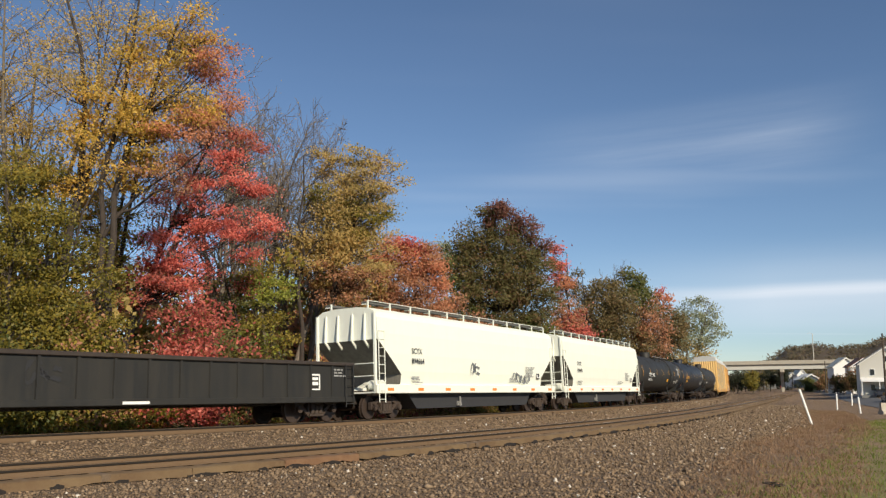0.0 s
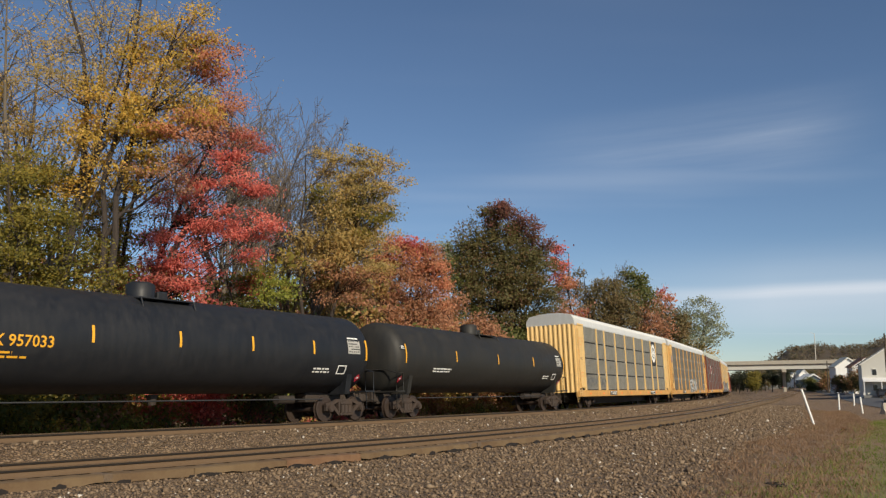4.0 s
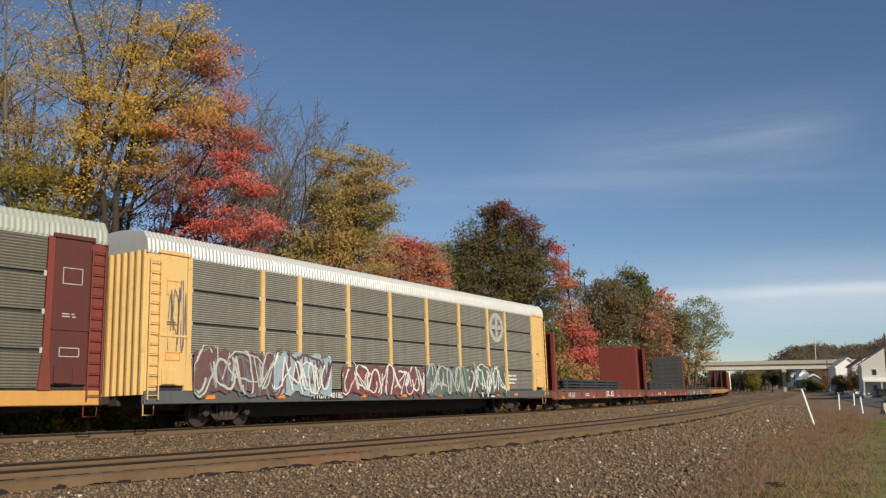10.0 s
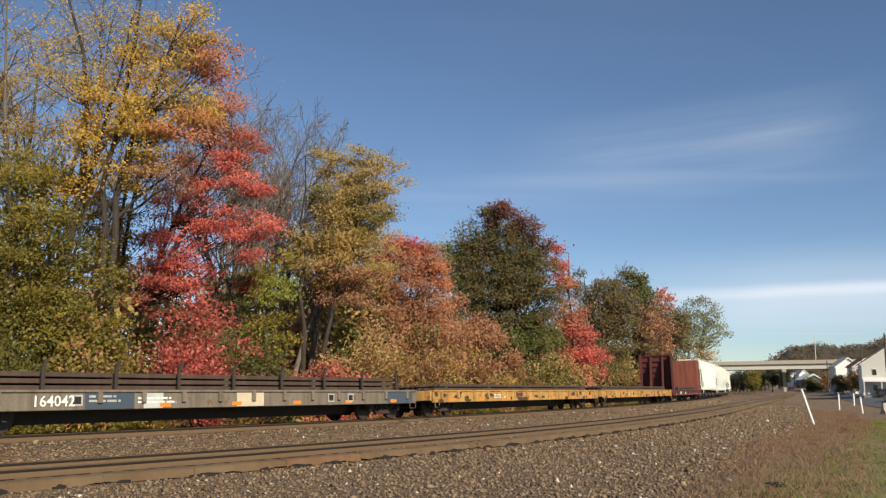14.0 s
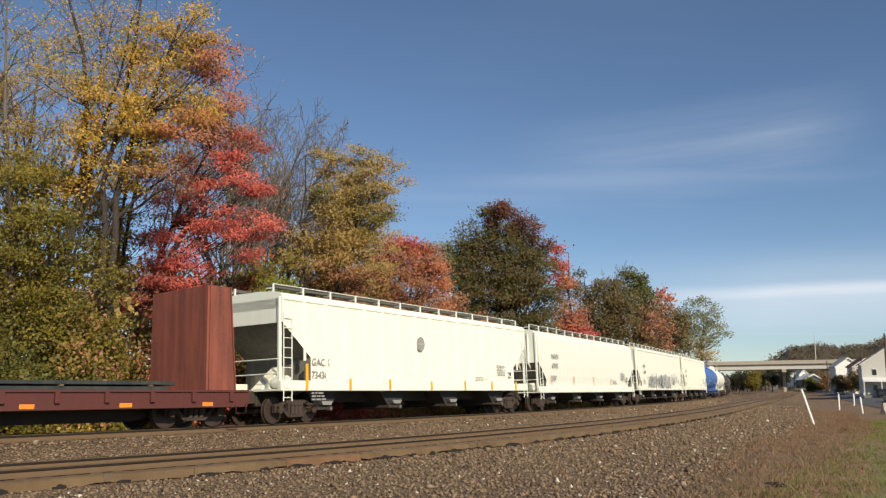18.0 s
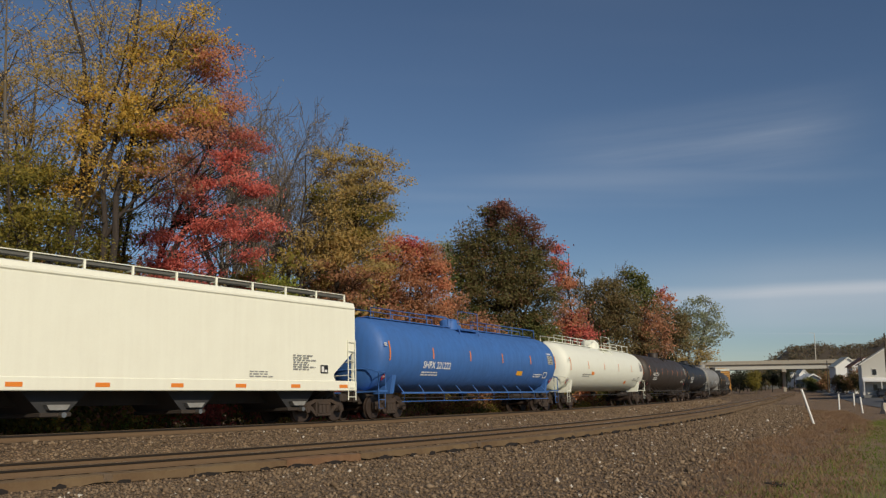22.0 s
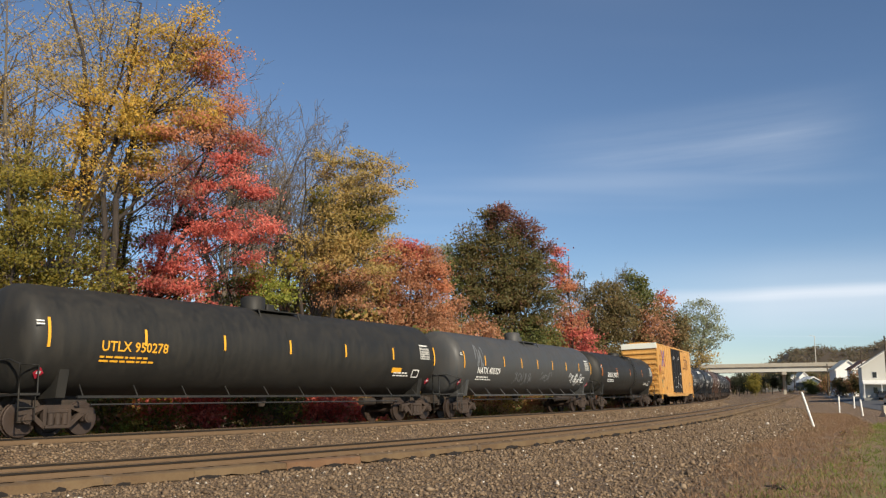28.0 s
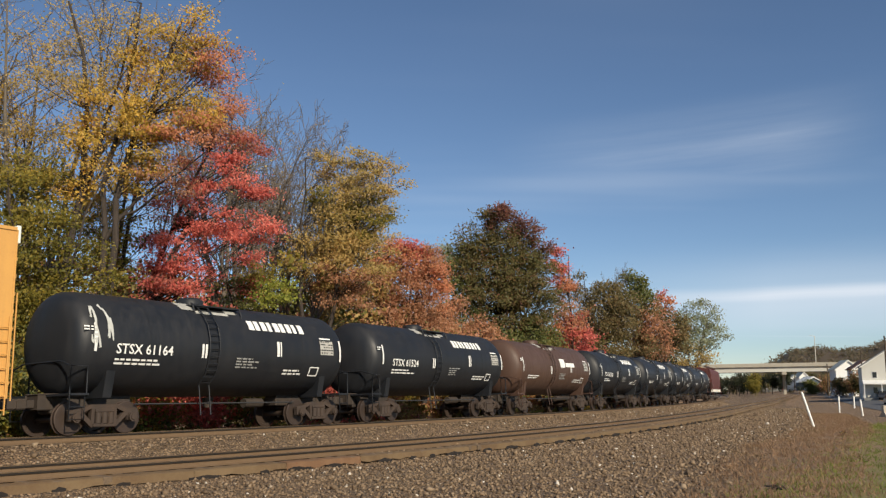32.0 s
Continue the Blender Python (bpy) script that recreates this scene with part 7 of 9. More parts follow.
        for x in (-b * 0.22,):
            part("outlet_valve", Form().tube([(x, -1.40, 0.55), (x, -1.2, 0.55)], 0.10, 10).box(x - 0.04, x + 0.04, -1.42, -1.36, 0.42, 0.85).box(x - 0.2, x + 0.16, -1.38, -1.3, 0.44, 0.52), M["lightgrey"], car_)
    y = -1.60
    lx = -b + cut + 0.8 if num_x is None else num_x
    if number:
        a, _, c = number.partition(" ")
        lettering(car_, a, lx, nz, num_size, y, marks)
        lettering(car_, c, lx, nz - num_size * 1.75, num_size, y, marks)
    for x in bottom_stripes:
        bars(car_, [(x, x + 0.14, sill + 0.04, sill + (0.95 if x == bottom_stripes[0] else 0.45))], y, "mark_yellow", None, "reflector")
    if not rounded:
        part("eave", Form().prism([(-1.56, top - 0.34), (-1.60, top - 0.30), (-1.60, top - 0.25), (-1.54, top - 0.20)], "x", -b + 0.1, b - 0.1), M[mat], body, "folded eave along the roof's edge")
    small_print(car_, lx, nz - 0.95, 0.9, 3, -1.585, "mark_grey", None, seed)
    small_print(car_, b - cut - 2.2, 2.35, 1.2, 7, -1.59, "mark_grey", None, seed + 1, 0.04)
    small_print(car_, b - cut - 4.2, 1.75, 1.3, 3, -1.57, "mark_grey", None, seed + 2, 0.04)
    bars(car_, [(b - cut - 0.8, b - cut - 0.4, 1.72, 2.02)], -1.57, "mark_black", None, "placard")
    bars(car_, [(b - cut - 0.75, b - cut - 0.62, 1.77, 1.97), (b - cut - 0.58, b - cut - 0.45, 1.77, 1.85)], -1.575, "mark_white", None, "placard_print")
    if stripes:
        for i in range(5):
            x = -b + 1.9 + i * (2 * b - 3.8) / 4
            bars(car_, [(x, x + 0.08, sill + 0.42, sill + 0.98)], -1.585, stripes, None, "reflector")
    if sill_stripes:
        for i in range(8):
            x = -b + 0.7 + i * (2 * b - 1.7) / 7
            bars(car_, [(x, x + 0.45, sill + 0.10, sill + 0.22)], -1.582, "mark_orange", None, "reflector")
    for x in (-L / 2 + 2.1, L / 2 - 2.1):
        truck(car_, x)
    coupler(car_, L)
    return car_


# ---------------------------------------------------------------- autoracks
def autorack(label, L, frame_mat, panel, door_mat, sill_mat, roof_label="", emblem=None, seed=1, door_right=True, tag=None, style="yellow", roof="roof", shift=0.0):
    car_ = thing("autorack", label, "autorack", "wagons of the train")
    b = L / 2 - 0.62
    w = 1.57
    z0, z1 = 1.13, 5.16
    part("side_sill", Form().box(-b, b, -1.60, -1.42, 0.72, 1.11, 0.02), M[sill_mat], car_)
    part("side_sill", Form().box(-b, b, 1.42, 1.60, 0.72, 1.11, 0.02), M[sill_mat], car_)
    part("floor", Form().box(-b, b, -1.42, 1.42, 1.0, 1.16), M["steel"], car_)
    part("centre_sill", Form().prism([(-L / 2 + 0.6, 0.72), (-L / 2 + 6.2, 0.26), (L / 2 - 6.2, 0.26), (L / 2 - 0.6, 0.72), (L / 2 - 0.6, 1.05), (-L / 2 + 0.6, 1.05)], "y", -0.4, 0.4), M["steel"], car_)
    # bays between the posts
    e = 1.55
    mid, n_ = 2.80, 1.88
    posts = [k * mid + shift for k in (-2.5, -1.5, -0.5, 0.5, 1.5, 2.5)]
    posts = [-b + e, posts[0] - n_] + posts + [posts[-1] + n_, b - e]
    rows = 4
    hz = 1.0075
    gap = 0.012 if emblem == 'small' else 0.042
    for i in range(9):
        for k in range(rows):
            x0, x1 = posts[i] + 0.10, posts[i + 1] - 0.10
            za, zb = z0 + k * hz + gap, (z0 + (k + 1) * hz if k < rows - 1 else z1) - gap
            part("side_panel", Form().box(x0, x1, -w, -w + 0.03, za, zb), M[panel], car_)
            if emblem == "small" and k:
                part("panel_band", Form().box(x0, x1, -w - 0.006, -w, za - 0.10, za + 0.12), M["panel2_band"], car_)
    # dark sheet in place of the shade behind open panel gaps
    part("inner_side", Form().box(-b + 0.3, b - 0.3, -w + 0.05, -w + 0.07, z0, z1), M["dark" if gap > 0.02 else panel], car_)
    part("far_side", Form().box(-b + 0.3, b - 0.3, w - 0.04, w, z0, z1), M[panel], car_)
    for i, x in enumerate(posts):
        p = part("post", Form().prism([(x - 0.085, z0 + 1.0), (x + 0.085, z0 + 1.0), (x + 0.085, z1), (x - 0.085, z1)], "y", -w - 0.055, -w + 0.02).prism([(x - 0.17, z0 - 0.02), (x + 0.17, z0 - 0.02), (x + 0.085, z0 + 1.0), (x - 0.085, z0 + 1.0)], "y", -w - 0.06, -w + 0.02), M[frame_mat], car_)
        clip = shared("clip", lambda: Form().box(-0.035, 0.035, -0.02, 0.01, -0.07, 0.07), "roof")
        for k in range(1, 4):
            for dx in (-0.12, 0.12):
                part("clip", clip, None, p, at=pose(x + dx, -w, z0 + k * hz))
    # end panels, ladders, doors
    for sgn in (-1, 1):
        x0, x1 = sorted((sgn * (b - e + 0.10), sgn * (b - 0.42)))
        pan = part("end_panel", Form().box(x0, x1, -w - 0.045, -w + 0.03, z0 + 0.12, z1 + 0.04, 0.02), M[door_mat], car_)
        part("panel_rail", Form().box(x0 - 0.08, x1 + 0.08, -w - 0.09, -w - 0.04, z1 - 0.02, z1 + 0.10, 0.01), M[door_mat], pan)
        part("panel_ledge", Form().box(x0 - 0.02, x1 + 0.05, -w - 0.07, -w - 0.04, z0 + 1.55, z0 + 1.62), M[door_mat], pan)
        part("latch_box", Form().box(x0 + 0.12, x0 + 0.62, -w - 0.12, -w - 0.04, z0 + 0.15, z0 + 0.62, 0.02), M[door_mat], pan)
        xm = (x0 + x1) / 2
        for za, zb in ((z1 - 1.25, z1 - 0.8), (z0 + 0.85, z0 + 1.1)):
            for q in ((xm - 0.28, xm + 0.28, za, za + 0.025), (xm - 0.28, xm + 0.28, zb - 0.025, zb), (xm - 0.28, xm - 0.255, za, zb), (xm + 0.255, xm + 0.28, za, zb)):
                bars(car_, [q], -w - 0.047, "mark_orange" if style == "yellow" else "mark_worn", None, "stencil_frame")
        small_print(car_, xm - 0.25, z0 + 2.0, 0.5, 2, -w - 0.047, "mark_brown" if style == "yellow" else "mark_worn", None, 3, 0.035)
        c0, c1 = sorted((sgn * (b - 0.44), sgn * b))
        part("corner_column", Form().box(c0, c1, -w, -w + 0.25, 1.0, z1 + 0.05, 0.02), M[frame_mat], car_)
        ladder(car_, sgn * (b - 0.22), -w - 0.10, 0.85, z1 - 0.2, frame_mat, 0.38, step=0.30)
        # fluted end doors
        f = Form()
        k = 20
        poly = []
        for i in range(k * 2 + 1):
            yy = -w + 0.05 + (2 * w - 0.1) * i / (2 * k)
            poly.append((sgn * (b + (0.05 if (i // 2) % 2 else 0.11)), yy))
        poly += [(sgn * (b - 0.02), w - 0.05), (sgn * (b - 0.02), -w + 0.05)]
        if sgn > 0:
            poly = poly[::-1]
        f.prism(poly, "z", 1.0, 5.2)
        part("end_door", f, M[door_mat], car_, "fluted end doors")
        part("end_step", Form().tube([(sgn * (b - 0.4), -1.5, 0.95), (sgn * (b - 0.4), -1.5, 0.42), (sgn * (b - 0.02), -1.5, 0.42), (sgn * (b - 0.02), -1.5, 0.95)], 0.025, 5), M[frame_mat], car_)
    # corrugated roof
    cross = [(-w - 0.02, 5.12), (-w - 0.02, 5.20), (-1.55, 5.52), (-1.38, 5.77), (-0.7, 5.89), (0, 5.92), (0.7, 5.89), (1.38, 5.77), (1.55, 5.52), (w + 0.02, 5.20), (w + 0.02, 5.12)]
    rings = []
    k = 4 * int(b * 2 / 0.15)
    for i in range(k + 1):
        x = -b - 0.05 + (2 * b + 0.1) * i / k
        up = 0.030 if (i // 2) % 2 else 0.0
        rings.append([(x, y * (1 + (up * 0.5 if 5.15 < z < 5.6 else 0)), z + (up if 5.4 < z else 0)) for y, z in cross])
    part("roof", Form().skin(rings, closed=False, smooth=False, cap=True), M[roof], car_, "corrugated galvanised roof")
    part("inner_end", Form().box(-b + 0.05, -b + 0.1, -w + 0.1, w - 0.1, 1.1, 5.1), M["dark"], car_)
    # writing on the sill and the panels
    y = -1.605
    if tag:
        tx = posts[2] + (0.65 if style == "yellow" else -0.9)
        a, _, c = tag.partition(" ")
        bars(car_, [(tx - 0.06, tx + 0.68, 0.78, 1.07), (tx + 0.76, tx + 1.75, 0.78, 1.07)], y - 0.001, "mark_black", None, "number_board")
        lettering(car_, a, tx, 0.83, 0.20, y - 0.012, "mark_white")
        lettering(car_, c, tx + 0.82, 0.83, 0.22, y - 0.012, "mark_white")
    for i in range(9):
        x = posts[i] + 0.7
        bars(car_, [(x, x + 0.40, 0.85, 0.97)], y, "mark_yellow" if style != "yellow" else "mark_orange", None, "reflector")
    rx = posts[7] - 1.0
    bars(car_, [(rx - 0.10, rx + 1.55, 0.765, 1.06)], y + 0.003, "mark_black", None, "emblem_board")
    bars(car_, [(rx, rx + 0.44, 0.96, 1.02), (rx + 0.17, rx + 0.27, 0.80, 1.0), (rx + 0.52, rx + 0.96, 0.96, 1.02), (rx + 0.69, rx + 0.79, 0.80, 1.0), (rx + 1.05, rx + 1.45, 0.80, 0.86), (rx + 1.05, rx + 1.45, 0.95, 1.01)], y, "mark_white", None, "emblem")
    if emblem == "roundel":
        ex = (posts[7] + posts[8]) / 2
        bars(car_, [(ex - 0.80, ex + 0.80, 3.18, z1 - 0.05)], -w - 0.012, "mark_black", None, "emblem_field")
        disc(car_, ex, 4.15, 0.76, -w - 0.020, "mark_white", 0.48)
        bars(car_, [(ex - 0.09, ex + 0.09, 3.70, 4.60), (ex - 0.46, ex + 0.46, 4.05, 4.25), (ex - 0.38, ex - 0.15, 4.30, 4.40), (ex + 0.15, ex + 0.38, 4.30, 4.40), (ex - 0.38, ex - 0.15, 3.90, 4.0), (ex + 0.15, ex + 0.38, 3.90, 4.0)], -w - 0.020, "mark_white", None, "emblem_cross")
    if emblem == "worn":
        ex = (posts[7] + posts[8]) / 2
        disc(car_, ex, 4.25, 0.74, -w - 0.014, "mark_worn", 0.50)
        bars(car_, [(ex - 0.12, ex + 0.12, 3.78, 4.72), (ex - 0.48, ex + 0.48, 4.14, 4.36)], -w - 0.014, "mark_worn", None, "emblem_cross")
    if emblem in ("roundel", "small"):
        for sgn in ((-1, 1) if emblem == "small" else ()):
            ex = sgn * (b - 0.98)
            disc(car_, ex, 3.95, 0.40, -w - 0.055, "mark_black", 0.0)
            disc(car_, ex, 3.95, 0.36, -w - 0.060, "mark_worn", 0.30)
            disc(car_, ex, 3.95, 0.25, -w - 0.062, "mark_blue", 0.0)
            bars(car_, [(ex - 0.05, ex + 0.05, 3.70, 4.20), (ex - 0.25, ex + 0.25, 3.90, 4.0)], -w - 0.07, "mark_worn", None, "emblem_cross")
    if emblem == "bars":
        ex = (posts[1] + posts[2]) / 2
        bars(car_, [(posts[2] + 0.1, posts[3] - 0.1, z0 + 2 * hz + 0.05, z0 + 3 * hz - 0.05)], -w - 0.012, "oxide", None, "emblem_field")
        s0 = posts[2] + 0.45
        r = [(s0, s0 + 0.75, 3.92 + 0.09 * i, 3.96 + 0.09 * i) for i in range(4)]
        r += [(s0 + 0.80, s0 + 0.88, 3.88, 4.26), (s0 + 0.98, s0 + 1.06, 3.88, 4.26), (s0 + 1.12, s0 + 1.5, 3.88, 3.96), (s0 + 1.12, s0 + 1.5, 4.04, 4.10), (s0 + 1.12, s0 + 1.5, 4.18, 4.26)]
        r += [(s0 + 0.75, s0 + 1.45, 3.58, 3.72), (s0 + 0.75, s0 + 1.62, 3.34, 3.48)]
        bars(car_, [(a, c, e - 0.17, g - 0.17) for a, c, e, g in r], -w - 0.02, "mark_white", None, "emblem")
    for x in (-L / 2 + 4.22, L / 2 - 4.22):
        truck(car_, x, 0.42)
    coupler(car_, L)
    return car_


# ---------------------------------------------------------------- flat wagons
def sections(load, x0, x1, z, layers, per, mat, size=0.16, seed=1, name="steel_section"):
    """Stacked long steel bars lying on timbers."""
    rng = random.Random(seed)
    for k in range(layers):
        for i in range(per):
            y = -1.15 + 2.3 * i / (per - 1)
            a, c = x0 + rng.uniform(0, 0.8), x1 - rng.uniform(0, 0.8)
            part(name, Form().box(a, c, y - size / 2, y + size / 2, z, z + size * 0.85, 0.012), M[mat], load)
        z += size * 0.85
        if k < layers - 1:
            for i in range(5):
                x = x0 + 1.2 + i * (x1 - x0 - 2.4) / 4
                part("spacer", Form().box(x - 0.06, x + 0.06, -1.25, 1.25, z, z + 0.05), M["tie"], load)
            z += 0.05
    return z


def bulkhead(car_, x, sgn, mat, z0, z1, depth=0.85, plate=0.4):
    """Bulkhead: a plated face towards the load, slanting braces and rungs behind it."""
    bh = part("bulkhead", Form().box(min(x, x - sgn * 0.08), max(x, x - sgn * 0.08), -1.45, 1.45, z0, z1, 0.01), M[mat], car_)
    for y in (-0.55, 0.55):
        part("brace", Form().prism([(x + sgn * (depth - 0.16), z0), (x + sgn * depth, z0), (x + sgn * 0.16, z1 - 0.15), (x, z1 - 0.15)], "y", y - 0.09, y + 0.09), M[mat], bh)
        part("brace_web", Form().prism([(x, z0), (x + sgn * (depth - 0.1), z0), (x, z1 - 0.2)], "y", y - 0.02, y + 0.02), M[mat], bh)
    for y in (-1.45, 1.45):
        part("side_plate", Form().prism([(x, z0), (x + sgn * plate, z0), (x + sgn * plate * 0.75, z1), (x, z1)], "y", y - 0.03, y + 0.03), M[mat], bh)
        part("side_flange", Form().prism([(x + sgn * plate, z0), (x + sgn * (plate + 0.03), z0), (x + sgn * (plate * 0.75 + 0.03), z1), (x + sgn * plate * 0.75, z1)], "y", y - 0.09, y + 0.09), M[mat], bh)
    n = 7
    for i in range(n):
        z = z0 + 0.25 + i * (z1 - z0 - 0.3) / (n - 1)
        part("cross_brace", Form().box(min(x, x + sgn * 0.14), max(x, x + sgn * 0.14), -1.42, 1.42, z - 0.045, z + 0.045), M[mat], bh)
    return bh


def flat_car(label, L, mat, deck=1.13, ends=(None, None), number="", stakes=0, load=None, seed=1, side_h=0.54, number_mat="mark_white", nx=0.12, end_h=3.9, board_ends=(False, False), logo=False, patches=None, inset=(1.5, 1.5), brace=0.7, backing=False):
    car_ = thing("flat_car", label, "flat car", "wagons of the train")
    b = L / 2 - 0.62
    for y0, y1 in ((-1.56, -1.46), (1.46, 1.56)):
        part("side_sill", Form().box(-b, b, y0, y1, deck - side_h, deck, 0.015).box(-b, b, y0 - 0.05 * (y0 < 0), y1 + 0.05 * (y0 > 0), deck - 0.07, deck, 0.01), M[mat], car_)
    deck_ = part("deck", Form().box(-b, b, -1.46, 1.46, deck - 0.09, deck - 0.03), M["tie"], car_, "wooden deck boards")
    part("centre_sill", Form().prism([(-L / 2 + 0.6, 0.72), (-L / 2 + 4.2, 0.24), (L / 2 - 4.2, 0.24), (L / 2 - 0.6, 0.72), (L / 2 - 0.6, deck - 0.1), (-L / 2 + 0.6, deck - 0.1)], "y", -0.36, 0.36), M["steel"], car_)
    for x in [(-b + 0.7) + i * (2 * b - 1.4) / 13 for i in range(14)]:
        if number and -0.12 < x - (-b + nx * 2 * b) < 1.3:
            continue
        part("stake_pocket", Form().box(x - 0.07, x + 0.07, -1.64, -1.55, deck - 0.36, deck - 0.06, 0.01), M[mat], car_)
    if stakes:
        for i in range(stakes):
            x = -b + 1.2 + i * (2 * b - 2.4) / (stakes - 1)
            part("stake", Form().box(x - 0.05, x + 0.05, -1.45, -1.37, deck - 0.1, deck + 0.62, 0.01).prism([(x - 0.05, deck + 0.62), (x + 0.05, deck + 0.62), (x + 0.16, deck + 0.80), (x + 0.06, deck + 0.80)], "y", -1.45, -1.37), M["steel"], car_)
    for sgn, how, bd, ins in ((-1, ends[0], board_ends[0], inset[0]), (1, ends[1], board_ends[1], inset[1])):
        if how:
            bh = bulkhead(car_, sgn * (b - ins), sgn, how, deck, deck + end_h - 1.1, brace if ins > 1 else min(brace, 0.25 + 0.6 * ins), (1.0 if brace > 1 else 0.35) if ins > 1 else 0.5)
            if bd:
                x = sgn * (b - ins) - sgn * 0.10
                for k in range(8):
                    hz = (end_h - 1.15) / 8
                    part("board", Form().box(min(x, x - sgn * 0.07), max(x, x - sgn * 0.07), -1.5, 1.5, deck + k * hz + 0.008, deck + (k + 1) * hz - 0.008, 0.008), M["board"], bh)
        part("end_beam", Form().box(min(sgn * b, sgn * (b + 0.14)), max(sgn * b, sgn * (b + 0.14)), -1.5, 1.5, deck - 0.45, deck - 0.02, 0.02), M[mat], car_)
        part("grab_step", Form().tube([(sgn * (b - 0.5), -1.58, deck - 0.45), (sgn * (b - 0.5), -1.58, 0.4), (sgn * (b - 0.1), -1.58, 0.4), (sgn * (b - 0.1), -1.58, deck - 0.45)], 0.022, 5), M[mat], car_)
    y = -1.645
    if number:
        if backing:
            bars(car_, [(-b + nx * 2 * b - 0.08, -b + nx * 2 * b + 1.75, deck - side_h + 0.04, deck - 0.10)], -1.561, "mark_black", None, "number_board")
        lettering(car_, number, -b + nx * 2 * b, deck - side_h + 0.11, 0.29, -1.572, number_mat)
    for i in range(7):
        x = -b + 1.4 + i * (2 * b - 3.2) / 6
        if not (number and -0.6 < x - (-b + nx * 2 * b) < 1.9):
            bars(car_, [(x, x + 0.40, deck - side_h + 0.05, deck - side_h + 0.17)], -1.563, "mark_orange", None, "reflector")
    small_print(car_, -b + (nx + 0.16) * 2 * b, deck - side_h + 0.33, 1.4, 2, -1.562, "mark_white", None, seed)
    if logo:
        s0 = -b + 0.50 * 2 * b
        r = [(s0, s0 + 0.85, deck - 0.40 + 0.09 * i, deck - 0.355 + 0.09 * i) for i in range(4)] + [(s0 + 0.92, s0 + 1.02, deck - 0.42, deck - 0.08), (s0 + 1.12, s0 + 1.22, deck - 0.42, deck - 0.08), (s0 + 1.28, s0 + 1.7, deck - 0.42, deck - 0.34), (s0 + 1.28, s0 + 1.7, deck - 0.28, deck - 0.22), (s0 + 1.28, s0 + 1.7, deck - 0.16, deck - 0.08)]
        bars(car_, r, -1.563, "mark_white", None, "emblem")
    for x0, x1, pm in patches or ():
        bars(car_, [(-b + x0 * 2 * b, -b + x1 * 2 * b, deck - side_h + 0.02, deck - 0.08)], -1.561, pm, None, "paint_patch")
    for x in (-L / 2 + 2.3, L / 2 - 2.3):
        truck(car_, x)
    coupler(car_, L)
    return car_, deck, b


# ---------------------------------------------------------------- gondola and boxcar
def gondola(label, L):
    car_ = thing("gondola", label, "gondola", "wagons of the train")
    b = L / 2 - 0.62
    z0, z1 = 0.74, 2.02
    for sy in (-1, 1):
        y = sy * 1.50
        part("side_wall", Form().box(-b, b, min(y, y + sy * 0.03), max(y, y + sy * 0.03), z0, z1), M["gonblack"], car_)
        part("top_rail", Form().box(-b, b, min(y - sy * 0.03, y + sy * 0.12), max(y - sy * 0.03, y + sy * 0.12), z1, z1 + 0.13, 0.02), M["brownblack"], car_)
    n = 16
    for i in range(n + 1):
        x = -b + 0.08 + i * (2 * b - 0.16) / n
        part("side_post", Form().prism([(x - 0.055, -1.53), (x - 0.035, -1.585), (x + 0.035, -1.585), (x + 0.055, -1.53)], "z", z0 + 0.14, z1), M["gonblack"], car_)
    part("side_sill", Form().box(-b, b, -1.62, -1.48, z0 - 0.06, z0 + 0.14, 0.02), M["gonblack"], car_)
    for sgn in (-1, 1):
        part("end_wall", Form().box(min(sgn * b, sgn * (b - 0.06)), max(sgn * b, sgn * (b - 0.06)), -1.5, 1.5, z0, z1 + 0.10).box(min(sgn * b, sgn * (b + 0.1)), max(sgn * b, sgn * (b + 0.1)), -1.5, 1.5, 1.3, 1.45).box(min(sgn * b, sgn * (b + 0.1)), max(sgn * b, sgn * (b + 0.1)), -1.5, 1.5, 1.85, 2.0), M["gonblack"], car_)
        ladder(car_, sgn * (b - 0.35), -1.66, 0.5, z1 + 0.05, "gonblack")
    part("floor", Form().box(-b, b, -1.5, 1.5, z0 + 0.05, z0 + 0.12), M["rustload"], car_)
    part("centre_sill", Form().box(-L / 2 + 0.6, L / 2 - 0.6, -0.35, 0.35, 0.62, z0 + 0.05), M["steel"], car_)
    bars(car_, [(b - 2.35, b - 1.85, 1.13, 1.18), (b - 2.35, b - 1.85, 1.64, 1.70), (b - 2.35, b - 2.29, 1.15, 1.68), (b - 1.91, b - 1.85, 1.15, 1.68), (b - 2.25, b - 1.95, 1.3, 1.42), (b - 2.25, b - 1.95, 1.48, 1.58)], -1.535, "mark_white", None, "placard")
    small_print(car_, b - 1.1, 1.9, 0.7, 3, -1.535, "mark_grey", None, 4)
    lettering(car_, "05", -b + 1.1, 1.45, 0.45, -1.535, "mark_grey")
    scrawl(car_, -b + 5.4, -b + 6.4, 1.25, 1.9, "mark_black", 5, 0.14, -1.535, None, 3)
    bars(car_, [(-b + 0.45 * 2 * b, -b + 0.45 * 2 * b + 0.9, z0 - 0.02, z0 + 0.06)], -1.625, "mark_white", None, "chalk_mark")
    for x in (-L / 2 + 2.2, L / 2 - 2.2):
        truck(car_, x)
    coupler(car_, L)
    return car_


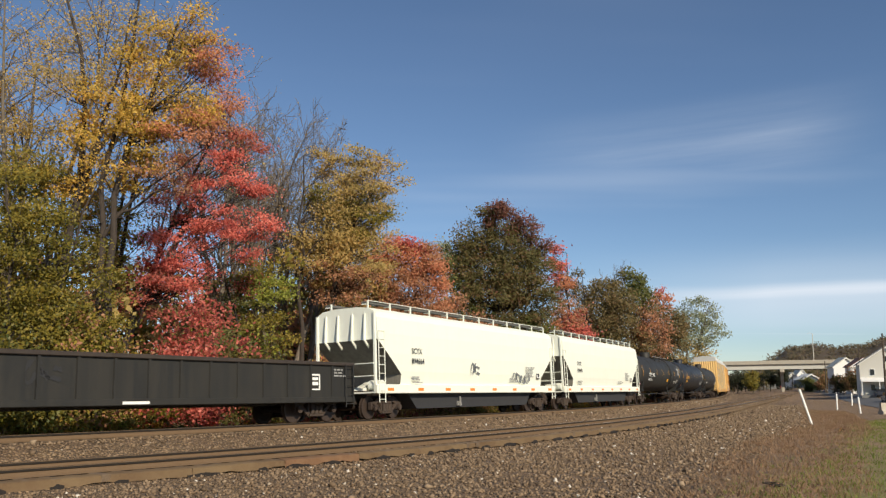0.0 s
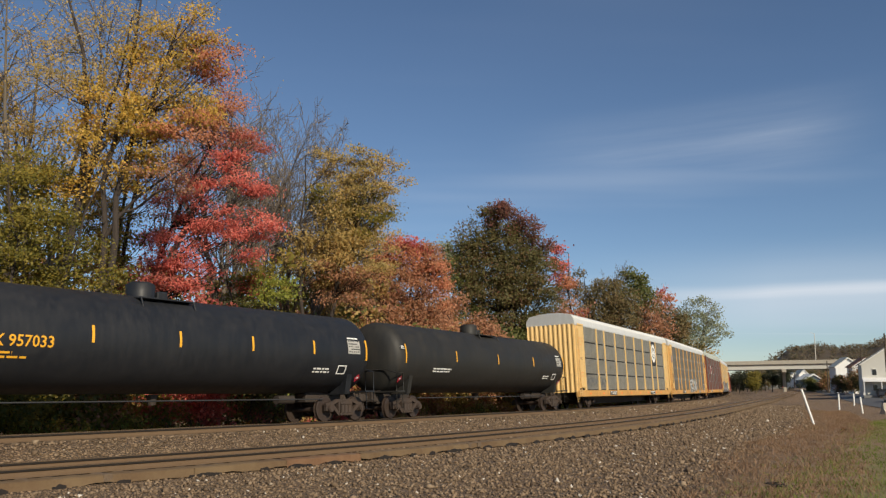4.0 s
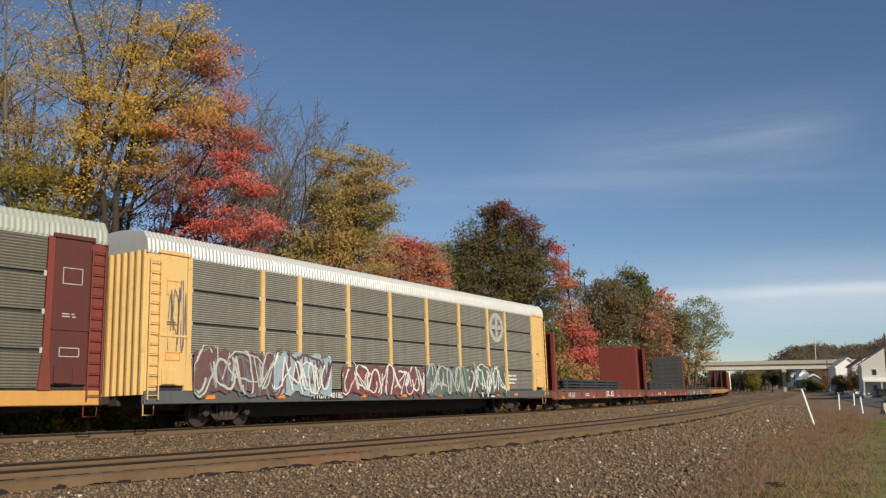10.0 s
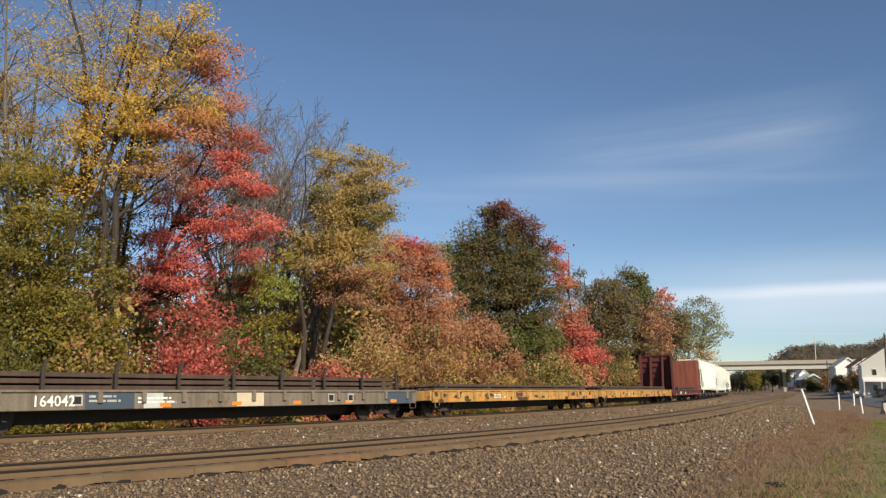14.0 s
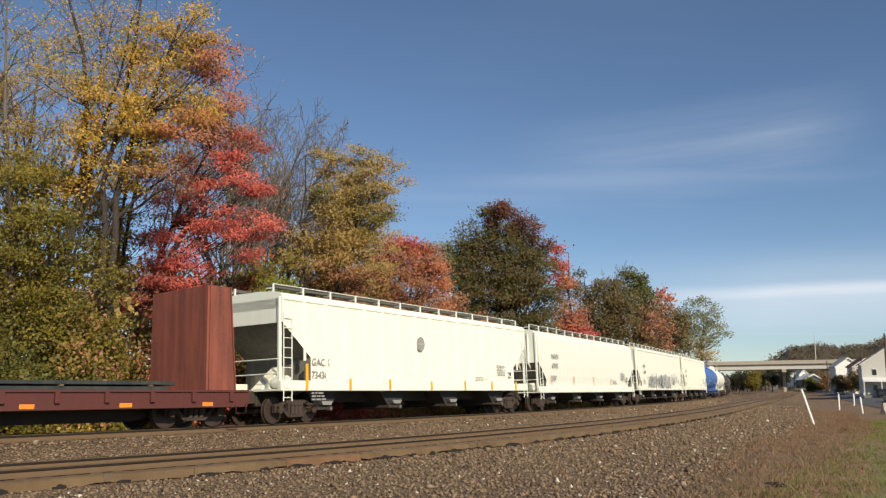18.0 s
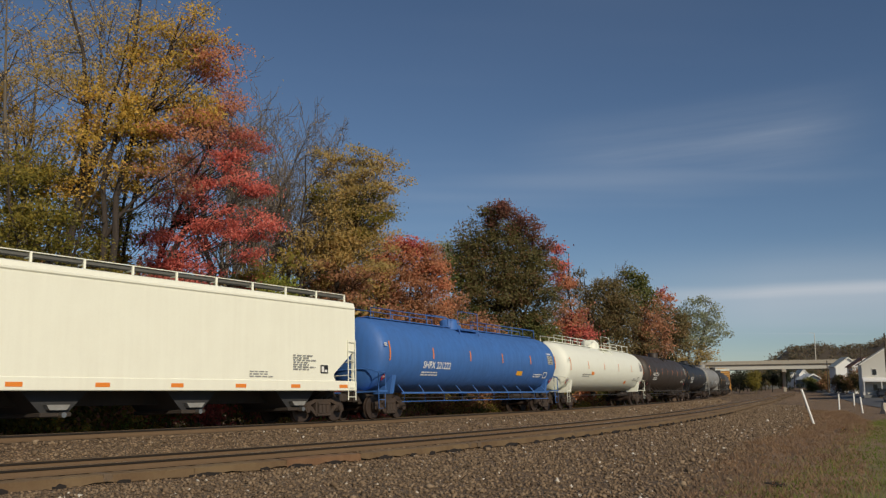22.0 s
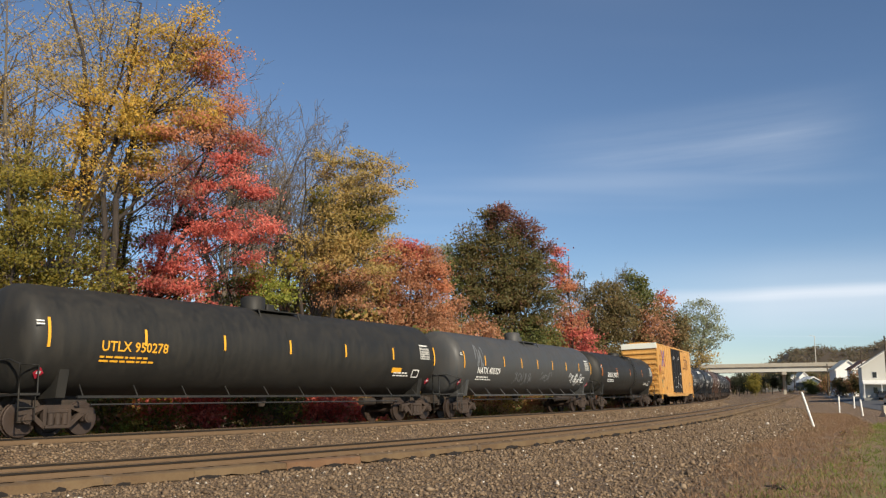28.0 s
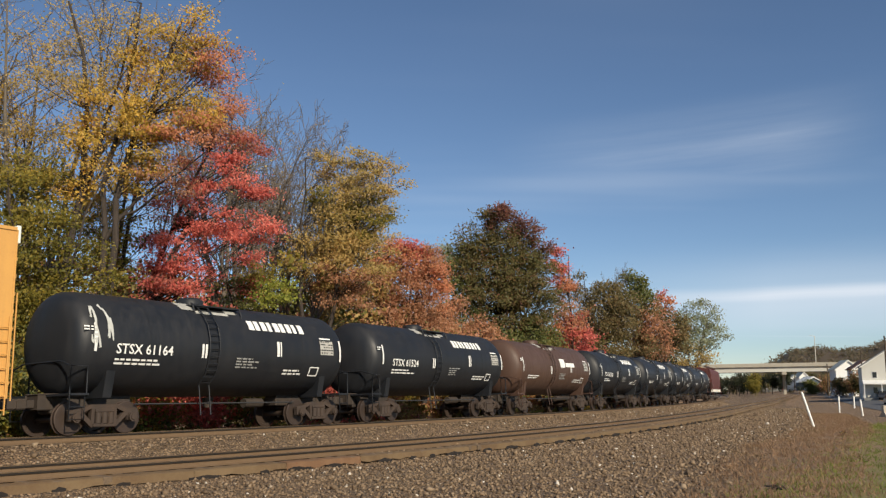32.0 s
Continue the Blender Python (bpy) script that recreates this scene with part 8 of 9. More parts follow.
def boxcar(label, L):
    car_ = thing("boxcar", label, "boxcar", "wagons of the train")
    b = L / 2 - 0.95
    w, z0, z1 = 1.55, 1.02, 5.26
    part("body_side", Form().box(-b, b, -w, -w + 0.05, z0, z1, 0.01), M["paleyellow"], car_)
    part("body_side", Form().box(-b, b, w - 0.05, w, z0, z1, 0.01), M["paleyellow"], car_)
    for sgn in (-1, 1):
        f = Form().box(min(sgn * (b - 0.05), sgn * b), max(sgn * (b - 0.05), sgn * b), -w + 0.05, w - 0.05, z0, z1)
        end = part("end_wall", f, M["paleyellow"], car_)
        for i in range(8):
            z = z0 + 0.35 + i * 0.45
            part("end_corrugation", Form().prism([(sgn * b, z - 0.15), (sgn * (b + 0.12), z - 0.04), (sgn * (b + 0.12), z + 0.04), (sgn * b, z + 0.15)], "y", -w + 0.12, w - 0.12), M["yellow"], end)
        part("corner_post", Form().box(min(sgn * b, sgn * (b + 0.05)), max(sgn * b, sgn * (b + 0.05)), -w, -w + 0.12, z0 - 0.05, z1, 0.01), M["paleyellow"], car_)
        part("end_header", Form().box(min(sgn * b, sgn * (b + 0.13)), max(sgn * b, sgn * (b + 0.13)), -w + 0.02, w - 0.02, z1 - 0.35, z1 + 0.12, 0.02), M["palegrey"], car_)
        ladder(car_, sgn * (b - 0.28), -w - 0.09, z0 - 0.45, z0 + 2.0, "paleyellow", 0.44)
        ladder(car_, sgn * (b + 0.20), -w + 0.4, z0 - 0.1, z1 - 1.6, "paleyellow", 0.44, "y")
    part("roof", Form().prism([(-w - 0.03, z1 - 0.03), (-w - 0.03, z1 + 0.06), (-0.8, z1 + 0.20), (0, z1 + 0.24), (0.8, z1 + 0.20), (w + 0.03, z1 + 0.06), (w + 0.03, z1 - 0.03)], "x", -b, b), M["paleyellow"], car_)
    part("side_sill", Form().prism([(-b, z0 - 0.05), (-b + 2.6, z0 - 0.05), (-b + 3.6, z0 - 0.24), (b - 3.6, z0 - 0.24), (b - 2.6, z0 - 0.05), (b, z0 - 0.05), (b, z0 + 0.05), (-b, z0 + 0.05)], "y", -w - 0.03, -w + 0.03), M["yellow"], car_)
    part("floor", Form().box(-b, b, -w + 0.05, w - 0.05, z0 - 0.1, z0), M["steel"], car_)
    part("centre_sill", Form().box(-L / 2 + 0.5, L / 2 - 0.5, -0.33, 0.33, 0.68, z0), M["steel"], car_)
    x = -b + 0.9
    d0, d1 = -2.50, 2.50
    while x < b - 0.3:
        if not d0 - 0.1 < x < d1 + 0.1:
            part("side_rib", Form().box(x - 0.035, x + 0.035, -w - 0.022, -w, z0 + 0.05, z1 - 0.05), M["paleyellow"], car_)
            # strip beside the rib, with the seam's shadow put into its colour
            part("seam", Form().box(x + 0.05, x + 0.065, -w - 0.004, -w, z0 + 0.05, z1 - 0.12), M["seam"], car_)
        x += 0.92
    # plug doors
    m = (d0 + d1) / 2
    for x0, x1 in ((d0, m - 0.02), (m + 0.02, d1)):
        door = part("door", Form().box(x0, x1, -w - 0.07, -w, z0 + 0.12, z1 - 0.10, 0.015), M["doorblack"], car_, "black plug door")
        for k in range(1, 4):
            zz = z0 + 0.12 + k * (z1 - z0 - 0.22) / 4
            part("door_rib", Form().box(x0 + 0.03, x1 - 0.03, -w - 0.095, -w - 0.06, zz - 0.035, zz + 0.035), M["doorblack"], door)
        for xx in (x0 + 0.55, x1 - 0.55):
            part("lock_bar", Form().tube([(xx, -w - 0.11, z0 + 0.2), (xx, -w - 0.11, z1 - 0.25)], 0.025, 5), M["doorblack"], door)
    for za, zb in ((z0 - 0.02, z0 + 0.06), (z1 - 0.10, z1 - 0.03)):
        part("door_track", Form().box(d0 - 0.4, d1 + 2.2, -w - 0.12, -w, za, zb), M["paleyellow"], car_)
    y = -w - 0.02
    for x0 in (d0 + 0.5, m + 0.5):
        small_print(car_, x0, 4.45, 0.95, 3, -w - 0.075, "mark_white", None, 6, 0.06)
    rng = random.Random(4)
    bars(car_, [(q, q + rng.uniform(0.08, 0.22), z, z + rng.uniform(0.06, 0.16)) for q, z in [(rng.uniform(d0 + 0.1, d1 - 0.3), rng.uniform(1.4, 3.1)) for _ in range(22)]], -w - 0.073, "mark_white", None, "placard")
    bars(car_, [(d0 + 0.75, d0 + 0.87, 1.95, 2.2), (m + 0.7, m + 0.84, 1.9, 2.15)], -w - 0.078, "mark_red", None, "placard")
    # crossed arrows of the pool's sign
    X0 = -7.05
    # two blue and two red chevrons, tip to tip, edged in pale paint
    for sx, mt, wd in ((-1, "mark_pale", 0.20), (1, "mark_pale", 0.20), (-1, "mark_blue", 0.10), (1, "mark_red", 0.10)):
        for sz in (-1, 1):
            for ox, oz in ((0.06, 0.0), (0.24, 0.16)) if mt != "mark_pale" else ((0.20, 0.11),):
                xa, za, xb, zb = sx * ox * (1 if sz > 0 else 1), 4.08 + sz * oz * 0.4, sx * (ox + 0.46), 4.08 + sz * (0.66 + oz * 0.2)
                if mt == "mark_pale":
                    xa, za = sx * 0.06, 4.08
                d = math.hypot(xb - xa, zb - za)
                nx, nz = -(zb - za) / d * wd, (xb - xa) / d * wd
                m2 = mt if mt == "mark_pale" else (("mark_blue", "mark_red") if ox < 0.2 else ("mark_red", "mark_blue"))[sx * sz > 0]
                decal(car_, [(X0 + xa + nx, za + nz), (X0 + xa - nx, za - nz), (X0 + xb - nx, zb - nz), (X0 + xb + nx, zb + nz)], [(0, 1, 2, 3)], y - (0.0 if mt == "mark_pale" else 0.005 + 0.002 * (ox > 0.2) + 0.001 * (sz > 0)) - 0.0005 * sx, m2, None, "emblem")
    lettering(car_, "next", X0 - 1.55, 4.22, 0.22, y, "mark_brown")
    lettering(car_, "load", X0 - 1.55, 3.90, 0.22, y, "mark_brown")
    lettering(car_, "any", X0 + 1.05, 4.22, 0.22, y, "mark_brown")
    lettering(car_, "road", X0 + 1.05, 3.90, 0.22, y, "mark_brown")
    lettering(car_, "T B  O X", X0 - 1.5, 2.72, 0.30, y, "mark_brown")
    lettering(car_, "66  14  40", X0 - 1.5, 2.20, 0.32, y, "mark_brown")
    X1 = 5.75
    bars(car_, [(X1 - 0.95, X1 - 0.25, 4.28, 4.40), (X1 - 0.70, X1 - 0.55, 3.65, 4.35), (X1 - 0.15, X1 + 0.45, 4.28, 4.40), (X1 + 0.08, X1 + 0.22, 3.65, 4.35), (X1 - 0.9, X1 + 0.5, 4.62, 4.70)], y, "mark_brown", None, "emblem")
    for sg in (-1, 1):
        decal(car_, [(X1 + 0.85 - sg * 0.38, 3.65), (X1 + 0.85 - sg * 0.22, 3.65), (X1 + 0.85 + sg * 0.38, 4.40), (X1 + 0.85 + sg * 0.22, 4.40)], [(0, 1, 2, 3)], y - 0.003 * (sg > 0), "mark_brown", None, "emblem")
    lettering(car_, "Railcar Pooling Experts", X1 - 2.0, 3.40, 0.25, y, "mark_brown")
    scrawl(car_, -b + 0.05, -b + 0.85, 2.55, 3.5, "spray_orange", 8, 0.09, y - 0.03, None, 7)
    scrawl(car_, -b + 0.10, -b + 0.80, 2.65, 3.3, "spray_red", 9, 0.05, y - 0.035, None, 6)
    bars(car_, [(-b + 1.15, -b + 1.65, 1.18, 1.36)], y, "mark_yellow", None, "label_plate")
    bars(car_, [(-b + 1.20, -b + 1.60, 1.21, 1.23), (-b + 1.20, -b + 1.55, 1.29, 1.31)], y - 0.004, "mark_brown", None, "label_print")
    bars(car_, [(-b + 1.2, -b + 1.5, 1.9, 2.25), (-b + 1.15, -b + 1.45, 1.62, 1.72)], y, "spray_green", None, "stencil")
    scrawl(car_, d0 - 1.15, d0 - 0.75, 1.5, 1.7, "spray_white", 12, 0.05, y, None, 4)
    for gx, gz in ((d0 - 2.4, 1.95), (d0 - 2.4, 4.55), (b - 2.3, 1.95)):
        part("grab_iron", Form().tube([(gx - 0.35, -w - 0.02, gz), (gx - 0.35, -w - 0.09, gz), (gx + 0.35, -w - 0.09, gz), (gx + 0.35, -w - 0.02, gz)], 0.02, 5), M["paleyellow"], car_)
    for gx in (d0 + 0.6, m - 0.5, m + 0.5, d1 - 0.6):
        part("door_roller", Form().prism([(gx - 0.16, z0 + 0.02), (gx + 0.16, z0 + 0.02), (gx + 0.05, z0 + 0.16), (gx - 0.05, z0 + 0.16)], "y", -w - 0.15, -w - 0.07), M["steel"], car_)
    bars(car_, [(b - 1.9, b - 1.5, 1.75, 2.1)], y, "mark_black", None, "placard")
    bars(car_, [(b - 1.85, b - 1.7, 1.8, 2.05)], y - 0.006, "mark_white", None, "placard_print")
    small_print(car_, -b + 3.0, 1.6, 0.8, 3, y, "mark_brown", None, 9)
    for x in (-L / 2 + 3.3, L / 2 - 3.3):
        truck(car_, x)
    coupler(car_, L)
    return car_


# ---------------------------------------------------------------- the make-up of the train
JOINTS = [-8.16, 11.35, 30.89, 50.14, 69.91, 90.33, 110.46, 138.68, 166.66, 194.49, 222.97, 245.06, 266.21, 287.35, 310.13, 334.29, 355.73, 376.61, 397.7, 418.84, 439.59, 459.49, 480.05, 501.11, 521.21, 542.34, 563.15, 583.42, 601.23, 621.77, 634.68, 647.83, 661.28, 674.54, 687.7, 700.86, 719.39, 736.94]
LEN = [b - a for a, b in zip(JOINTS, JOINTS[1:])]
TRAIN = []


def couple(ob, truck_in=2.1):
    i = len(TRAIN)
    TRAIN.append((ob, (JOINTS[i] + JOINTS[i + 1]) / 2, LEN[i] / 2 - truck_in))
    return ob


couple(gondola("empty black steel gondola with ribbed sides", LEN[0]))
for i, num in ((1, "SCYX 894664"), (2, "SCYX 894646")):
    h = couple(hopper_car("white covered hopper with smooth rounded sides and roof walk", LEN[i], "white", 4.45, 1.0, num, 0, 0, end_mat="palegrey", cut=1.75, cutz=3.15, seed=i, nz=2.65, num_size=0.24))
    if i == 1:
        scrawl(h, -1.2, -0.3, 1.75, 2.45, "spray_grey", 3, 0.08, -1.6, None, 3)
        scrawl(h, 3.4, 5.6, 1.45, 2.1, "spray_grey", 4, 0.09, -1.585, None, 8)
for i, num, m, dm in ((3, "CBTX 780920", "black", 0.2), (4, "UTLX 957033", "black2", 0.0), (5, "", "black", 0.1)):
    t = couple(tank_car("long black tank car with yellow reflector strips", LEN[i], m, number=num, num_mat="mark_yellow" if i == 4 else "mark_white", dome=dm, seed=i, side_ladder=3.6 if i == 3 else None, stripe_n=7 if i != 5 else 5))
    if i == 3:
        part("running_board", Form().box(0.8, LEN[3] / 2 - 1.9, -0.40, 0.40, 4.07, 4.11), M["black"], t)
        part("board_rail", Form().tube([(0.8, -0.5, 4.16), (LEN[3] / 2 - 1.9, -0.5, 4.16)], 0.03, 5), M["lightgrey"], t)
        bars(t, [(2.1, 2.75, 1.85, 2.1)], 0, "mark_yellow", (2.56, 1.5), "label_plate")
rack = couple(autorack("yellow-framed autorack with grey screen panels and a round emblem", LEN[6], "creamyellow", "panel", "creamyellow", "yellow", emblem="roundel", tag="TTGX 965353"), 4.2)
scrawl(rack, -11.8, -7.0, 1.35, 2.1, "spray_grey", 11, 0.06, -1.585, None, 12)
rack = couple(autorack("yellow-framed autorack with brown screen panels and white graffiti", LEN[7], "yellow", "panel2", "creamyellow", "yellow", emblem="small", tag="TTGX 940882"), 4.2)
scrawl(rack, -9.4, -7.1, 1.35, 2.3, "spray_blue", 12, 0.07, -1.585, None, 6)
scrawl(rack, -LEN[7] / 2 + 1.15, -LEN[7] / 2 + 1.95, 1.5, 3.4, "mark_black", 16, 0.05, -1.63, None, 4)
scrawl(rack, -LEN[7] / 2 + 1.15, -LEN[7] / 2 + 1.95, 1.3, 2.0, "mark_black", 18, 0.05, -1.634, None, 4)
for bold, mt, yy in ((0.085, "mark_black", -1.640), (0.030, "spray_white", -1.652)):
    lettering(rack, "RELIC", -1.28, 1.22, 0.96, yy, mt, None, 0.70, "graffiti", bold)
blobs(rack, -1.35, 1.15, 0.80, 1.25, "spray_pale", 13, 4, -1.634)
scrawl(rack, -1.2, 1.1, 0.82, 1.22, "mark_black", 19, 0.07, -1.645, None, 7)
mural(rack, 1.35, 3.9, 0.85, 2.15, "spray_pale", "mark_black", "spray_white", 17, 4, -1.63)
mural(rack, 10.1, 10.75, 0.85, 1.9, "spray_white", "mark_black", "spray_white", 14, 1, -1.63)
rack = couple(autorack("red-brown framed autorack with grey screen panels and yellow sill", LEN[8], "oxide", "panel3", "maroon", "paleyellow", emblem="bars", tag="TTGX 981436", style="red", roof="roof2"), 4.2)
scrawl(rack, 0.5, 7.5, 1.35, 2.1, "spray_grey", 15, 0.06, -1.585, None, 12)
rack = couple(autorack("pale yellow autorack with graffiti along its lower panels", LEN[9], "creamyellow", "panel", "creamyellow", "oldblue", emblem="worn", tag="TTGX 940180"), 4.2)
mural(rack, -11.9, -8.4, 0.85, 2.5, "spray_plum", "spray_grey", "spray_pale", 20, 4, -1.65)
mural(rack, -8.5, -5.3, 0.85, 2.5, "spray_blue", "spray_plum", "spray_white", 24, 4, -1.65)
mural(rack, -4.7, 1.0, 0.80, 2.2, "spray_plum", "spray_red", "spray_white", 28, 7, -1.65)
mural(rack, 1.1, 4.9, 0.80, 2.3, "spray_grey", "spray_green", "spray_pale", 33, 5, -1.65)
mural(rack, 4.7, 8.6, 0.80, 2.4, "spray_plum", "spray_green", "spray_white", 39, 5, -1.65)
scrawl(rack, -12.9, -12.2, 2.2, 4.4, "spray_grey", 41, 0.035, -1.63, None, 6)
small_print(rack, 9.0, 1.9, 1.1, 3, -1.60, "mark_white", None, 40, 0.09)
f, dk, b = flat_car("red bulkhead flat car carrying bundled steel sections", LEN[10], "flatred", ends=("oxide", "oxide"), number="NS 115", stakes=0, logo=True, seed=31, end_h=4.45, inset=(0.9, 1.5))
sections(f, -b + 2.2, b - 4.8, dk, 4, 9, "pipe", 0.15, 1)
couple(f, 2.3)
f, dk, b = flat_car("red bulkhead flat car with grey boarded bulkhead and steel sections", LEN[11], "flatred", ends=("oxide", "oxide"), board_ends=(False, True), number="114   436", nx=0.187, seed=32, end_h=4.45, inset=(0.25, 1.5))
sections(f, -b + 2.2, b - 5.2, dk, 4, 9, "pipe", 0.15, 2)
couple(f, 2.3)
f, dk, b = flat_car("worn tan-grey flat car loaded with rusty rails between stakes", LEN[12], "weathertan", number="164042", nx=0.152, stakes=9, seed=33, patches=((0.228, 0.306, "dullblue"), (0.322, 0.356, "spray_mist"), (0.50, 0.56, "mark_pale"), (0.90, 0.985, "dullblue")))
for bx in (-5.82, 4.4, 5.5):
    bars(f, [(bx, bx + 0.34, 0.70, 1.0)], -1.564, "mark_worn", None, "stencil_frame")
    bars(f, [(bx + 0.05, bx + 0.29, 0.75, 0.95)], -1.568, "mark_black", None, "stencil")
small_print(f, -5.3, 0.98, 1.2, 2, -1.568, "mark_worn", None, 51, 0.06)
sections(f, -b + 0.3, b - 0.6, dk, 3, 10, "rustload", 0.15, 3, "rail_length")
couple(f, 2.3)
for i in (13, 14):
    f, dk, b = flat_car("rust-streaked yellow flat car loaded with rusty rails", LEN[i], "flatyellow", number="", stakes=0, seed=30 + i)
    rng = random.Random(i)
    for k in range(30):
        x, w_ = rng.uniform(-b, b - 0.9), rng.uniform(0.2, 0.9)
        z = rng.uniform(0.62, 1.0)
        n = 9
        pts = [(x + w_ / 2 + math.cos(a) * w_ / 2 * rng.uniform(0.6, 1.0), min(1.11, max(0.6, z + math.sin(a) * 0.13 * rng.uniform(0.5, 1.0)))) for a in [2 * math.pi * q / n for q in range(n)]]
        decal(f, pts, [tuple(range(n))], -1.556 - 0.0004 * k, "rustpatch", None, "rust_patch")
    sections(f, -b + 0.6, b - 0.8, dk, 2, 10, "rustload", 0.14, i, "rail_length")
    couple(f, 2.3)
f, dk, b = flat_car("dark maroon bulkhead flat car with a low load of steel plate", LEN[15], "maroon", ends=("maroon", "rustred"), number="LRS 2888", nx=0.175, seed=36, end_h=4.4, brace=1.2, backing=True)
sections(f, -b + 4.5, b - 2.2, dk, 2, 9, "pipe", 0.13, 5, "steel_plank")
couple(f, 2.3)
h = couple(hopper_car("white covered hopper with ribbed sides and outlet gates", LEN[16], "white2", 4.55, 1.1, "GACX 73430", 16, 4, end_mat="palegrey", cut=1.5, cutz=3.45, rounded=False, marks="mark_grey", stripes=None, seed=41, sill_stripes=False, nz=2.0, num_size=0.26, num_x=-8.1, bottom_stripes=(-8.42, -5.9, -3.28, -0.1, 2.85, 5.5, 8.15)))
disc(h, -0.89, 3.08, 0.31, -1.632, "mark_grey")
bars(h, [(-1.1, -0.68, 3.05, 3.13)], -1.64, "mark_worn", None, "emblem")
h = couple(hopper_car("pale grey covered hopper with smooth sides and deep sill", LEN[17], "palegrey", 4.5, 0.98, "NAHX 63092", 0, 4, end_mat="palegrey", cut=1.25, cutz=2.65, marks="mark_grey", stripes="mark_orange", seed=42, sill_stripes=False, nz=2.9))
h = couple(hopper_car("white covered hopper with grey graffiti along the side", LEN[18], "white", 4.5, 1.1, "PSPX 10557", 0, 4, cut=1.2, cutz=2.65, rounded=False, marks="mark_black", stripes="mark_orange", seed=43, sill_stripes=False, nz=2.85, num_size=0.26))
blobs(h, -5.6, -2.6, 1.25, 2.35, "spray_mist", 44, 5, -1.60)
blobs(h, -2.2, 3.4, 1.2, 2.45, "spray_mist", 45, 8, -1.60)
scrawl(h, -6.4, -2.6, 1.2, 2.5, "spray_grey", 46, 0.07, -1.62, None, 11)
scrawl(h, -2.3, 3.4, 1.2, 2.5, "spray_grey", 47, 0.10, -1.624, None, 16)
scrawl(h, -2.0, 3.2, 1.3, 2.3, "spray_white", 48, 0.06, -1.63, None, 12)
scrawl(h, 4.0, 6.2, 1.4, 2.6, "spray_grey", 49, 0.05, -1.60, None, 8)
h = couple(hopper_car("cream covered hopper with smooth sides", LEN[19], "white2", 4.5, 1.1, "CEFX 53931", 0, 4, cut=1.2, cutz=2.65, rounded=False, marks="mark_black", seed=47, nz=2.85, num_size=0.27, num_x=-8.3))
t = couple(tank_car("bright blue tank car with top railing and low side rail", LEN[20], "blue", r=1.55, zc=2.62, number="SHPX 221222", stripes="mark_orange", rail_top=True, side_walk=True, dome=-0.6, seed=51, nx=0.18, num_z=-0.55))
bars(t, [(3.6, 4.3, 1.9, 2.12)], 0, "mark_yellow", (2.62, 1.55), "label_plate")
t = couple(tank_car("white tank car with top walkway railing", LEN[21], "white", r=1.52, zc=2.6, stripes="mark_orange", marks="mark_grey", rail_top=True, dome=1.0, seed=52, platform_mat="white"))
part("dome_cover", Form().tube([(0.0, 0, 4.0), (0.0, 0, 4.55), (0.0, 0, 4.66)], [0.55, 0.55, 0.4], 20), M["white"], t)
bars(t, [(-4.6, -4.0, 2.1, 2.3), (4.0, 4.5, 1.6, 1.78)], 0, "mark_orange", (2.6, 1.52), "label_plate")
t = couple(tank_car("brown-black tank car with orange reflector strips", LEN[22], "brownblack", r=1.52, zc=2.6, number="NATX 32214", stripes="mark_orange", side_walk=True, dome=0.8, seed=53, nx=0.10, stripe_n=8))
t = couple(tank_car("blue-black tank car with a full-length top walk", LEN[23], "black2", r=1.45, zc=2.5, number="GATX 212216", stripes="mark_yellow", dome=0.0, seed=54, nx=0.12, rail_top=False))
part("running_board", Form().box(-LEN[23] / 2 + 1.8, LEN[23] / 2 - 1.8, -0.42, 0.42, 3.97, 4.06), M["black2"], t)
t = couple(tank_car("light grey tank car with pale graffiti", LEN[24], "lightgrey", r=1.5, zc=2.56, stripes=None, marks="mark_black", dome=0.0, seed=55))
scrawl(t, -6.0, -2.0, 1.5, 2.4, "spray_blue", 56, 0.14, 0, (2.56, 1.5), 7)
scrawl(t, 1.0, 6.5, 1.5, 2.4, "spray_white", 57, 0.13, 0, (2.56, 1.5), 8)
t = couple(tank_car("long black tank car with yellow lettering and reflectors", LEN[25], "black", number="UTLX 950278", num_mat="mark_yellow", stripes="mark_yellow", r=1.55, zc=2.6, dome=0.1, seed=58, nx=0.115, stripe_n=7, num_size=0.28, side_walk=True))
bars(t, [(6.1, 6.75, 1.95, 2.15)], 0, "mark_yellow", (2.6, 1.55), "label_plate")
t = couple(tank_car("weathered grey tank car with chalky graffiti", LEN[26], "grey", number="NATX 400329", r=1.52, zc=2.58, stripes="mark_yellow", dome=0.5, seed=59, nx=0.11, stripe_n=9, num_size=0.30, side_walk=True, num_z=-0.52))
scrawl(t, -7.6, -6.7, 2.2, 3.5, "spray_grey", 60, 0.10, 0, (2.58, 1.52), 3)
scrawl(t, -3.0, -0.6, 1.55, 2.2, "spray_grey", 61, 0.06, 0, (2.58, 1.52), 8)
scrawl(t, 0.6, 2.2, 1.75, 2.3, "spray_grey", 62, 0.06, 0, (2.58, 1.52), 5)
scrawl(t, 5.0, 7.4, 1.6, 2.3, "spray_white", 63, 0.06, 0, (2.58, 1.52), 8)
t = couple(tank_car("black tank car with orange strips and a side ladder", LEN[27], "black", number="DBUX 250070", r=1.48, zc=2.52, stripes="mark_orange", dome=1.4, seed=64, nx=0.125, stripe_n=5, num_size=0.32, side_ladder=1.4, short=True))
couple(boxcar("yellow boxcar with black plug doors and corrugated ends", LEN[28]), 3.3)
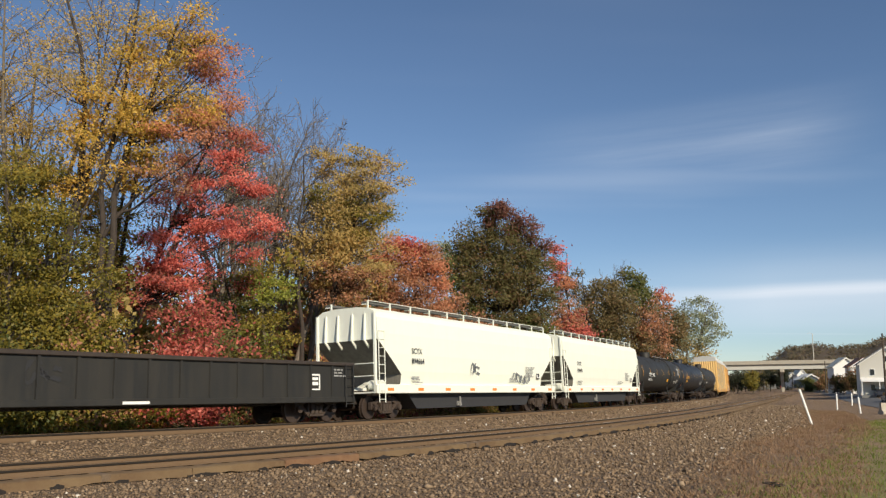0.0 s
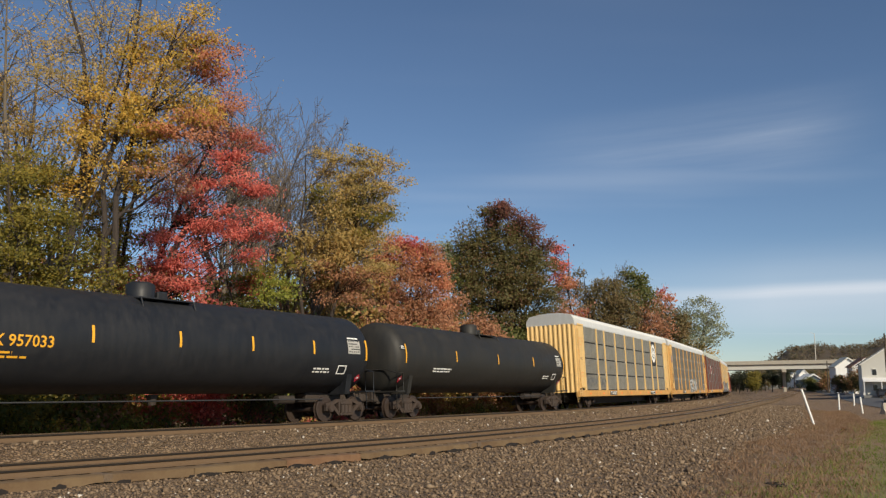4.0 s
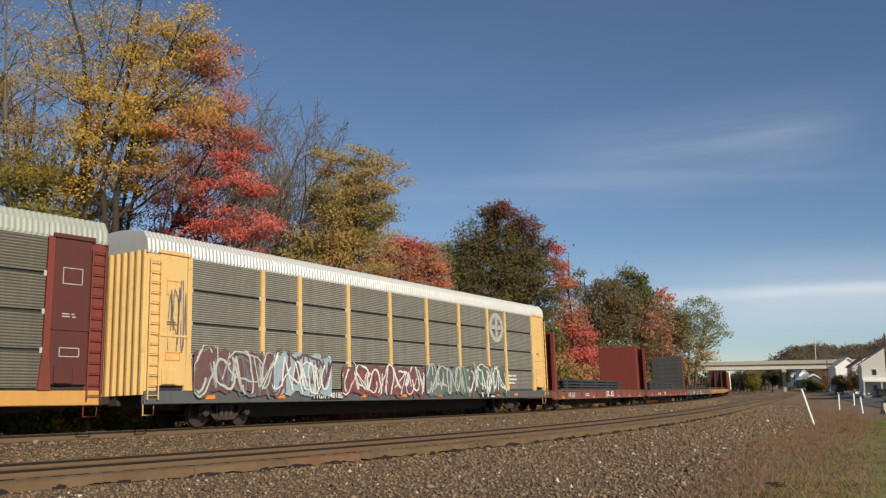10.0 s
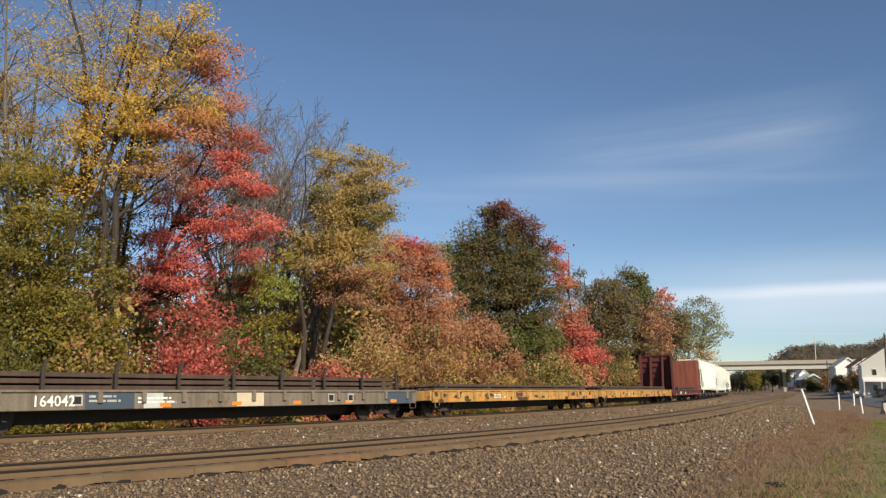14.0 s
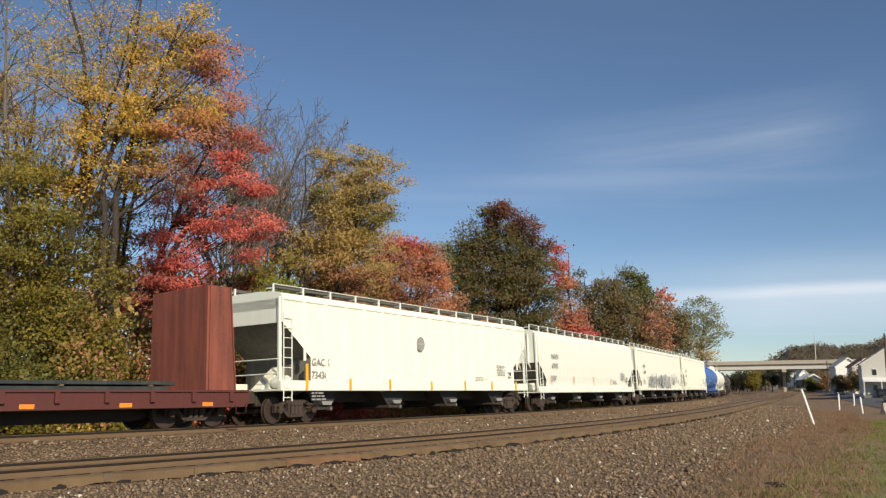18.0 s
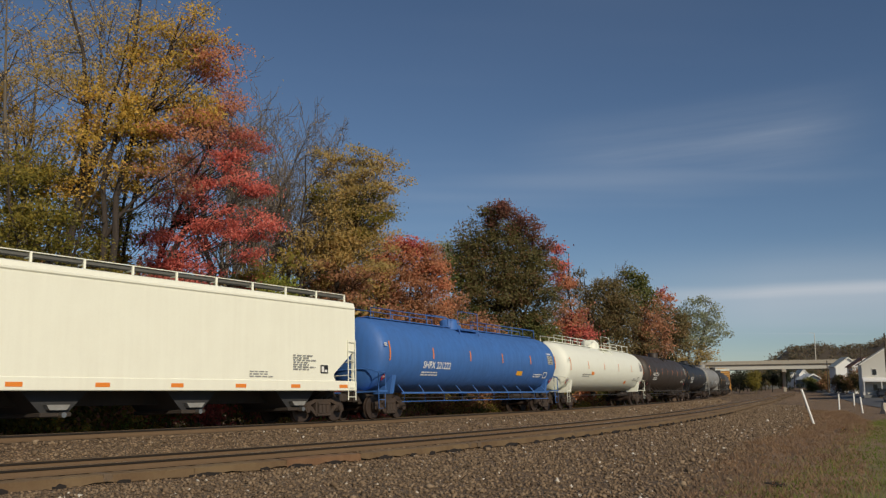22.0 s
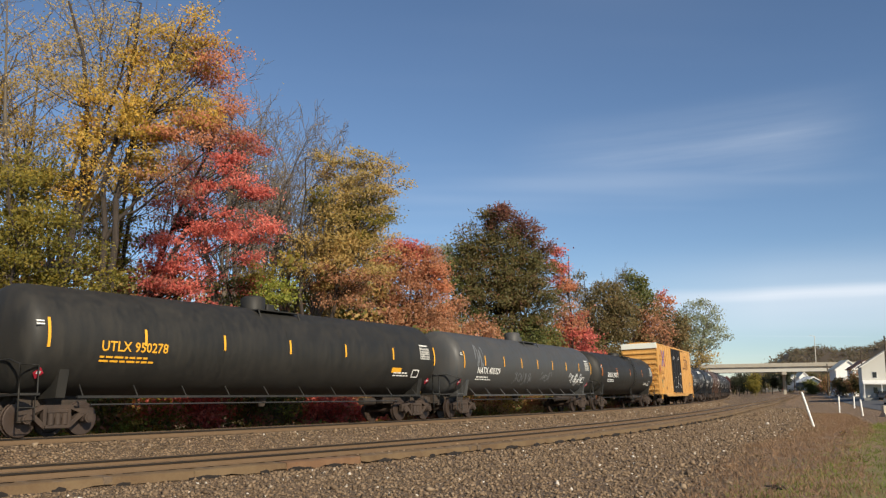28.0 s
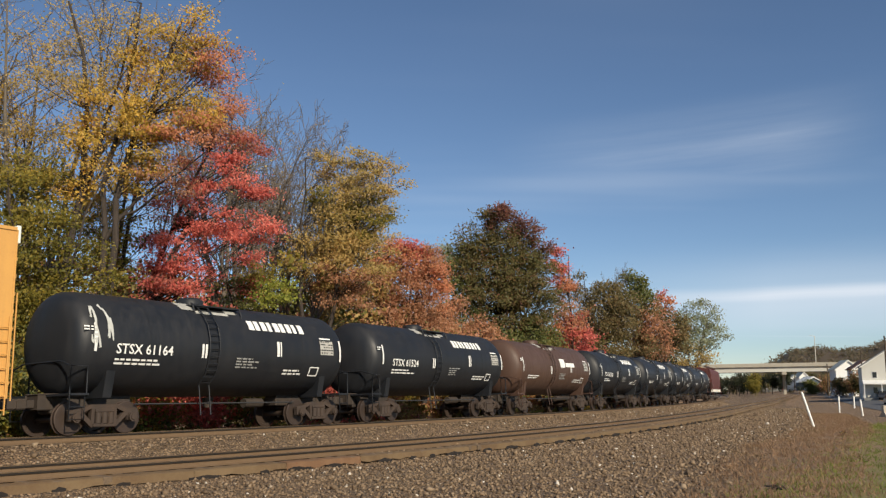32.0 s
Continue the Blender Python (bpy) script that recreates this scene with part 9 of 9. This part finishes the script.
for i, num in ((29, "STSX 61164"), (30, "STSX 61524"), (31, ""), (32, "STSX 61500"), (33, ""), (34, ""), (35, "")):
    brown = i == 31
    t = couple(tank_car("short brown tank car with white bars" if brown else "short black tank car with white lettering", LEN[i], "brown" if brown else "black2", r=1.50, zc=2.55, number=num, stripes="mark_white", dome=-0.3, seed=70 + i, nx=0.115, stripe_n=2, num_size=0.28, side_ladder=-0.9, short=True))
    rr = [(0.75 + 0.30 * k, 0.75 + 0.30 * k + (0.24, 0.20, 0.22, 0.17)[k % 4], 3.20, 3.52) for k in range(9)]
    bars(t, rr if not brown else [(0.2, 1.0, 2.6, 3.1), (1.1, 2.6, 2.65, 2.9)], 0, "mark_white", (2.55, 1.5), "name_bar")
    bars(t, [(1.9, 2.02, 2.35, 2.85), (2.07, 2.12, 2.35, 2.85)], 0, "mark_white", (2.55, 1.5), "reflector")
    small_print(t, 0.1, 2.25, 1.0, 4, 0, "mark_grey", (2.55, 1.5), 80 + i, 0.045)
    bars(t, [(-1.35, -1.27, 2.2, 2.62), (-1.22, -1.14, 2.2, 2.62)], 0, "mark_white", (2.55, 1.5), "reflector")
    bars(t, [(-1.75, -1.2, 3.72, 3.98), (-1.25, 0.1, 3.62, 3.72), (0.05, 0.5, 3.70, 3.85)], 0, "mark_worn", (2.55, 1.502), "dried_spill")
    if i == 29:
        scrawl(t, -5.2, -4.5, 2.2, 3.7, "spray_pale", 90, 0.07, 0, (2.55, 1.5), 4)
couple(hopper_car("red and white covered hopper", LEN[36], "maroon", 4.2, 1.1, "", 0, 4, cut=1.3, cutz=2.4, seed=95, sill_mat="white"))


# ---------------------------------------------------------------- motions
def seat(s, half, cant=LEAN):
    """Pose of a wagon whose middle is at s: it stands on its two pivots."""
    xa, ya, _ = spot(s - half)
    xb, yb, _ = spot(s + half)
    h = math.atan2(yb - ya, xb - xa)
    return Matrix.Translation(((xa + xb) / 2, (ya + yb) / 2, 0.0)) @ Matrix.Rotation(h, 4, "Z") @ Matrix.Rotation(-cant, 4, "X")


def motions():
    for ob, s0, half in TRAIN:
        walk(ob, [(t, seat(s0 - 19.363 * u - 0.0042 * u * u, half)) for t, u in [(k * 0.5, k * 0.5) for k in range(64)] + [(31.9, 31.9), (32.0, 31.978)]])


motions()
